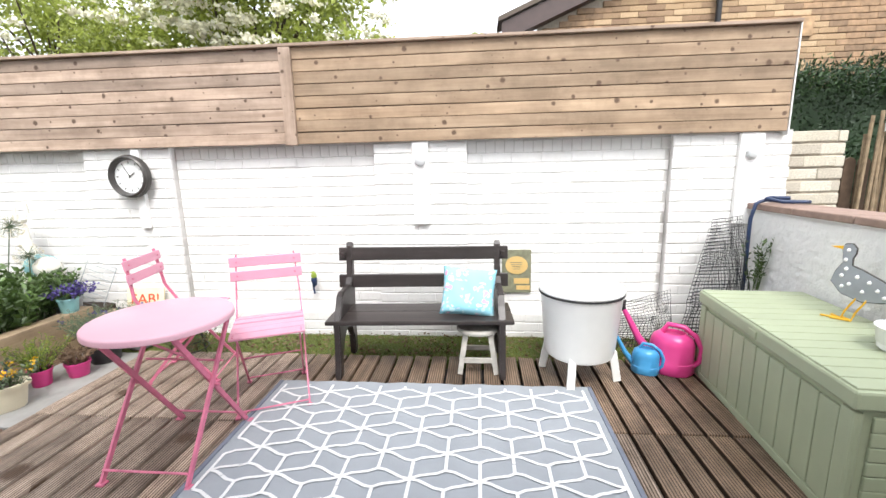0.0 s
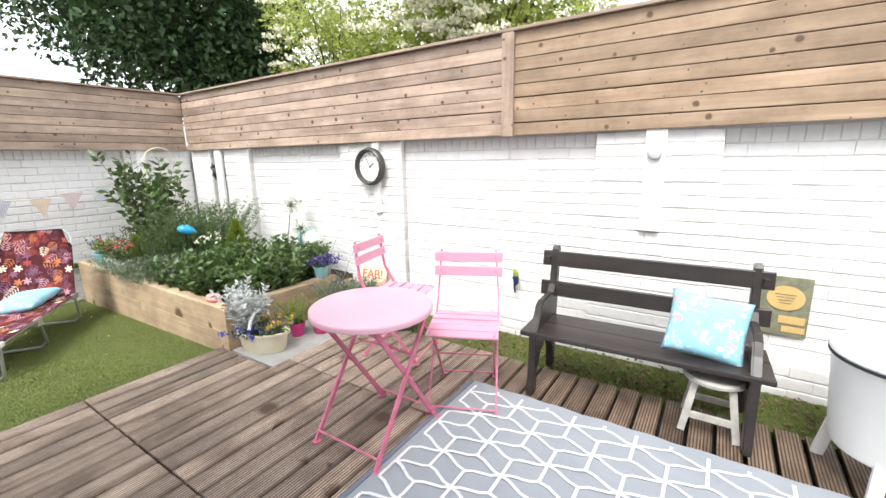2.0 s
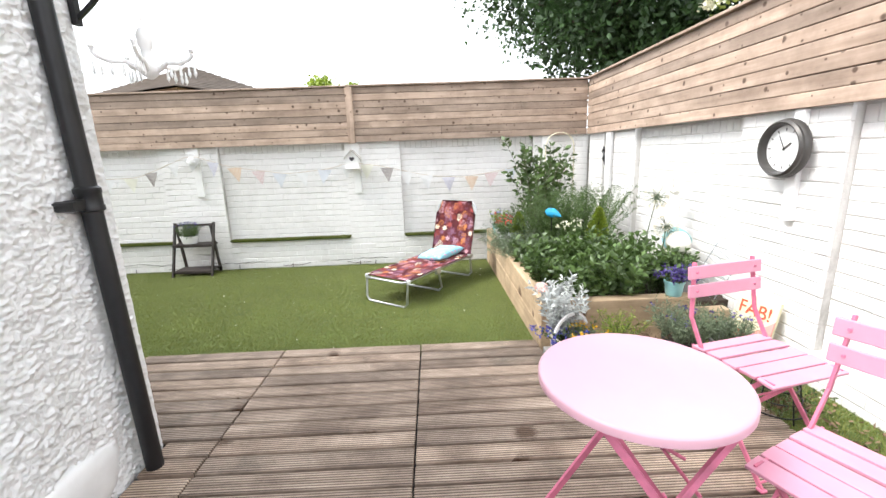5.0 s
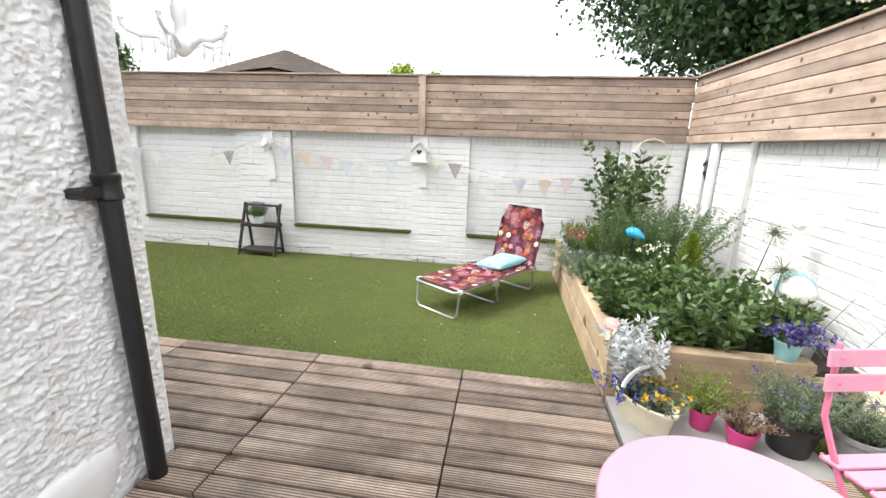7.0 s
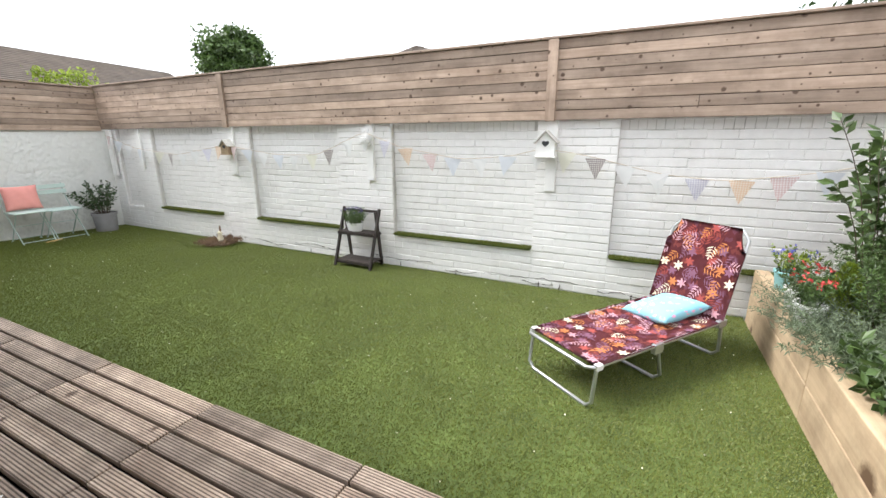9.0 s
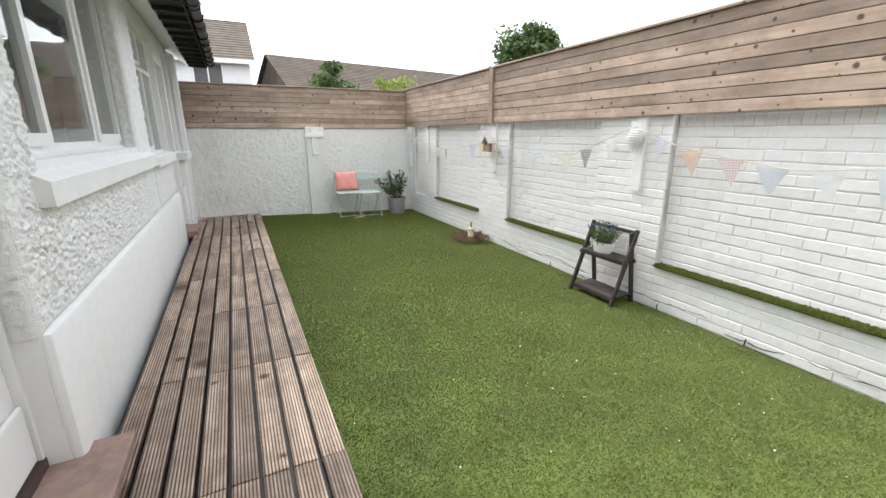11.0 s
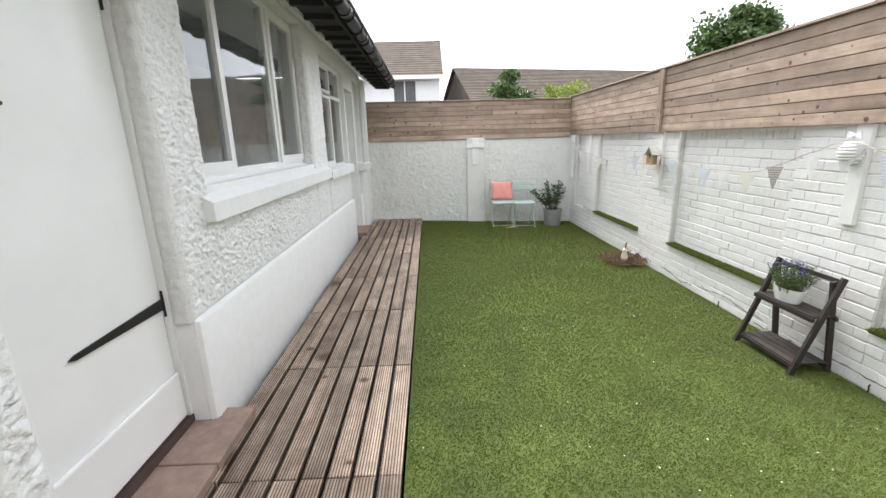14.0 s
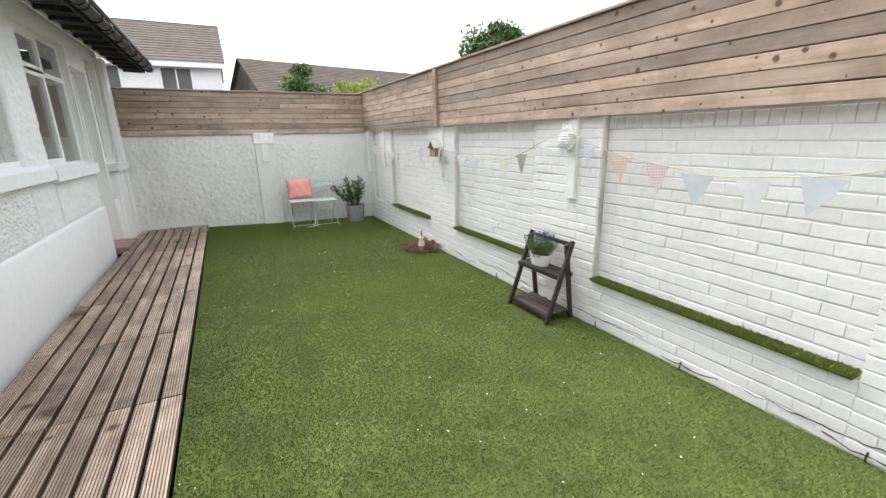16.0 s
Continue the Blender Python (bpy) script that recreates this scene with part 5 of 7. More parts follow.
# ---- plants ----
def stems_mesh(name, paths, r, material, parent):
    """Thin three-sided stalks along paths of points (n, k, 3)."""
    paths = np.asarray(paths)
    n, k, _ = paths.shape
    d = unit((paths[:, -1] - paths[:, 0]))
    s = unit(np.cross(d, rng.normal(size=(n, 3))))
    u = np.cross(d, s)
    taper = np.linspace(1, 0.35, k)[None, :, None, None]
    ang = np.array([0, 2.094, 4.189])
    off = (s[:, None, None] * np.cos(ang)[None, None, :, None] + u[:, None, None] * np.sin(ang)[None, None, :, None]) * r * taper
    v = (paths[:, :, None] + off).reshape(-1, 3)
    i, j, c = np.meshgrid(np.arange(n), np.arange(k - 1), np.arange(3), indexing="ij")
    a = (i * k + j) * 3
    f = np.stack([a + c, a + (c + 1) % 3, a + 3 + (c + 1) % 3, a + 3 + c], -1).reshape(-1, 4)
    return raw_mesh(name, v, f, material, parent, "stuff")


def curves_up(n, r0, height, spread, k=6, vary=0.3, droop=0.0):
    """Stalks that rise from a disc and lean outwards."""
    a = rng.uniform(0, 2 * np.pi, n)
    q = np.sqrt(rng.uniform(0, 1, n))
    base = np.stack([np.cos(a) * q * r0, np.sin(a) * q * r0, np.zeros(n)], 1)
    h = height * rng.uniform(1 - vary, 1 + vary * 0.4, n)
    t = np.linspace(0, 1, k)
    out = np.stack([np.cos(a), np.sin(a)], 1) * (q * spread * rng.uniform(0.5, 1.2, n))[:, None]
    p = np.zeros((n, k, 3))
    p[:, :, :2] = base[:, None, :2] + out[:, None] * (t ** 1.3)[None, :, None] + rng.normal(0, 0.012, (n, k, 2)) * t[None, :, None]
    p[:, :, 2] = h[:, None] * (t - droop * t ** 3)[None]
    return p


def along_stems(p, per, lo=0.2):
    """Points on the stalks with the direction in which a leaf there would grow."""
    n, k, _ = p.shape
    i = np.repeat(np.arange(n), per)
    t = rng.uniform(lo, 1, len(i)) * (k - 1.001)
    j = t.astype(int)
    f = (t - j)[:, None]
    pos = p[i, j] * (1 - f) + p[i, j + 1] * f
    d = unit(p[i, j + 1] - p[i, j])
    a = rng.normal(size=(len(i), 3))
    return pos, d * 0.6 + unit(a - (a * d).sum(1, keepdims=True) * d)


def plant(name, at, label, n, r0, height, spread, per, leaf, width, material, stalk="leaf_mid", flower=None, tips=0, category="plant", thick=0.0025, droop=0.0, lo=0.2, stretch=(1, 1), parent=None, group=""):
    t = parent or thing(name, at, label, category, group)
    p = curves_up(n, r0, height, spread, droop=droop)
    p[:, :, 0] *= stretch[0]
    p[:, :, 1] *= stretch[1]
    if parent is not None:
        p = p + np.array(at)
    tagged(stems_mesh("stalk", p, thick, stalk, t), kind="stuff")
    pos, d = along_stems(p, per, lo)
    leaves("foliage", pos, d, leaf, width, material, t)
    if flower:
        e = p[rng.integers(0, n, tips), -1]
        q = np.repeat(e, 7, 0) + rng.normal(0, 0.009, (tips * 7, 3))
        leaves("petal", q, rng.normal(size=(len(q), 3)) + [0, 0, 0.4], 0.022, 0.016, flower, t, kind="stuff")
    return t


def pot(parent, r, h, material, at=(0, 0, 0), taper=0.75, rim=True, soil=True, seg=28, squash=1.0):
    m = Matrix.Translation(at) @ Matrix.Diagonal((1, squash, 1, 1))
    prof = [(0, 0), (r * taper, 0), (r * taper + 0.003, 0.004), (r * 0.98, h * 0.86)] + ([(r * 1.06, h * 0.87), (r * 1.07, h)] if rim else [(r, h)]) + [(r * 0.93, h), (r * 0.90, h * 0.85), (0, h * 0.84)]
    o = smooth(part("pot", lathe(prof, seg, m), material, parent))
    if soil:
        part("compost", lathe([(0, h * 0.845), (r * 0.9, h * 0.845), (r * 0.5, h * 0.90), (0, h * 0.91)], 16, m), "soil", parent)
    return o


# ---- raised bed of sleepers ----
bed = thing("raised_bed", pose(-4.5, 2.2, 0), "raised bed of pale pine sleepers filled with soil", "raised bed")


def sleeper(x0, y0, z0, x1, y1, z1):
    """One sleeper in bed coordinates, its grain along its length."""
    lx, ly = x1 - x0, y1 - y0
    long_x = lx >= ly
    L, W = (lx, ly) if long_x else (ly, lx)
    bm = B(-L / 2, -W / 2, -(z1 - z0) / 2, L / 2, W / 2, (z1 - z0) / 2, bevel=0.008)
    o = part("sleeper", bm, "sleeper", bed)
    o.matrix_basis = Matrix.Translation(((x0 + x1) / 2, (y0 + y1) / 2, (z0 + z1) / 2)) @ Matrix.Rotation(0 if long_x else radians(90), 4, "Z")


for z0, z1 in ((-0.22, 0.105), (0.108, 0.31)):
    sleeper(-1.48, 0.0, z0, 0.02, 0.10, z1)
    sleeper(0.024, 0.0, z0, 1.49, 0.10, z1)
    sleeper(1.39, 0.104, z0, 1.49, 1.10, z1)
sleeper(1.395, 1.105, 0.108, 1.485, 1.36, 0.20)
part("soil", B(-1.50, 0.09, -0.3, 1.395, 1.42, 0.235), "soil", bed)

TOP = 0.235
plant("shrub", pose(-5.46, 2.78, TOP), "tall glossy dark green shrub in the raised bed corner", 26, 0.10, 1.22, 0.34, 44, 0.092, 0.048, "leaf_mid", "bark", thick=0.006, lo=0.22, droop=0.08)
plant("climber", pose(-5.86, 3.32, TOP), "thin climber growing up the wall corner", 3, 0.03, 1.55, 0.1, 16, 0.06, 0.03, "leaf_mid", "bark", lo=0.1)
plant("rosemary_bush", pose(-4.78, 3.0, TOP), "large feathery green bush in the raised bed", 330, 0.24, 0.66, 0.44, 62, 0.032, 0.008, "leaf_mid", "leaf_mid", thick=0.002)
plant("rosemary_bush", pose(-4.98, 2.72, TOP), "broad fine-leaved dull green bush in the raised bed", 200, 0.20, 0.46, 0.32, 55, 0.030, 0.008, "leaf_mid", "bark", thick=0.002)
plant("lavender", pose(-4.55, 2.42, TOP), "grey-green lavender spilling over the timber edge", 230, 0.22, 0.34, 0.34, 36, 0.036, 0.006, "leaf_sage", "leaf_sage", droop=0.25, stretch=(1.5, 0.9))
for x, y, h in ((-4.12, 2.46, 0.27), (-3.82, 2.44, 0.28), (-3.52, 2.46, 0.28), (-3.28, 2.56, 0.29), (-3.90, 2.72, 0.34), (-3.56, 2.74, 0.36), (-3.26, 2.84, 0.36), (-3.70, 3.00, 0.38), (-3.35, 3.08, 0.36)):
    plant("mint", pose(x, y, TOP, 0, 0, rng.uniform(0, 360)), "leafy mid-green herb with broad leaves", 40, 0.15, h, 0.16, 20, 0.066, 0.032, "leaf_mid", "leaf_mid", thick=0.003, group="herbs in the bed")


def dwarf_conifer(at, h, r, label):
    """A dense cone of short upswept sprays round a stem."""
    c = thing("conifer", at, label, "conifer")
    part("stem", T([(0, 0, 0), (0, 0, h * 0.9)], [0.012, 0.004], 7), "bark", c)
    n = 5200
    f = rng.uniform(0, 1, n) ** 1.5
    a = rng.uniform(0, 2 * np.pi, n)
    lobe = 1 + 0.22 * np.sin(a * 5 + f * 9)
    q = r * (1 - f) ** 0.75 * rng.uniform(0.45, 1.0, n) * lobe
    p = np.stack([np.cos(a) * q, np.sin(a) * q, h * (0.03 + 0.93 * f)], 1)
    leaves("foliage", p, np.stack([np.cos(a), np.sin(a), np.full(n, 1.1)], 1) + rng.normal(0, 0.35, (n, 3)), 0.034, 0.010, "leaf_lime", c)
    return c


dwarf_conifer(pose(-4.22, 3.06, TOP + 0.10), 0.46, 0.14, "small golden-green upright conifer")
dwarf_conifer(pose(-5.02, 2.45, TOP + 0.06), 0.36, 0.13, "small lime yellow conifer by the flower pots")

t = thing("flower_pot", pose(-4.26, 2.84, TOP + 0.12), "white pot of small white flowers", "plant pot")
pot(t, 0.085, 0.15, "gloss_white")
plant("", (0, 0, 0.13), "", 26, 0.06, 0.16, 0.09, 10, 0.03, 0.016, "leaf_mid", parent=t, flower="blossom", tips=14)
for x, y, mat, fl, s, lab in ((-5.50, 2.33, "pale_blue", "blue_petal", 1.0, "pale blue metal pot with a small golden plant"), (-5.10, 2.30, "gloss_white", "red_petal", 0.95, "white pot of red flowers on the sleeper"), (-4.82, 2.28, "gloss_white", "red_petal", 0.9, "white pot with coral flowers on the sleeper")):
    t = thing("flower_pot", pose(x, y - 0.03, 0.31), lab, "plant pot", "pots on the bed edge")
    pot(t, 0.085 * s, 0.14, mat)
    plant("", (0, 0, 0.12), "", 30, 0.06, 0.17, 0.10, 9, 0.032, 0.016, "leaf_lime" if fl == "blue_petal" else "leaf_mid", parent=t, flower=fl, tips=8)
t = thing("flower_pot", pose(-3.06, 3.16, 0.31), "turquoise pot of purple trailing flowers on the sleeper", "plant pot")
pot(t, 0.065, 0.11, "pale_blue")
plant("", (0, 0, 0.09), "", 50, 0.06, 0.13, 0.13, 9, 0.02, 0.010, "leaf_mid", parent=t, flower="purple", tips=90, droop=0.3)
t = thing("flower_pot", pose(-3.24, 3.32, TOP), "blue glazed pot with leafy herb", "plant pot")
pot(t, 0.10, 0.19, "grey_zinc")
plant("", (0, 0, 0.16), "", 30, 0.08, 0.18, 0.13, 14, 0.036, 0.02, "leaf_mid", parent=t)
smooth(tagged(part("stone", lathe([(0, 0), (0.055, 0.005), (0.075, 0.03), (0.06, 0.055), (0, 0.065)], 18, Matrix.Translation((-3.27, 2.27, 0.309)) @ Matrix.Diagonal((1.1, 0.7, 0.9, 1))), "coral"), "pink painted stone on the timber edge", "stone"))


def allium(m, h, lean):
    a = thing("garden_ornament", m, "wire allium seed-head ornament on a thin stalk", "ornament", "allium stakes")
    part("stalk", T([(-lean, 0, 0), (-lean * 0.55, 0, h * 0.45), (0, 0, h)], 0.004, 6), "leaf_sage", a)
    k = 130
    d = unit(rng.normal(size=(k, 3)))
    c = np.array((0, 0, h))
    tagged(stems_mesh("spoke", np.stack([np.repeat(c[None], k, 0), c + d * 0.045, c + d * 0.088], 1), 0.0014, "leaf_sage", a), kind="stuff")
    leaves("floret", np.repeat(c + d * 0.084, 4, 0), rng.normal(size=(k * 4, 3)) + np.repeat(d, 4, 0), 0.014, 0.005, "cream", a, kind="stuff")
    part("core", lathe([(0, h - 0.018), (0.015, h - 0.008), (0.015, h + 0.008), (0, h + 0.018)], 12), "leaf_sage", a)
    return a


allium(pose(-3.48, 3.21, TOP, 0, 0, 60), 0.725, 0.12)
allium(pose(-3.49, 3.31, TOP, 0, 0, 40), 0.485, 0.04)


def blob(points, seg=16):
    """A rounded body swept along (x, y, z, radius) points."""
    bm = bmesh.new()
    tube(bm, [p[:3] for p in points], [p[3] for p in points], seg)
    bmesh.ops.recalc_face_normals(bm, faces=bm.faces)
    return bm


# llama figure, one plain mesh
bm = blob([(-0.16, 0, 0.30, 0.01), (-0.15, 0, 0.30, 0.045), (-0.12, 0, 0.30, 0.065), (-0.05, 0, 0.30, 0.074), (0.07, 0, 0.30, 0.072), (0.14, 0, 0.33, 0.05), (0.15, 0, 0.36, 0.02)])
tube(bm, [(0.10, 0, 0.33), (0.16, 0, 0.45), (0.17, 0, 0.58)], [0.05, 0.034, 0.03], 14)
tube(bm, [(0.13, 0, 0.60), (0.17, 0, 0.625), (0.24, 0, 0.605), (0.27, 0, 0.595)], [0.018, 0.04, 0.028, 0.013], 14)
for x in (-0.10, 0.08):
    for y in (-0.045, 0.045):
        tube(bm, [(x, y, 0.26), (x, y, 0.0)], [0.032, 0.022], 10)
for y in (-0.03, 0.03):
    tube(bm, [(0.14, y, 0.65), (0.13, y, 0.72)], [0.014, 0.004], 8)
smooth(tagged(part("llama_figure", bm, "ivory"), "cream ornamental llama with a turquoise saddlecloth", "ornament")).matrix_basis = pose(-3.52, 3.42, TOP, 0, 0, 160) @ Matrix.Scale(1.22, 4)
o = tagged(part("saddlecloth", lathe([(0.075, -0.055), (0.081, -0.05), (0.081, 0.05), (0.075, 0.055)], 20, Matrix.Rotation(radians(90), 4, "Y")), "pale_blue"), "turquoise saddlecloth on the ornamental llama", "cloth")
o.matrix_basis = pose(-3.52, 3.42, TOP, 0, 0, 160) @ Matrix.Scale(1.22, 4) @ pose(0, 0, 0.30)
# blue glass bird on a stake
t = thing("bird_stake", pose(-4.42, 2.66, TOP), "bright blue glazed bird ornament on a stake", "ornament")
smooth(part("body", blob([(0.10, 0, 0.46, 0.004), (0.07, 0, 0.475, 0.025), (0.02, 0, 0.49, 0.048), (-0.03, 0, 0.50, 0.045), (-0.06, 0, 0.505, 0.022), (-0.07, 0, 0.505, 0.004)], 20), "sky_blue", t))
part("stake", T([(0, 0, 0), (0, 0, 0.46)], 0.005), "black", t)
t.matrix_basis = pose(-4.42, 2.66, TOP, 0, 0, 50)
# wire rack leaning on the wall
t = thing("wire_rack", pose(-3.27, 3.50, 0.235, -14, 18, 0), "thin wire rack leaning on the white wall", "rack")
for k in range(8):
    part("wire", T([(-0.13, 0, 0.03 + k * 0.045), (0.13, 0, 0.03 + k * 0.045)], 0.002, 5), "grey_zinc", t)
part("frame", T([(-0.13, 0, 0), (0.13, 0, 0), (0.13, 0, 0.38), (-0.13, 0, 0.38)], 0.003, 6, closed=True), "grey_zinc", t)

# ---- pots between the bed and the table ----
t = thing("planter", pose(-2.80, 2.36, -0.012, 0, 0, 28), "cream oval trough with silver leaves and mixed flowers", "planter")
pot(t, 0.19, 0.15, "cream", squash=0.58, taper=0.85)
part("handle", T(arc((-0.02, 0, 0.16), 0.15, 20, 160, 14, "yz"), 0, flat=(0.012, 0.02)), "gloss_white", t, "white arched handle")
plant("", (-0.12, 0.0, 0.12), "", 26, 0.05, 0.36, 0.16, 46, 0.050, 0.019, "leaf_silver", "leaf_silver", parent=t, lo=0.15)
plant("", (-0.05, -0.05, 0.12), "", 34, 0.06, 0.09, 0.12, 6, 0.02, 0.01, "leaf_mid", parent=t, flower="blue_petal", tips=34, droop=0.3)
plant("", (0.09, 0.0, 0.12), "", 34, 0.08, 0.12, 0.10, 10, 0.03, 0.018, "leaf_sage", parent=t, flower="yellow", tips=18)
for x, y, r, h, lab in ((-2.80, 2.66, 0.062, 0.11, "magenta pot with a feathery green herb"), (-2.68, 2.80, 0.07, 0.10, "magenta pot with a dry brown plant")):
    t = thing("flower_pot", pose(x, y, -0.012), lab, "plant pot", "magenta pots")
    pot(t, r, h, "magenta_plastic")
    if "dry" in lab:
        plant("", (0, 0, 0.09), "", 70, 0.05, 0.13, 0.13, 16, 0.016, 0.008, "twig", "twig", parent=t, droop=0.2)
    else:
        plant("", (0, 0, 0.09), "", 60, 0.05, 0.20, 0.18, 22, 0.022, 0.006, "leaf_lime", parent=t)
t = thing("flower_pot", pose(-2.70, 3.03, -0.012), "black pot of grey-green lavender", "plant pot")
pot(t, 0.115, 0.17, "black_pot")
plant("", (0, 0, 0.14), "", 110, 0.10, 0.22, 0.13, 26, 0.034, 0.005, "leaf_sage", "leaf_sage", parent=t, flower="purple", tips=5)
t = thing("flower_pot", pose(-2.62, 3.27, -0.012), "grey pot of lavender by the wall", "plant pot")
pot(t, 0.10, 0.18, "grey_pot")
plant("", (0, 0, 0.15), "", 80, 0.08, 0.18, 0.10, 22, 0.034, 0.005, "leaf_sage", "leaf_sage", parent=t, flower="purple", tips=4)
t = thing("plant_stand", pose(-2.18, 3.22, -0.03), "low black wire plant stand with straggly greenery", "plant stand")
for k in range(3):
    part("hoop", T(arc((0, 0, 0.04 + k * 0.06), 0.13 - 0.02 * k, 0, 345, 22, "xy"), 0.004, 6, closed=True), "black", t)
for k in range(5):
    a = radians(72 * k)
    part("stay", T([(0.13 * math.cos(a), 0.13 * math.sin(a), 0), (0.10 * math.cos(a), 0.10 * math.sin(a), 0.17)], 0.004, 6), "black", t)
plant("", (0, 0, 0.03), "", 60, 0.10, 0.14, 0.14, 12, 0.022, 0.011, "leaf_mid", "twig", parent=t)
# painted board with letters
t = thing("painted_board", pose(-2.74, 3.46, -0.02, -12, 0, 8), "cream board with red letters leaning on the wall", "sign")
part("board", B(-0.15, -0.01, 0, 0.15, 0.008, 0.42, bevel=0.004), "paper", t)
part("stripe", prism([(-0.15, 0.0), (0.02, 0.0), (0.15, 0.20), (0.15, 0.30)], 0.006, "y"), "coral", t).matrix_basis = pose(0, -0.0125, 0)
part("stripe", prism([(-0.14, 0.06), (-0.06, 0.06), (0.02, 0.16), (-0.08, 0.17)], 0.006, "y"), "red_paint", t).matrix_basis = pose(0, -0.013, 0)


def letters(body, size, material, parent, m, name="lettering"):
    c = bpy.data.curves.new(name, "FONT")
    c.body, c.size, c.extrude, c.align_x = body, size, 0.0015, "CENTER"
    o = bpy.data.objects.new(name, c)
    scene.collection.objects.link(o)
    bpy.context.view_layer.update()
    me = bpy.data.meshes.new_from_object(o)
    bpy.data.objects.remove(o)
    me.materials.append(M[material])
    ob = new(name, me)
    ob.parent = parent
    ob.matrix_basis = m
    return ob


letters("FAB!", 0.12, "red_paint", t, pose(0, -0.0135, 0.285, 90, 0, 0))

# ---- on the north wall ----
t = thing("clock", pose(-2.73, 3.555, 1.31, 90, 0, 0), "round wall clock with deep dark rim and white dial", "clock")
smooth(part("rim", lathe([(0.125, 0.0), (0.168, 0.0), (0.170, 0.02), (0.160, 0.035), (0.162, 0.05), (0.150, 0.062), (0.142, 0.058), (0.135, 0.03), (0.130, 0.012), (0.125, 0.012)], 64), "dark_metal", t))
d = part("dial", lathe([(0, 0.0), (0.134, 0.0), (0.134, 0.016), (0, 0.016)], 48), "dial", t, "white clock face")
for k in range(12):
    a = radians(30 * k)
    o = part("hour_mark", B(-0.003, 0.100, 0.0, 0.003, 0.118, 0.0015), "dark_metal", d)
    o.matrix_basis = Matrix.Translation((0, 0, 0.0175)) @ Matrix.Rotation(a, 4, "Z")
for L, w, a in ((0.055, 0.004, -55), (0.085, 0.003, 30)):
    o = part("pointer", B(-w, -0.012, 0, w, L, 0.0015), "dark_metal", d)
    o.matrix_basis = Matrix.Translation((0, 0, 0.020)) @ Matrix.Rotation(radians(a), 4, "Z")


def cable_board(x, y, z0, z1, w, turn, label, lamp=True):
    """A white vertical batten with a small round lamp at its head."""
    c = thing("wall_batten", pose(x, y, 0, 0, 0, turn), label, "batten", "battens under the fence")
    part("batten", B(-w / 2, -0.035, z0, w / 2, 0, z1, bevel=0.004), "white_wood", c)
    if lamp:
        smooth(part("lamp", lathe([(0, 0), (0.042, 0), (0.042, 0.012), (0.034, 0.03), (0.014, 0.038), (0, 0.038)], 24, Matrix.Translation((0, -0.035, z1 - 0.14)) @ Matrix.Rotation(radians(90), 4, "X")), "pvc_grey", c, "small round grey lamp"))
    return c


cable_board(-0.40, NORTH, 0.90, 1.525, 0.12, 0, "white painted batten with a small round lamp")
cable_board(1.955, NORTH, 0.88, 1.525, 0.16, 0, "white painted batten with a small round lamp at the wall end")
cable_board(-2.69, NORTH, 0.89, 1.525, 0.07, 0, "white batten behind the clock", False)
cable_board(-5.32, NORTH, 0.79, 1.525, 0.13, 0, "cream batten with a dark edge near the corner", False)
for y, z0 in ((0.46, 0.86), (-1.66, 0.88), (-4.04, 0.88), (-6.3, 0.88)):
    cable_board(WEST, y, z0, 1.525, 0.10, 90, "white painted batten below the fence", False)
cable_board(WEST + 0.02, -7.12, 0.75, 1.525, 0.12, 90, "white batten in the corner", False)
cable_board(-5.87, 3.05 - 0.0, 1.05, 1.525, 0.10, 90, "white batten above the raised bed", True).matrix_basis = pose(WEST, 3.02, 0, 0, 0, 90)
t = cable_board(-4.16, SOUTH + 0.06, 1.03, 1.52, 0.12, 180, "white painted cross-shaped batten on the pier", False)
part("crossbar", B(-0.17, -0.055, 1.34, 0.17, -0.036, 1.42, bevel=0.004), "white_wood", t)
# gecko
bm = blob([(0, 0, -0.17, 0.003), (0.02, 0, -0.11, 0.007), (0.0, 0, -0.05, 0.014), (0.01, 0, 0.02, 0.022), (0, 0, 0.08, 0.012), (0, 0, 0.11, 0.018), (0, 0, 0.145, 0.006)], 10)
for z, s in ((-0.03, 1), (-0.03, -1), (0.06, 1), (0.06, -1)):
    tube(bm, [(0, 0, z), (s * 0.045, 0, z + 0.015), (s * 0.05, 0, z + 0.05)], [0.007, 0.006, 0.009], 6)
tagged(part("gecko_ornament", bm, "black"), "black metal gecko ornament on the white wall", "ornament").matrix_basis = pose(-5.46, NORTH - 0.012, 1.22, 0, -14, 0)
# parrot on the ledge
t = thing("parrot_ornament", pose(-1.325, 3.60, 0.36, 0, 8, 0), "small green and blue bird ornament on the wall", "ornament")
smooth(part("body", blob([(0, 0, 0.02, 0.006), (0.01, 0, 0.05, 0.02), (0.0, 0, 0.09, 0.026), (0, 0, 0.115, 0.018)], 12), "hose", t))
smooth(part("head", blob([(0, 0, 0.105, 0.02), (-0.005, 0, 0.13, 0.024), (-0.015, 0, 0.15, 0.012), (-0.035, 0, 0.145, 0.003)], 12), "leaf_lime", t, "lime green head and breast"))
part("tail", T([(0, 0, 0.03), (0.015, 0, -0.03)], 0, flat=(0.015, 0.006)), "hose", t)
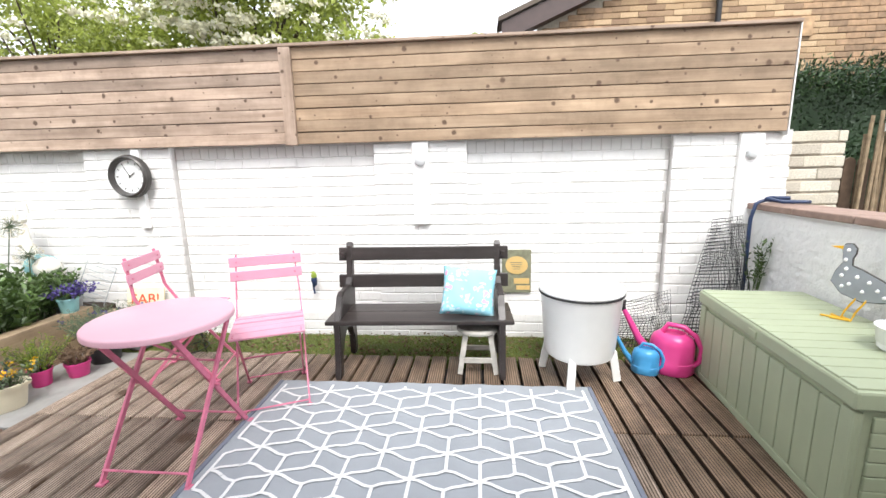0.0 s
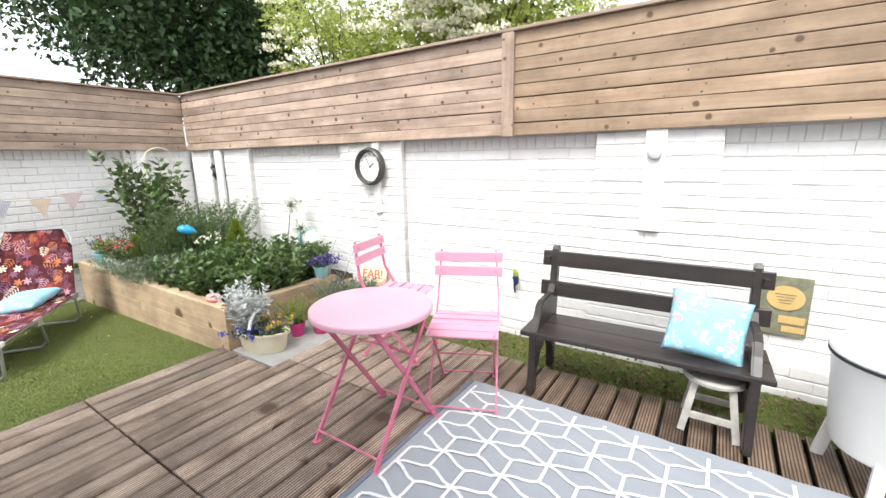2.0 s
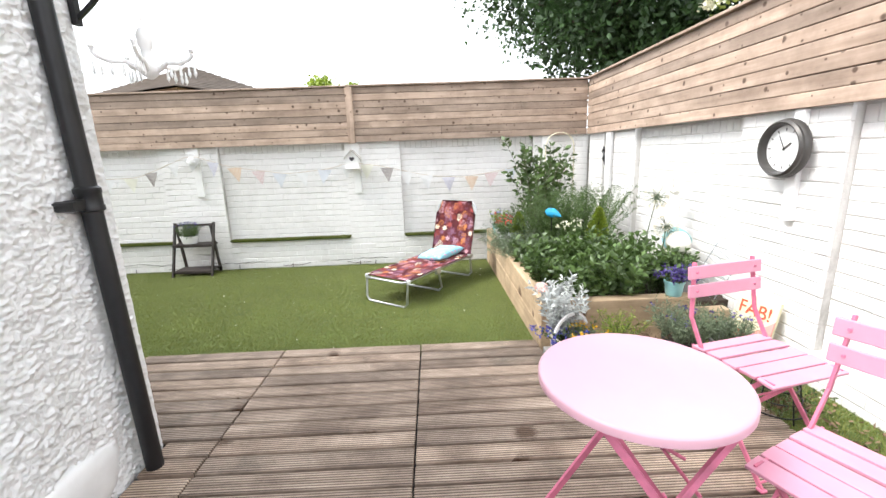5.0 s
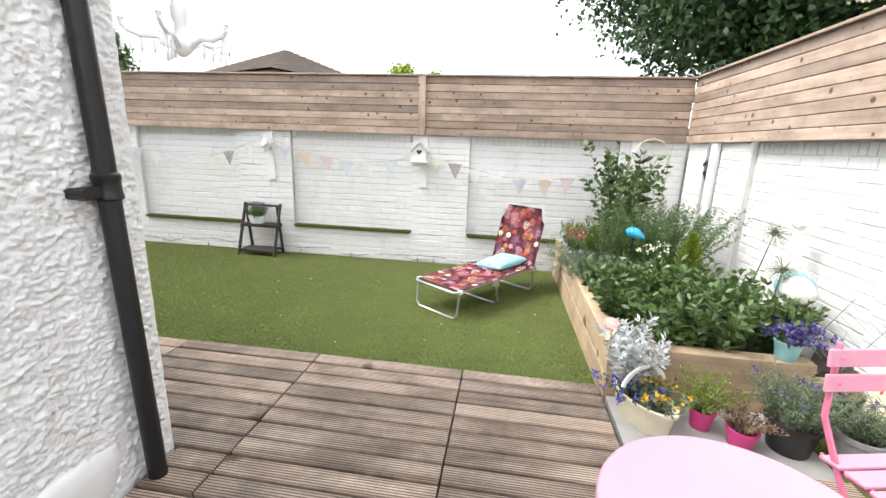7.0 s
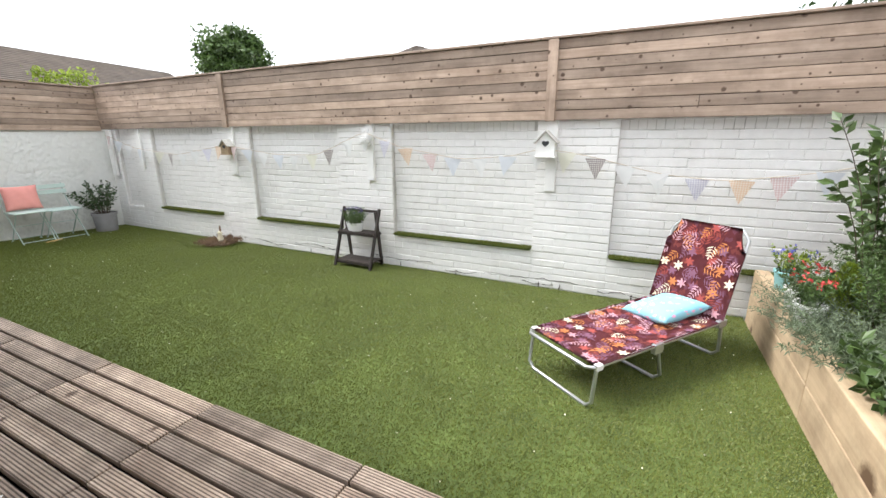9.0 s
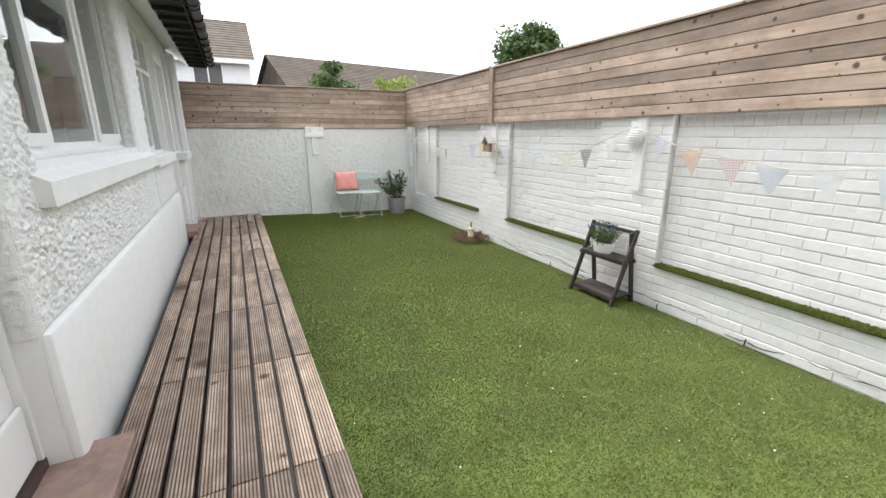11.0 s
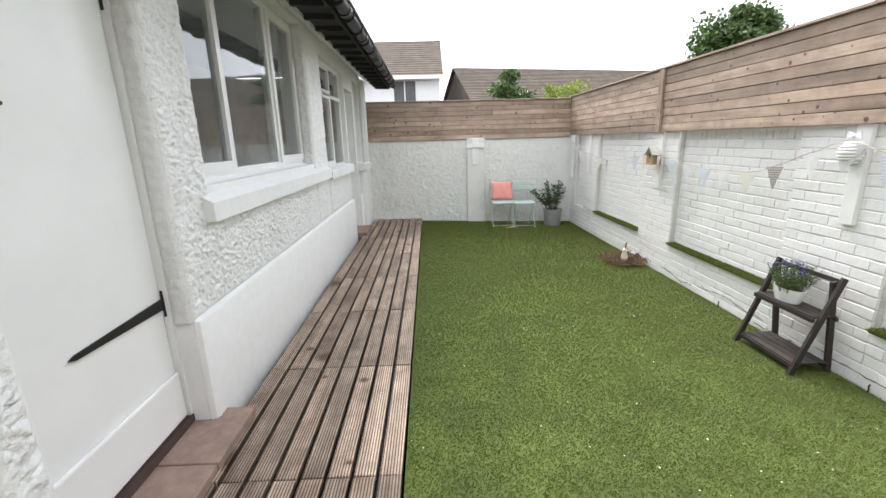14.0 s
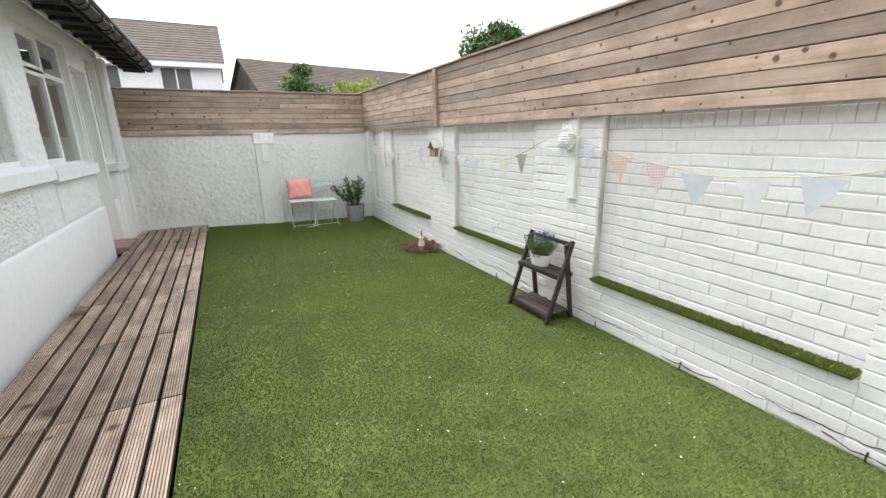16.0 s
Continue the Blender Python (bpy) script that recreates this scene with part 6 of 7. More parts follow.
# metal sign by the bench
t = thing("metal_sign", pose(0.335, 3.652, 0.33, -1.5, 0, 0), "olive tin sign with an ochre speech bubble", "sign")
part("plate", B(-0.115, -0.006, 0, 0.115, 0.006, 0.35, bevel=0.003), "olive", t)
part("bubble", lathe([(0, -0.002), (0.088, -0.002), (0.088, 0.002), (0, 0.002)], 32, Matrix.Translation((0, -0.0085, 0.225)) @ Matrix.Rotation(radians(90), 4, "X") @ Matrix.Diagonal((1, 0.82, 1, 1))), "ochre", t)
for k in range(4):
    part("text_line", B(-0.05 + 0.008 * k, -0.0125, 0.245 - k * 0.017, 0.045 - 0.006 * k, -0.0115, 0.250 - k * 0.017), "olive", t)
part("text_line", B(-0.02, -0.0095, 0.075, 0.10, -0.0065, 0.12), "ochre", t)
part("text_line", B(0.0, -0.0095, 0.025, 0.105, -0.0065, 0.06), "ochre", t)

# ---- north-east corner ----
low = structure("low_wall", B(2.0, 0.3, -0.4, 2.22, 3.60, 0.99), "render_white", "low white roughcast wall with brick-red coping", "wall")
rough_face("roughcast", (2.0, 0.5, 0.3), (0, 1, 0), (-1, 0, 0), 3.08, 0.69, 0.012, 0.010, "render_white", low, 41)
for k in range(7):
    part("coping_tile", B(1.965, 3.57 - 0.44 * (k + 1) + 0.008, 0.992, 2.25, 3.57 - 0.44 * k, 1.035, bevel=0.008), "terracotta", low)
t = thing("garden_hose", pose(0, 0, 0), "dark blue garden hose over the coping", "hose")
smooth(part("pipe", T([(1.90, 3.44, 0.02), (1.925, 3.44, 0.5), (1.92, 3.44, 0.93), (1.945, 3.44, 1.04), (2.0, 3.44, 1.062), (2.10, 3.44, 1.052), (2.20, 3.42, 1.05), (2.23, 3.36, 1.052), (2.18, 3.32, 1.056), (2.06, 3.36, 1.056), (1.99, 3.41, 1.075), (2.05, 3.46, 1.078), (2.16, 3.44, 1.074)], 0.0125, 10), "hose", t))


def netting(name, corners, nu, nv, sag, label):
    """A drape of square mesh between four corners, as fine cords."""
    o = tagged(new(name), label, "netting")
    a, b, c, d = [np.array(p) for p in corners]
    def at(u, v):
        p = (a * (1 - u) + b * u) * (1 - v) + (d * (1 - u) + c * u) * v
        w = 0.009 * math.sin(u * 19 + v * 7) + 0.008 * math.sin(v * 23 - u * 11) + sag * math.sin(u * math.pi) * math.sin(v * math.pi)
        return p + np.array((0.6 * w, -abs(w), 0.25 * w))
    k = 14
    lines = [[at(i / nu, j / k) for j in range(k + 1)] for i in range(nu + 1)]
    stems_mesh("cord", np.array(lines), 0.0034, "net", o)
    lines = [[at(j / k, i / nv) for j in range(k + 1)] for i in range(nv + 1)]
    stems_mesh("cord", np.array(lines), 0.0034, "net", o)
    return o


netting("netting", ((1.40, 3.20, 0.0), (1.93, 3.22, 0.0), (1.90, 3.50, 0.95), (1.70, 3.50, 0.92)), 20, 42, 0.05, "roll of black garden netting leaning in the corner")
netting("netting", ((1.34, 3.17, 0.02), (1.86, 3.16, 0.02), (1.84, 3.46, 0.88), (1.66, 3.46, 0.86)), 17, 36, 0.04, "second layer of black garden netting")
netting("netting", ((0.95, 3.45, -0.02), (1.46, 3.40, -0.02), (1.46, 3.52, 0.40), (1.02, 3.56, 0.24)), 24, 18, 0.06, "crumpled black netting along the wall foot")
plant("weed", pose(2.0 - 0.06, 3.36, 0.45), "green weed growing behind the netting", 14, 0.04, 0.34, 0.10, 12, 0.035, 0.014, "leaf_mid")

# zinc duck and bowl on the storage box
t = thing("duck_ornament", pose(1.85, 2.46, 0.553, 0, 0, -66) @ Matrix.Diagonal((0.68, 1, 0.88, 1)), "flat zinc duck ornament with round bulbs and yellow legs", "ornament")
duck = [(-0.17, 0.20), (-0.10, 0.14), (0.02, 0.115), (0.12, 0.13), (0.22, 0.15), (0.30, 0.165), (0.20, 0.205), (0.10, 0.25), (0.00, 0.285), (-0.06, 0.30), (-0.065, 0.34), (-0.05, 0.37), (-0.05, 0.40), (-0.075, 0.42), (-0.115, 0.415), (-0.13, 0.39), (-0.12, 0.36), (-0.115, 0.31), (-0.15, 0.26)]
part("body", prism(duck, 0.012, "y"), "grey_zinc", t)
bm = bmesh.new()
tube(bm, [(u, 0, z) for u, z in duck], 0.006, 6, closed=True)
part("edging", bm, "dark_metal", t)
part("beak", prism([(-0.125, 0.385), (-0.20, 0.395), (-0.125, 0.405)], 0.014, "y"), "yellow", t, "yellow beak")
for u, z in ((-0.11, 0.24), (-0.06, 0.20), (-0.02, 0.245), (0.02, 0.17), (0.05, 0.225), (0.10, 0.19), (0.14, 0.16), (-0.10, 0.18), (-0.09, 0.28), (-0.10, 0.33), (-0.09, 0.385), (0.18, 0.185)):
    part("bulb", lathe([(0, 0), (0.011, 0.0), (0.009, 0.008), (0, 0.012)], 10, Matrix.Translation((u, -0.006, z)) @ Matrix.Rotation(radians(90), 4, "X")), "dial", t)
for u in (-0.03, 0.03):
    part("leg", T([(u + 0.02, 0, 0.13), (u - 0.02, -0.02, 0.05), (u - 0.03, -0.03, 0.006), (u - 0.13, -0.06, 0.006)], 0.006, 8), "yellow", t, "yellow wire leg")
    part("toe", T([(u - 0.03, -0.03, 0.006), (u - 0.11, 0.0, 0.006)], 0.006, 8), "yellow", t)
t = thing("enamel_bowl", pose(1.76, 2.10, 0.553), "white ribbed enamel bowl on the box lid", "bowl")
smooth(part("bowl", lathe([(0, 0), (0.085, 0), (0.095, 0.01), (0.095, 0.03), (0.10, 0.035), (0.105, 0.09), (0.112, 0.098), (0.10, 0.096), (0.09, 0.02), (0, 0.015)], 40), "gloss_white", t))


# ---- lawn things ----
def lounger():
    """Folding lounger; local x runs from the foot end to the head."""
    z0 = lawn_z(-4.2)
    L = thing("sun_lounger", pose(-4.18, 0.957, z0, 0, 0, 144.5), "folding sun lounger with maroon floral fabric", "sun lounger")
    w, h, n = 0.262, 0.265, 1.22
    back, ang = 0.625, radians(74)
    ca, sa = math.cos(ang), math.sin(ang)
    def half(u, cut):
        return w + 0.015 if u < 0.76 or not cut else (w + 0.015) * (1 - 0.24 * math.sqrt((u - 0.76) / 0.24))
    def cloth(length, steps, sag, cut=False):
        bm = bmesh.new()
        g = {}
        for i in range(steps + 1):
            for j in range(9):
                u, v = i / steps, -1 + j / 4
                z = -sag * (1 - v * v) * math.sin(math.pi * u)
                g[i, j] = bm.verts.new((u * length, v * half(u, cut), z))
        for i in range(steps):
            for j in range(8):
                bm.faces.new((g[i, j], g[i + 1, j], g[i + 1, j + 1], g[i, j + 1]))
        bmesh.ops.solidify(bm, geom=bm.faces, thickness=0.004)
        return bm
    o = part("seat_fabric", cloth(n - 0.05, 26, 0.02), "lounger_cloth", L)
    o.matrix_basis = pose(0.03, 0, h + 0.012)
    o.data.shade_smooth()
    o = part("back_fabric", cloth(back + 0.012, 24, 0.015, True), "lounger_cloth", L)
    o.matrix_basis = Matrix.Translation((n - 0.015, 0, h + 0.004)) @ Matrix.Rotation(-ang, 4, "Y")
    o.data.shade_smooth()
    def sprigs(name, length, sag, m, cut=False):
        """Printed fronds and flowers lying on the cloth."""
        made = {k: ([], []) for k in ("print_pink", "print_orange", "print_red", "print_plum", "print_cream")}
        g = random.Random(5)
        def leaflet(key, x, y, a, ll, ww):
            v, f = made[key]
            c, s = math.cos(a), math.sin(a)
            k = len(v)
            for t, o in ((0, 0), (0.35, 0.5), (0.7, 0.4), (1, 0), (0.7, -0.4), (0.35, -0.5)):
                px, py = x + c * t * ll - s * o * ww, y + s * t * ll + c * o * ww
                px, py = min(max(px, 0.004), length - 0.004), min(max(py, 0.006 - half(px / length, cut)), half(px / length, cut) - 0.006)
                v.append((px, py, -sag * (1 - (py / w) ** 2) * math.sin(math.pi * px / length) + 0.0062 + 0.0002 * (k % 5)))
            f.append(tuple(range(k, k + 6)))
        rows, cols = int(length / 0.066), 7
        for i in range(rows * cols):
            x = (i // cols + 0.5 + g.uniform(-0.35, 0.35)) * length / rows
            y, a = -w + (i % cols + 0.5 + g.uniform(-0.35, 0.35)) * 2 * w / cols, g.gauss(3.14, 1.1)
            key = g.choice(("print_pink", "print_pink", "print_orange", "print_red", "print_red", "print_plum", "print_plum", "print_cream"))
            kind = g.random()
            if kind < 0.62:
                n_ = g.randint(4, 6)
                step = g.uniform(0.019, 0.024)
                for k in range(n_):
                    px, py = x + math.cos(a) * step * k, y + math.sin(a) * step * k
                    for s in (-1, 1):
                        leaflet(key, px, py, a + s * 0.95, 0.050 * (1 - 0.12 * k), 0.0095)
                leaflet(key, px, py, a, 0.04, 0.0095)
            else:
                for k in range(6):
                    leaflet(key, x, y, a + k * 1.047, 0.038, 0.017)
        for key, (v, f) in made.items():
            o = raw_mesh(name, v, f, key, L, "stuff")
            o.matrix_basis = m
    sprigs("seat_print", n - 0.05, 0.02, pose(0.03, 0, h + 0.012))
    sprigs("back_print", back + 0.012, 0.015, Matrix.Translation((n - 0.015, 0, h + 0.004)) @ Matrix.Rotation(-ang, 4, "Y"), True)
    r = 0.011
    smooth(part("side_frame", T([(0.10, -w, h), (0.03, -w, h), (0, -w + 0.03, h), (0, w - 0.03, h), (0.03, w, h), (0.10, w, h)], r, 10), "steel", L))
    for s in (-1, 1):
        smooth(part("side_frame", T([(0.10, s * w, h), (n + 0.02, s * w, h)], r, 10), "steel", L))
        part("hinge", B(n - 0.05, s * w - 0.016, h - 0.03, n + 0.04, s * w + 0.016, h + 0.02, bevel=0.006), "steel", L)
        part("hinge", B(0.52, s * w - 0.016, h - 0.05, 0.60, s * w + 0.016, h + 0.014, bevel=0.006), "steel", L)
        part("cap", B(0.035, s * w - 0.018, h - 0.02, 0.085, s * w + 0.018, h + 0.016, bevel=0.008), "white_plastic", L)
    bt = [(n + t * ca, s * w, h + t * sa) for s, t in ((-1, 0), (-1, back - 0.06))] + [(n + back * ca, -w + 0.05, h + back * sa), (n + back * ca, w - 0.05, h + back * sa)] + [(n + t * ca, w, h + t * sa) for t in (back - 0.06, 0)]
    smooth(part("back_frame", T(bt, r, 10), "steel", L))
    for x, lean in ((0.05, -0.02), (0.56, 0.06), (n, 0.02)):
        smooth(part("leg", T([(x, -w, h), (x + lean, -w, 0.05), (x + lean, -w + 0.04, r), (x + lean, w - 0.04, r), (x + lean, w, 0.05), (x, w, h)], r, 10), "steel", L))
    return L


lounger()
o = pillow("cushion", 0.46, 0.36, 0.11, "pale_print", pose(-5.01, 1.54, lawn_z(-5) + 0.342, -6, -4, 140), "pale blue printed cushion on the lounger")


def ladder_shelf():
    z0 = lawn_z(-5.85)
    s = thing("ladder_shelf", pose(-5.87, -1.78, z0, 0, 0, 90), "dark stained wooden ladder shelf against the wall", "shelf")
    w, h = 0.26, 0.70
    for a in (-1, 1):
        part("leg", T([(a * w, -0.15, 0), (a * w, 0.10, h)], 0, flat=(0.022, 0.038)), "ladder", s)
        part("leg", T([(a * (w - 0.03), 0.15, 0), (a * (w - 0.03), 0.06, h - 0.03)], 0, flat=(0.022, 0.038)), "ladder", s)
    part("top_rail", T([(-w, 0.095, h - 0.03), (w, 0.095, h - 0.03)], 0, flat=(0.016, 0.03)), "ladder", s)
    for z, d in ((0.06, 0.145), (0.405, 0.075)):
        part("shelf_rail", T([(-w, -d + 0.02, z), (w, -d + 0.02, z)], 0, flat=(0.018, 0.028)), "ladder", s)
        part("shelf_rail", T([(-w, 0.11, z), (w, 0.11, z)], 0, flat=(0.018, 0.028)), "ladder", s)
        for k in range(4):
            y0 = -d + 0.02 + k * (d + 0.10) / 4
            part("shelf_slat", B(-w + 0.01, y0 + 0.002, z + 0.013, w - 0.01, y0 + (d + 0.10) / 4 - 0.002, z + 0.023), "ladder", s)
    t = thing("flower_pot", s.matrix_basis @ pose(-0.06, 0.03, 0.428), "white oval pot of lavender on the ladder shelf", "plant pot")
    pot(t, 0.125, 0.105, "gloss_white", squash=0.6, rim=False)
    plant("", (0, 0, 0.08), "", 80, 0.09, 0.18, 0.09, 26, 0.026, 0.005, "leaf_mid", parent=t, flower="purple", tips=16)
    return s


ladder_shelf()
# heap of dry twigs with a pale figure
t = thing("dry_plant", pose(-5.82, -4.28, lawn_z(-5.82)), "clump of dry brown stems on the turf", "plant")
plant("", (0, 0, 0), "", 220, 0.17, 0.12, 0.20, 12, 0.034, 0.012, "twig", "twig", parent=t, droop=0.3)
t = thing("figurine", pose(-5.82, -4.28, lawn_z(-5.82)), "small pale garden figurine among dry stems", "ornament")
smooth(part("figurine_body", blob([(0, 0, 0.0, 0.05), (0, 0, 0.10, 0.045), (0, 0, 0.15, 0.025), (0, 0, 0.18, 0.035), (0, 0, 0.21, 0.012)], 12), "cream", t))
for k in range(3):
    part("petal", B(-0.004, 0.01 * k, 0.20, 0.004, 0.012 + 0.01 * k, 0.27 + 0.01 * k), "twig", t)

# mint folding chairs by the south wall
for x in (-4.62, -5.03):
    bistro_chair(pose(x, -6.86, lawn_z(x), 0, 0, 180), "worn mint green folding chair against the wall", "mint", "mint", "mint folding chairs")
pillow("cushion", 0.42, 0.36, 0.13, "coral", pose(-4.64, -6.96, lawn_z(-4.6) + 0.645, 76, 0, 178), "plain coral pink cushion on the folding chair")
t = thing("flower_pot", pose(-5.62, -6.92, lawn_z(-5.6)), "grey pot with a bushy dark green shrub", "plant pot")
pot(t, 0.17, 0.31, "grey_pot", taper=0.88)
plant("", (0, 0, 0.26), "", 26, 0.10, 0.52, 0.34, 30, 0.055, 0.028, "leaf_dark", "bark", parent=t, thick=0.005, lo=0.25)
tagged(part("leaf_litter", prism([(-0.12, -0.02), (0.0, -0.035), (0.12, 0.01), (0.03, 0.03)], 0.012, "z"), "ochre"), "dry orange leaf lying on the turf", "leaf").matrix_basis = pose(-4.75, -6.55, lawn_z(-4.75) + 0.02, 0, 0, 10)

# turf strips on the wall ledges
W_GAPS = [(b, a) for (_, b), (a, _) in zip(W_PIERS, W_PIERS[1:])]
for a, b in W_GAPS:
    if b - a < 0.5:
        continue
    s = thing("turf_strip", pose(WEST - 0.045, (a + b) / 2, 0.236), "strip of artificial turf lying on the wall ledge", "turf", "turf on ledges")
    part("backing", B(-0.045, (a - b) / 2 + 0.02, 0, 0.075, (b - a) / 2 - 0.02, 0.012), "turf_base", s)
    n = int(7000 * (b - a))
    base = np.stack([rng.uniform(-0.045, 0.08, n), rng.uniform((a - b) / 2 + 0.02, (b - a) / 2 - 0.02, n), np.full(n, 0.008)], 1)
    leaves("grass", base, np.stack([rng.normal(0.25, 0.6, n), rng.normal(0, 0.6, n), np.ones(n)], 1), 0.03, 0.007, "turf", s, 0.1, "stuff")


def birdhouse(m, label, wall="white_wood", front=True):
    b = thing("birdhouse", m, label, "birdhouse", "birdhouses")
    part("box", prism([(-0.085, 0), (0.085, 0), (0.085, 0.13), (0, 0.215), (-0.085, 0.13)], 0.12, "y"), wall, b)
    part("base", B(-0.10, -0.075, -0.014, 0.10, 0.062, 0.0, bevel=0.003), wall, b)
    for s in (-1, 1):
        o = part("roof_board", B(-0.005, -0.085, -0.006, 0.152, 0.065, 0.006, bevel=0.002), "stool_grey", b)
        o.matrix_basis = Matrix.Translation((0, 0, 0.226)) @ Matrix.Rotation(radians(45 if s > 0 else 135), 4, "Y")
    heart = []
    for k in range(24):
        a = 2 * math.pi * k / 24
        heart.append((0.0022 * 16 * math.sin(a) ** 3 * 0.95, 0.0022 * (13 * math.cos(a) - 5 * math.cos(2 * a) - 2 * math.cos(3 * a) - math.cos(4 * a)) * 0.95 + 0.115))
    # raised near-black heart, its colour standing in for shade inside the hole
    part("entrance", prism(heart, 0.006, "y"), "net", b, "dark heart-shaped entrance").matrix_basis = pose(0, -0.0625, 0)
    return b


birdhouse(pose(WEST + 0.105, 0.43, 1.20, 0, 0, 90), "white birdhouse with a heart-shaped hole")
birdhouse(pose(WEST + 0.09, -4.06, 1.16, 0, 0, 90) @ Matrix.Scale(0.85, 4), "small weathered brown birdhouse on a batten", "wicker")
t = thing("wicker_ornament", pose(WEST + 0.07, -1.68, 1.34), "white woven bird-nest ornament below a fabric bow", "ornament")
for k in range(7):
    part("hoop", T(arc((0, 0, 0.02 * k - 0.05), 0.03 + 0.035 * math.sin(math.pi * (k + 0.5) / 7), 0, 340, 18, "xy"), 0.009, 6, closed=True), "white_wood", t)
part("bow", prism([(-0.05, 0.09), (0, 0.115), (0.05, 0.09), (0.04, 0.14), (0, 0.125), (-0.04, 0.14)], 0.012, "x"), "bunting_white", t)

# bunting along the west wall
def bunting():
    hang = [(-7.15, 1.45), (-6.3, 1.22), (-5.2, 1.13), (-4.1, 1.28), (-3.1, 1.16), (-2.4, 1.17), (-1.68, 1.44), (-1.2, 1.27), (-0.45, 1.15), (0.14, 1.20), (0.36, 1.27), (0.75, 1.22), (1.42, 1.06), (1.9, 1.02), (2.5, 1.11), (2.95, 1.22)]
    b = thing("bunting", pose(WEST + 0.10, 0, 0), "string of white and checked fabric bunting along the wall", "bunting")
    ys = np.arange(-7.1, 2.95, 0.04)
    zs = np.interp(ys, [h[0] for h in hang], [h[1] for h in hang])
    zs = np.convolve(np.pad(zs, 3, mode="edge"), np.ones(7) / 7, "valid")
    part("cord", T([(0.012 * math.sin(i), y, z) for i, (y, z) in enumerate(zip(ys, zs))], 0.0034, 5), "jute", b)
    mats = ["bunting_white", "cotton_pale_blue", "bunting_white", "cotton_cream", "gingham_brown", "bunting_white", "bunting_white", "gingham_lilac", "gingham_peach", "gingham_pink", "cotton_pale_blue"]
    y, k = -7.0, 9
    while y < 2.85:
        z = float(np.interp(y, ys, zs))
        s = 0.5 * random.uniform(-0.16, 0.16)
        w, h = 0.10, 0.19
        bm = bmesh.new()
        pts = [(0.004, -w * 0.92, 0), (0.004, w * 0.92, 0.01 * s), (0.004 + 0.02 * random.random(), s * 0.4, -h), (0.009, 0, -0.06)]
        v = [bm.verts.new(p) for p in pts]
        for q in ((0, 3, 1), (1, 3, 2), (2, 3, 0)):
            bm.faces.new([v[i] for i in q])
        bmesh.ops.solidify(bm, geom=bm.faces, thickness=0.0015)
        o = part("flag", bm, mats[k % len(mats)], b)
        o.matrix_basis = Matrix.Translation((0, y, z - 0.006)) @ Matrix.Rotation(random.uniform(-0.12, 0.12), 4, "X") @ Matrix.Rotation(random.uniform(-0.3, 0.3), 4, "Z")
        y += random.uniform(0.25, 0.31)
        k += 1
    return b


bunting()
# cream hoop above the shrub
t = thing("wire_hoop", pose(WEST + 0.12, 3.18, 0.5), "cream wire hoop arched above the shrub", "ornament")
smooth(part("hoop", T([(0, -0.19, 0), (0, -0.19, 0.85)] + arc((0, 0, 0.87), 0.19, 180, 0, 14, "yz") + [(0, 0.19, 0.85), (0, 0.19, 0)], 0.007, 8), "cream", t))


# white chandelier hung from the eaves
def chandelier():
    c = thing("chandelier", pose(-2.14, 0.335, 1.785) @ Matrix.Scale(0.95, 4), "white painted metal chandelier with hanging drops", "chandelier")
    smooth(part("stem", lathe([(0, -0.095), (0.012, -0.092), (0.032, -0.075), (0.042, -0.05), (0.036, -0.03), (0.024, -0.01), (0.020, 0.02), (0.028, 0.045), (0.030, 0.08), (0.020, 0.105), (0.008, 0.115), (0, 0.117)], 20), "white_wood", c))
    part("hook", T([(0, 0, 0.115), (0, 0, 0.15), (0.014, 0, 0.17), (0, 0, 0.19), (0, 0, 0.26), (0.0, 0.012, 0.29), (0, 0, 0.305), (0, -0.012, 0.29)], 0.003, 6), "white_wood", c)
    for k in range(5):
        a = radians(72 * k + 20)
        u, v = math.cos(a), math.sin(a)
        p = [(0.03, -0.06), (0.08, -0.03), (0.13, -0.035), (0.17, -0.02), (0.19, 0.0)]
        arm = smooth(part("arm", T([(u * r, v * r, z) for r, z in p], [0.011, 0.009, 0.0085, 0.008, 0.007], 8), "white_wood", c))
        part("drip_pan", lathe([(0.006, 0), (0.009, 0.012), (0.012, 0.022), (0, 0.02)], 12, Matrix.Translation((u * 0.185, v * 0.185, -0.002))), "white_wood", arm)
        for r in (0.09, 0.13, 0.165, 0.19):
            part("drop", lathe([(0, -0.06), (0.007, -0.045), (0.004, -0.02), (0.002, 0)], 6, Matrix.Translation((u * r, v * r, -0.035))), "white_plastic", arm)
    return c


chandelier()
t = thing("hanging_bracket", pose(-2.125, 0.095, 0), "black iron hanging bracket fixed to the rough wall", "bracket")
part("wall_plate", B(-0.016, -0.012, 1.90, 0.016, 0.012, 2.12, bevel=0.003), "black", t)
part("arm", T([(0, 0, 2.075), (0, 0.235, 2.075), (0, 0.255, 2.087)], 0, flat=(0.018, 0.014)), "black", t)
part("brace", T([(0, 0, 1.92), (0, 0.07, 1.975), (0, 0.17, 2.069)], 0, flat=(0.016, 0.014)), "black", t)


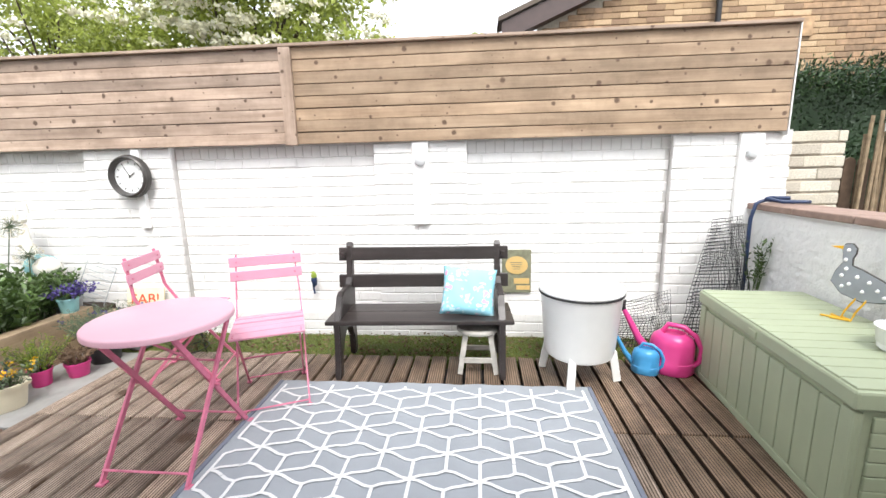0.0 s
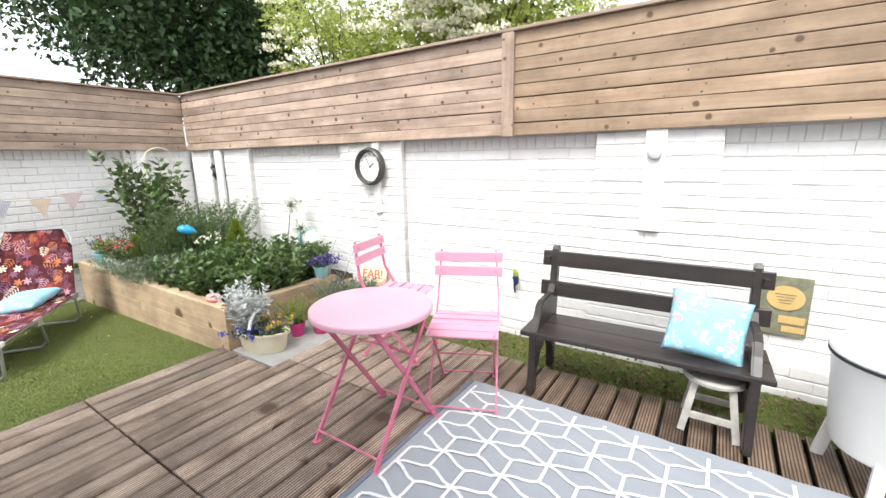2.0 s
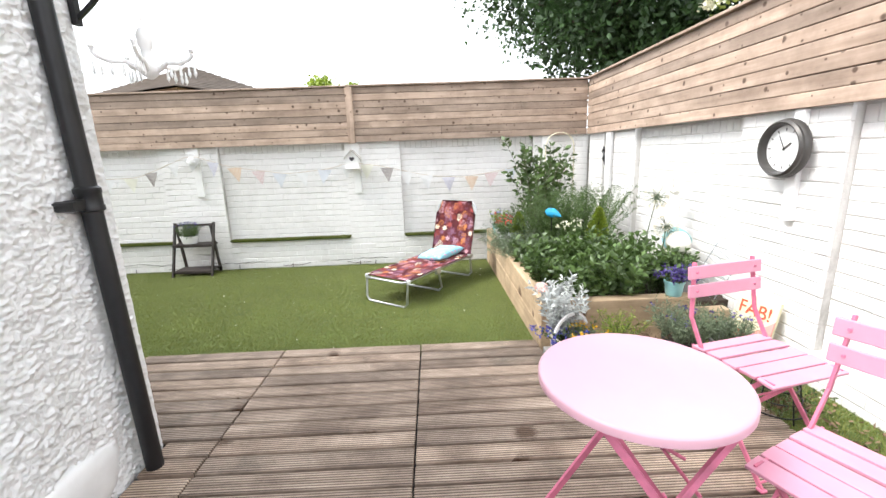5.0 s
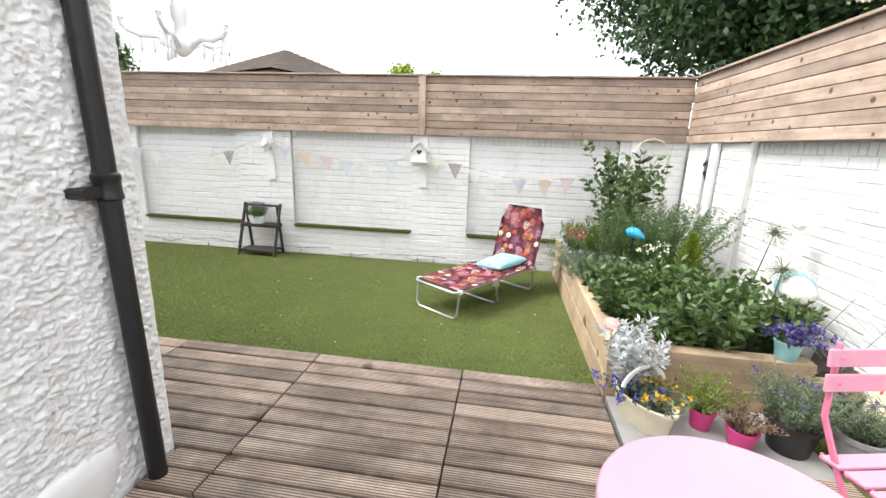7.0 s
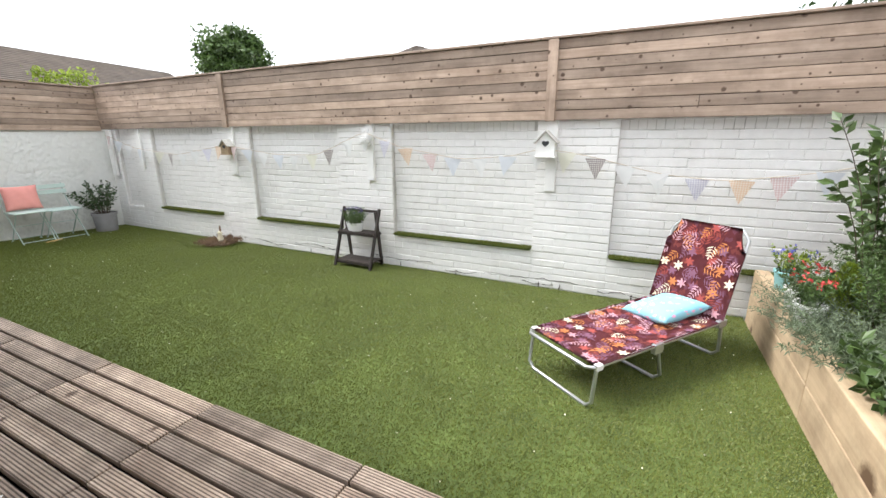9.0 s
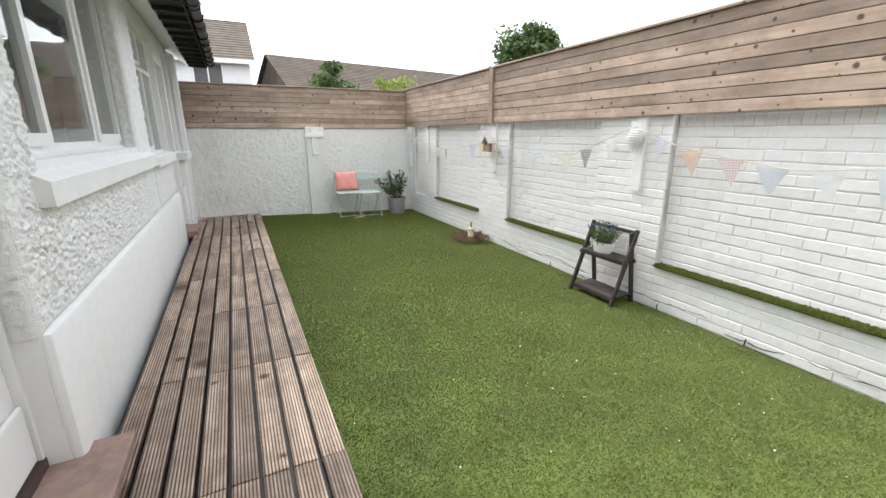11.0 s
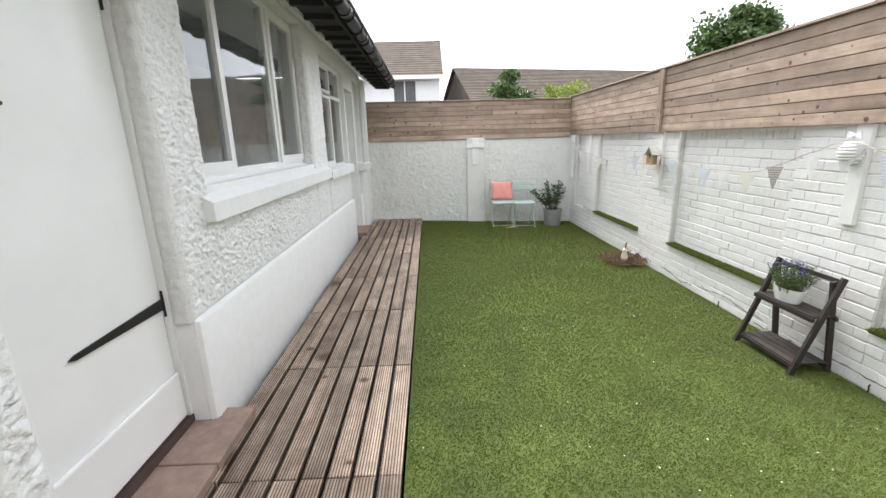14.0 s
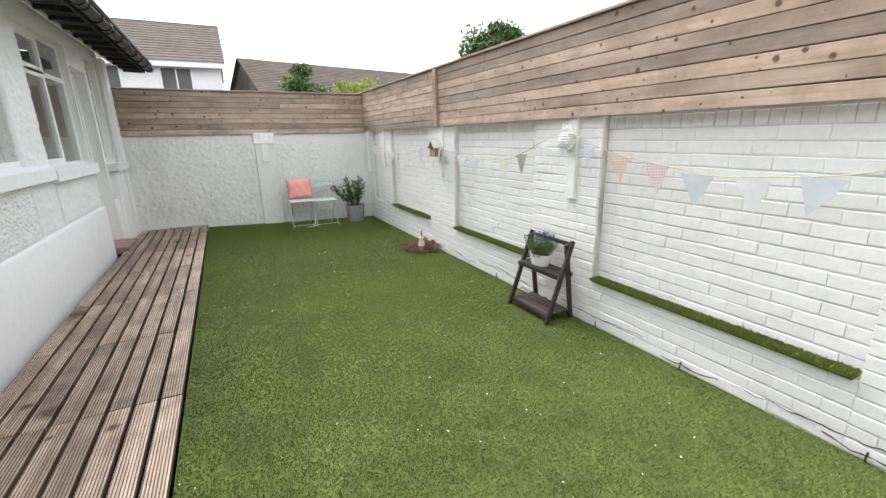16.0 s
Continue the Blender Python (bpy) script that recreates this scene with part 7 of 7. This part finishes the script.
# ---- beyond the walls ----
def tree(name, at, trunk, crown, n, leaf, material, label, flower=0, seed=3, clumps=26):
    """A tapered trunk with limbs, and a crown of many leaves gathered in uneven clumps."""
    t = thing(name, pose(*at), label, "tree")
    g = np.random.default_rng(seed)
    rx, ry, rz, cz = crown
    smooth(part("trunk", T([(0, 0, 0), (0.05 * rx, 0.02, cz * 0.5), (0.02 * rx, -0.04 * ry, cz)], [trunk, trunk * 0.75, trunk * 0.45], 10), "bark", t))
    cs = []
    while len(cs) < clumps:
        p = g.uniform(-1, 1, 3)
        if 0.25 < np.linalg.norm(p) < 0.95:
            cs.append(p * (rx, ry, rz) + (0, 0, cz))
    cs = np.array(cs)
    limbs = []
    for p in cs:
        s = np.array((0.03 * rx, 0, cz * g.uniform(0.45, 0.85)))
        limbs.append([s, s * 0.5 + p * 0.5 + g.normal(0, 0.05 * rx, 3), p])
    stems_mesh("limb", np.array(limbs), trunk * 0.28, "bark", t)
    k = g.integers(0, clumps, n)
    size = g.uniform(0.26, 0.46, clumps)[k][:, None]
    d = unit(g.normal(size=(n, 3)))
    r = g.uniform(0.35, 1.0, (n, 1)) ** 0.5 * (1 + 0.25 * g.normal(size=(n, 1)))
    pos = cs[k] + d * r * size * np.array((rx, ry, rz * 0.8))
    leaves("crown", pos, d * 0.5 + g.normal(size=(n, 3)) * 0.7 + (0, 0, -0.2), leaf, leaf * 0.55, material, t)
    if flower:
        d = unit(g.normal(size=(flower, 3)) + (0, -0.5, 0.5))
        rel = pos - (0, 0, cz)
        far = np.linalg.norm(rel, axis=1)
        reach = np.array([np.percentile(far[(rel @ v) > far * 0.985], 93) if ((rel @ v) > far * 0.985).any() else 0.5 for v in d])
        c = d * reach[:, None] * g.uniform(0.96, 1.04, (flower, 1)) + (0, 0, cz)
        q = np.repeat(c, 34, 0) + g.normal(0, 0.058, (flower * 34, 3)) * (1, 1, 0.3)
        leaves("blossom", q, g.normal(size=(len(q), 3)) * (1, 1, 0.3), 0.062, 0.06, "blossom", t)
    return t


tree("elder_tree", (-3.6, 7.4, -0.4), 0.14, (2.1, 1.4, 1.6, 3.9), 26000, 0.10, "leaf_elder", "elder tree covered in cream blossom behind the fence", 520, 4, 30)
tree("shrub_tree", (-6.2, 6.6, -0.4), 0.10, (1.5, 1.2, 1.4, 3.5), 11000, 0.085, "leaf_elder", "light yellow-green bushy tree behind the fence", 70, 5, 24)
tree("broadleaf_tree", (-11.2, 6.3, -0.4), 0.28, (3.2, 3.2, 3.3, 5.7), 52000, 0.16, "leaf_dark", "large dark green broadleaf tree behind the corner", 0, 6, 46)
tree("broadleaf_tree", (-10.1, -8.7, -0.4), 0.16, (0.82, 0.82, 0.72, 3.70), 15000, 0.12, "leaf_mid", "rounded green tree beyond the wall", 0, 8, 60)
tree("shrub_tree", (-14.2, -1.4, -0.4), 0.08, (0.8, 0.8, 0.7, 3.6), 1600, 0.14, "leaf_lime", "small pale bush top above the fence", 0, 9, 10)
tree("shrub_tree", (-6.6, -16.0, -0.4), 0.08, (0.85, 0.8, 0.75, 3.70), 3200, 0.13, "leaf_mid", "young green tree above the south fence", 0, 10, 12)
tree("shrub_tree", (-6.55, -9.3, -0.4), 0.06, (0.75, 0.4, 0.36, 2.72), 1700, 0.085, "leaf_lime", "yellow-green shrub above the south fence", 0, 11, 12)
tree("shrub_tree", (0.05, 10.2, -0.4), 0.08, (0.5, 0.5, 0.5, 4.0), 1500, 0.10, "leaf_lime", "small bush top above the fence", 0, 12, 8)

# conifer hedge
t = thing("hedge", pose(3.4, 4.75, -0.4), "dark green conifer hedge beyond the wall", "hedge")
part("core", B(-0.75, -0.15, 0, 1.9, 0.6, 2.35), "leaf_conifer", t)
n = 42000
p = np.stack([rng.uniform(-0.85, 2.0, n), rng.uniform(-0.35, 0.3, n), rng.uniform(0.7, 2.55, n)], 1)
p[:, 1] += 0.08 * np.sin(p[:, 0] * 9) + 0.08 * np.sin(p[:, 2] * 7)
leaves("foliage", p, rng.normal(size=(n, 3)) + (0, -0.6, 0.6), 0.05, 0.016, "leaf_conifer", t)
top = np.stack([rng.uniform(-0.85, 2.0, 9000), rng.uniform(-0.35, 0.6, 9000), rng.normal(2.42, 0.07, 9000)], 1)
leaves("new_growth", top, rng.normal(size=(9000, 3)) + (0, -0.3, 1), 0.05, 0.016, "leaf_dark", t)


def tiled_roof(name, parent, x0, x1, y_eave, y_ridge, z_eave, z_ridge, rows):
    """Overlapping courses of tiles between eave and ridge, running along x."""
    for k in range(rows):
        bm = bmesh.new()
        f0, f1 = k / rows, (k + 1.25) / rows
        ya, yb = y_eave + (y_ridge - y_eave) * f0, y_eave + (y_ridge - y_eave) * f1
        za, zb = z_eave + (z_ridge - z_eave) * f0, z_eave + (z_ridge - z_eave) * f1
        v = [bm.verts.new(p) for p in ((x0, ya, za + 0.05), (x1, ya, za + 0.05), (x1, yb, zb), (x0, yb, zb), (x0, ya, za), (x1, ya, za))]
        bm.faces.new(v[:4])
        bm.faces.new((v[4], v[5], v[1], v[0]))
        part(name, bm, "slate", parent)


def far_house(m, w, d, eave, ridge, label, windows=(), wall="render_white", rows=16):
    """A plain house, its front towards local -y, ridge along local x."""
    h = thing("house", m, label, "house", "houses beyond the walls")
    part("wall", B(-w / 2, 0, 0, w / 2, d, eave), wall, h)
    for s in (-1, 1):
        o = part("gable", prism([(0.0, eave), (d, eave), (d / 2, ridge)], 0.2, "x"), wall, h)
        o.matrix_basis = pose(s * (w / 2 - 0.1), 0, 0)
    tiled_roof("tile_course", h, -w / 2 - 0.2, w / 2 + 0.2, -0.35, d / 2, eave - 0.15, ridge + 0.05, rows)
    tiled_roof("tile_course", h, -w / 2 - 0.2, w / 2 + 0.2, d + 0.35, d / 2, eave - 0.15, ridge + 0.05, rows)
    part("fascia", B(-w / 2 - 0.2, -0.40, eave - 0.28, w / 2 + 0.2, -0.36, eave - 0.1), "white_wood", h)
    for x, z, ww, hh in windows:
        f = part("window", B(x - ww / 2, -0.05, z, x + ww / 2, 0.02, z + hh, bevel=0.01), "gloss_white", h)
        part("pane", B(x - ww / 2 + 0.07, -0.06, z + 0.07, x - 0.03, -0.052, z + hh - 0.07), "glass_dark", f)
        part("pane", B(x + 0.03, -0.06, z + 0.07, x + ww / 2 - 0.07, -0.052, z + hh - 0.07), "glass_dark", f)
    return h


far_house(pose(-12.2, -20.45, -0.4, 0, 0, 192), 13.8, 6.0, 3.5, 5.38, "long low house with a brown tiled roof", (), "slate", 24)
h = far_house(pose(-0.9, -20.9, -0.4, 0, 0, 180), 6.0, 6.0, 5.05, 7.05, "two storey white house with a brown tiled roof", [(1.3, 3.7, 1.2, 1.1), (-1.2, 3.7, 1.2, 1.1)])
c = part("chimney", B(-2.6, 2.8, 6.0, -2.0, 3.4, 7.75), "brown_paint", h)
# hipped roof to the west
t = thing("house", pose(-19.5, -8.6, -0.4, 0, 0, 65), "house with a hipped brown roof beyond the fence", "house", "houses beyond the walls")
part("wall", B(-2.6, -2.6, 0, 2.6, 2.6, 4.3), "stock_brick", t)
rows = 14
for k in range(rows):
    bm = bmesh.new()
    a, b = 2.9 * (1 - k / rows), 2.9 * (1 - (k + 1.2) / rows)
    b = max(b, 0.02)
    za, zb = 4.3 + 1.35 * k / rows, 4.3 + 1.35 * min(1, (k + 1.2) / rows)
    for q in range(4):
        r = Matrix.Rotation(radians(90 * q), 4, "Z")
        v = [bm.verts.new(r @ Vector(p)) for p in ((-a, -a, za + 0.05), (a, -a, za + 0.05), (b, -b, zb), (-b, -b, zb), (-a, -a, za), (a, -a, za))]
        bm.faces.new(v[:4])
        bm.faces.new((v[4], v[5], v[1], v[0]))
    part("tile_course", bm, "slate", t)

# brick gable house to the north-east
bh = thing("brick_house", pose(0, 6.55, -0.4), "yellow stock brick house with a dark bargeboard", "house", "houses beyond the walls")
gable = [(0.85, 0), (9.5, 0), (9.5, 3.6), (5.2, 5.4), (0.85, 3.62)]
part("wall", prism(gable, 0.2, "y"), "mortar", bh).matrix_basis = pose(0, 0.13, 0)
part("bargeboard", prism([(0.35, 3.40), (5.2, 5.40), (5.2, 5.60), (0.35, 3.60)], 0.05, "y"), "brown_paint", bh).matrix_basis = pose(0, -0.14, 0)
part("soffit_board", prism([(0.35, 3.36), (5.2, 5.36), (5.2, 5.40), (0.35, 3.40)], 0.22, "y"), "brown_paint", bh).matrix_basis = pose(0, -0.06, 0)
part("roof_edge", prism([(0.30, 3.60), (5.2, 5.61), (5.2, 5.68), (0.30, 3.66)], 0.5, "y"), "slate", bh).matrix_basis = pose(0, 0.05, 0)
part("downpipe", T([(3.10, -0.08, 0), (3.10, -0.08, 4.6)], 0.036, 10), "black", bh)
part("lintel", B(3.45, -0.03, 3.30, 4.3, 0.04, 3.52), "stock_brick", bh)

# unpainted wall end and willow screen
rough = structure("wall_end", B(2.25, 3.66, -0.4, 2.63, 3.86, 1.50), "mortar", "weathered brick wall end beside the fence", "wall")
t = thing("willow_screen", pose(2.86, 3.78, -0.4), "bundle of upright dry willow stakes", "screen")
for k in range(13):
    x, l = k * 0.022, random.uniform(-0.02, 0.02)
    part("stake", T([(x, 0.03 * (k % 3), 0), (x + l, 0.03 * (k % 3), 1.2), (x + 2 * l, 0.03 * (k % 3), random.uniform(1.9, 2.12))], 0.012, 7), "wicker", t)
part("rail", B(0.10, -0.05, 1.92, 1.0, -0.02, 2.02), "white_wood", t)
t = thing("picket_fence", pose(2.70, 3.95, -0.4), "weathered dark brown round-topped picket boards", "fence")
for k in range(6):
    x = k * 0.105
    top = [(x - 0.042, 0.0), (x + 0.042, 0.0), (x + 0.042, 1.70)] + [(x + 0.042 * math.cos(radians(a)), 1.70 + 0.042 * math.sin(radians(a))) for a in (30, 60, 90, 120, 150)] + [(x - 0.042, 1.70)]
    part("picket", prism(top, 0.018, "y"), "picket", t)
for z in (0.5, 1.3):
    part("rail", B(-0.05, 0.012, z, 0.6, 0.05, z + 0.08), "picket", t)

# ---- brick by brick ----
N_GAPS = [(b, a) for (_, b), (a, _) in zip(N_PIERS, N_PIERS[1:])]
rows = []
for a, b in N_PIERS:
    rows += [(u, z, w, h, 0.0) for u, z, w, h in brick_rows(a, b, -0.06, 1.52)]
for a, b in N_GAPS:
    rows += [(u, z, w, h, 0.0) for u, z, w, h in brick_rows(a, b, -0.06, 0.172)]
    rows += [(u, z, w, h, 0.066) for u, z, w, h in brick_rows(a, b, 0.172, 1.43)]
    x = a
    while x < b - 0.05:
        rows.append((x + 0.035, 1.475, 0.064, 0.085, 0.066))
        x += 0.0715
rec = {(round(r[0], 4), round(r[1], 4)): r[4] for r in rows}
lay([r[:4] for r in rows], lambda u, z: ((u, NORTH + rec[round(u, 4), round(z, 4)], z), 0.0), wall_n, WHITE_BRICK, 300, lambda u, z: abs(u + 0.6) + 0.2 * abs(z - 0.8), "brick_white", 0.022)
rows = []
for a, b in W_PIERS:
    rows += [(u, z, w, h, 0.0) for u, z, w, h in brick_rows(a, b, -0.155, 1.52)]
for a, b in W_GAPS:
    rows += [(u, z, w, h, 0.0) for u, z, w, h in brick_rows(a, b, -0.155, 0.232)]
    rows += [(u, z, w, h, 0.066) for u, z, w, h in brick_rows(a, b, 0.232, 1.43)]
    x = a
    while x < b - 0.05:
        rows.append((x + 0.035, 1.475, 0.064, 0.085, 0.066))
        x += 0.0715
rec_w = {(round(r[0], 4), round(r[1], 4)): r[4] for r in rows}
lay([r[:4] for r in rows], lambda u, z: ((WEST - rec_w[round(u, 4), round(z, 4)], u, z), radians(90)), wall_w, WHITE_BRICK, 300, lambda u, z: abs(u + 0.2) + 0.2 * abs(z - 0.6), "brick_white", 0.022, 0.003, 0.03)
YELLOW_BRICK = brick_mesh("brick", "stock_brick")
rows = [r for r in brick_rows(0.9, 6.4, 2.2, 4.6, 0.075, 0.225) if r[1] < 3.60 + (r[0] - 0.85) * 0.40 - 0.1]
lay(rows, lambda u, z: ((u, -0.0, z), 0.0), bh, YELLOW_BRICK, 300, lambda u, z: abs(u - 3) + abs(z - 3.2), "stock_brick", 0.035)
rows = brick_rows(2.25, 2.63, 0.3, 1.535, 0.088, 0.215, 0.014)
lay(rows, lambda u, z: ((u, 3.645, z), 0.0), rough, brick_mesh("brick", "old_brick"), 80, lambda u, z: u, "old_brick", 0.03, 0.006)
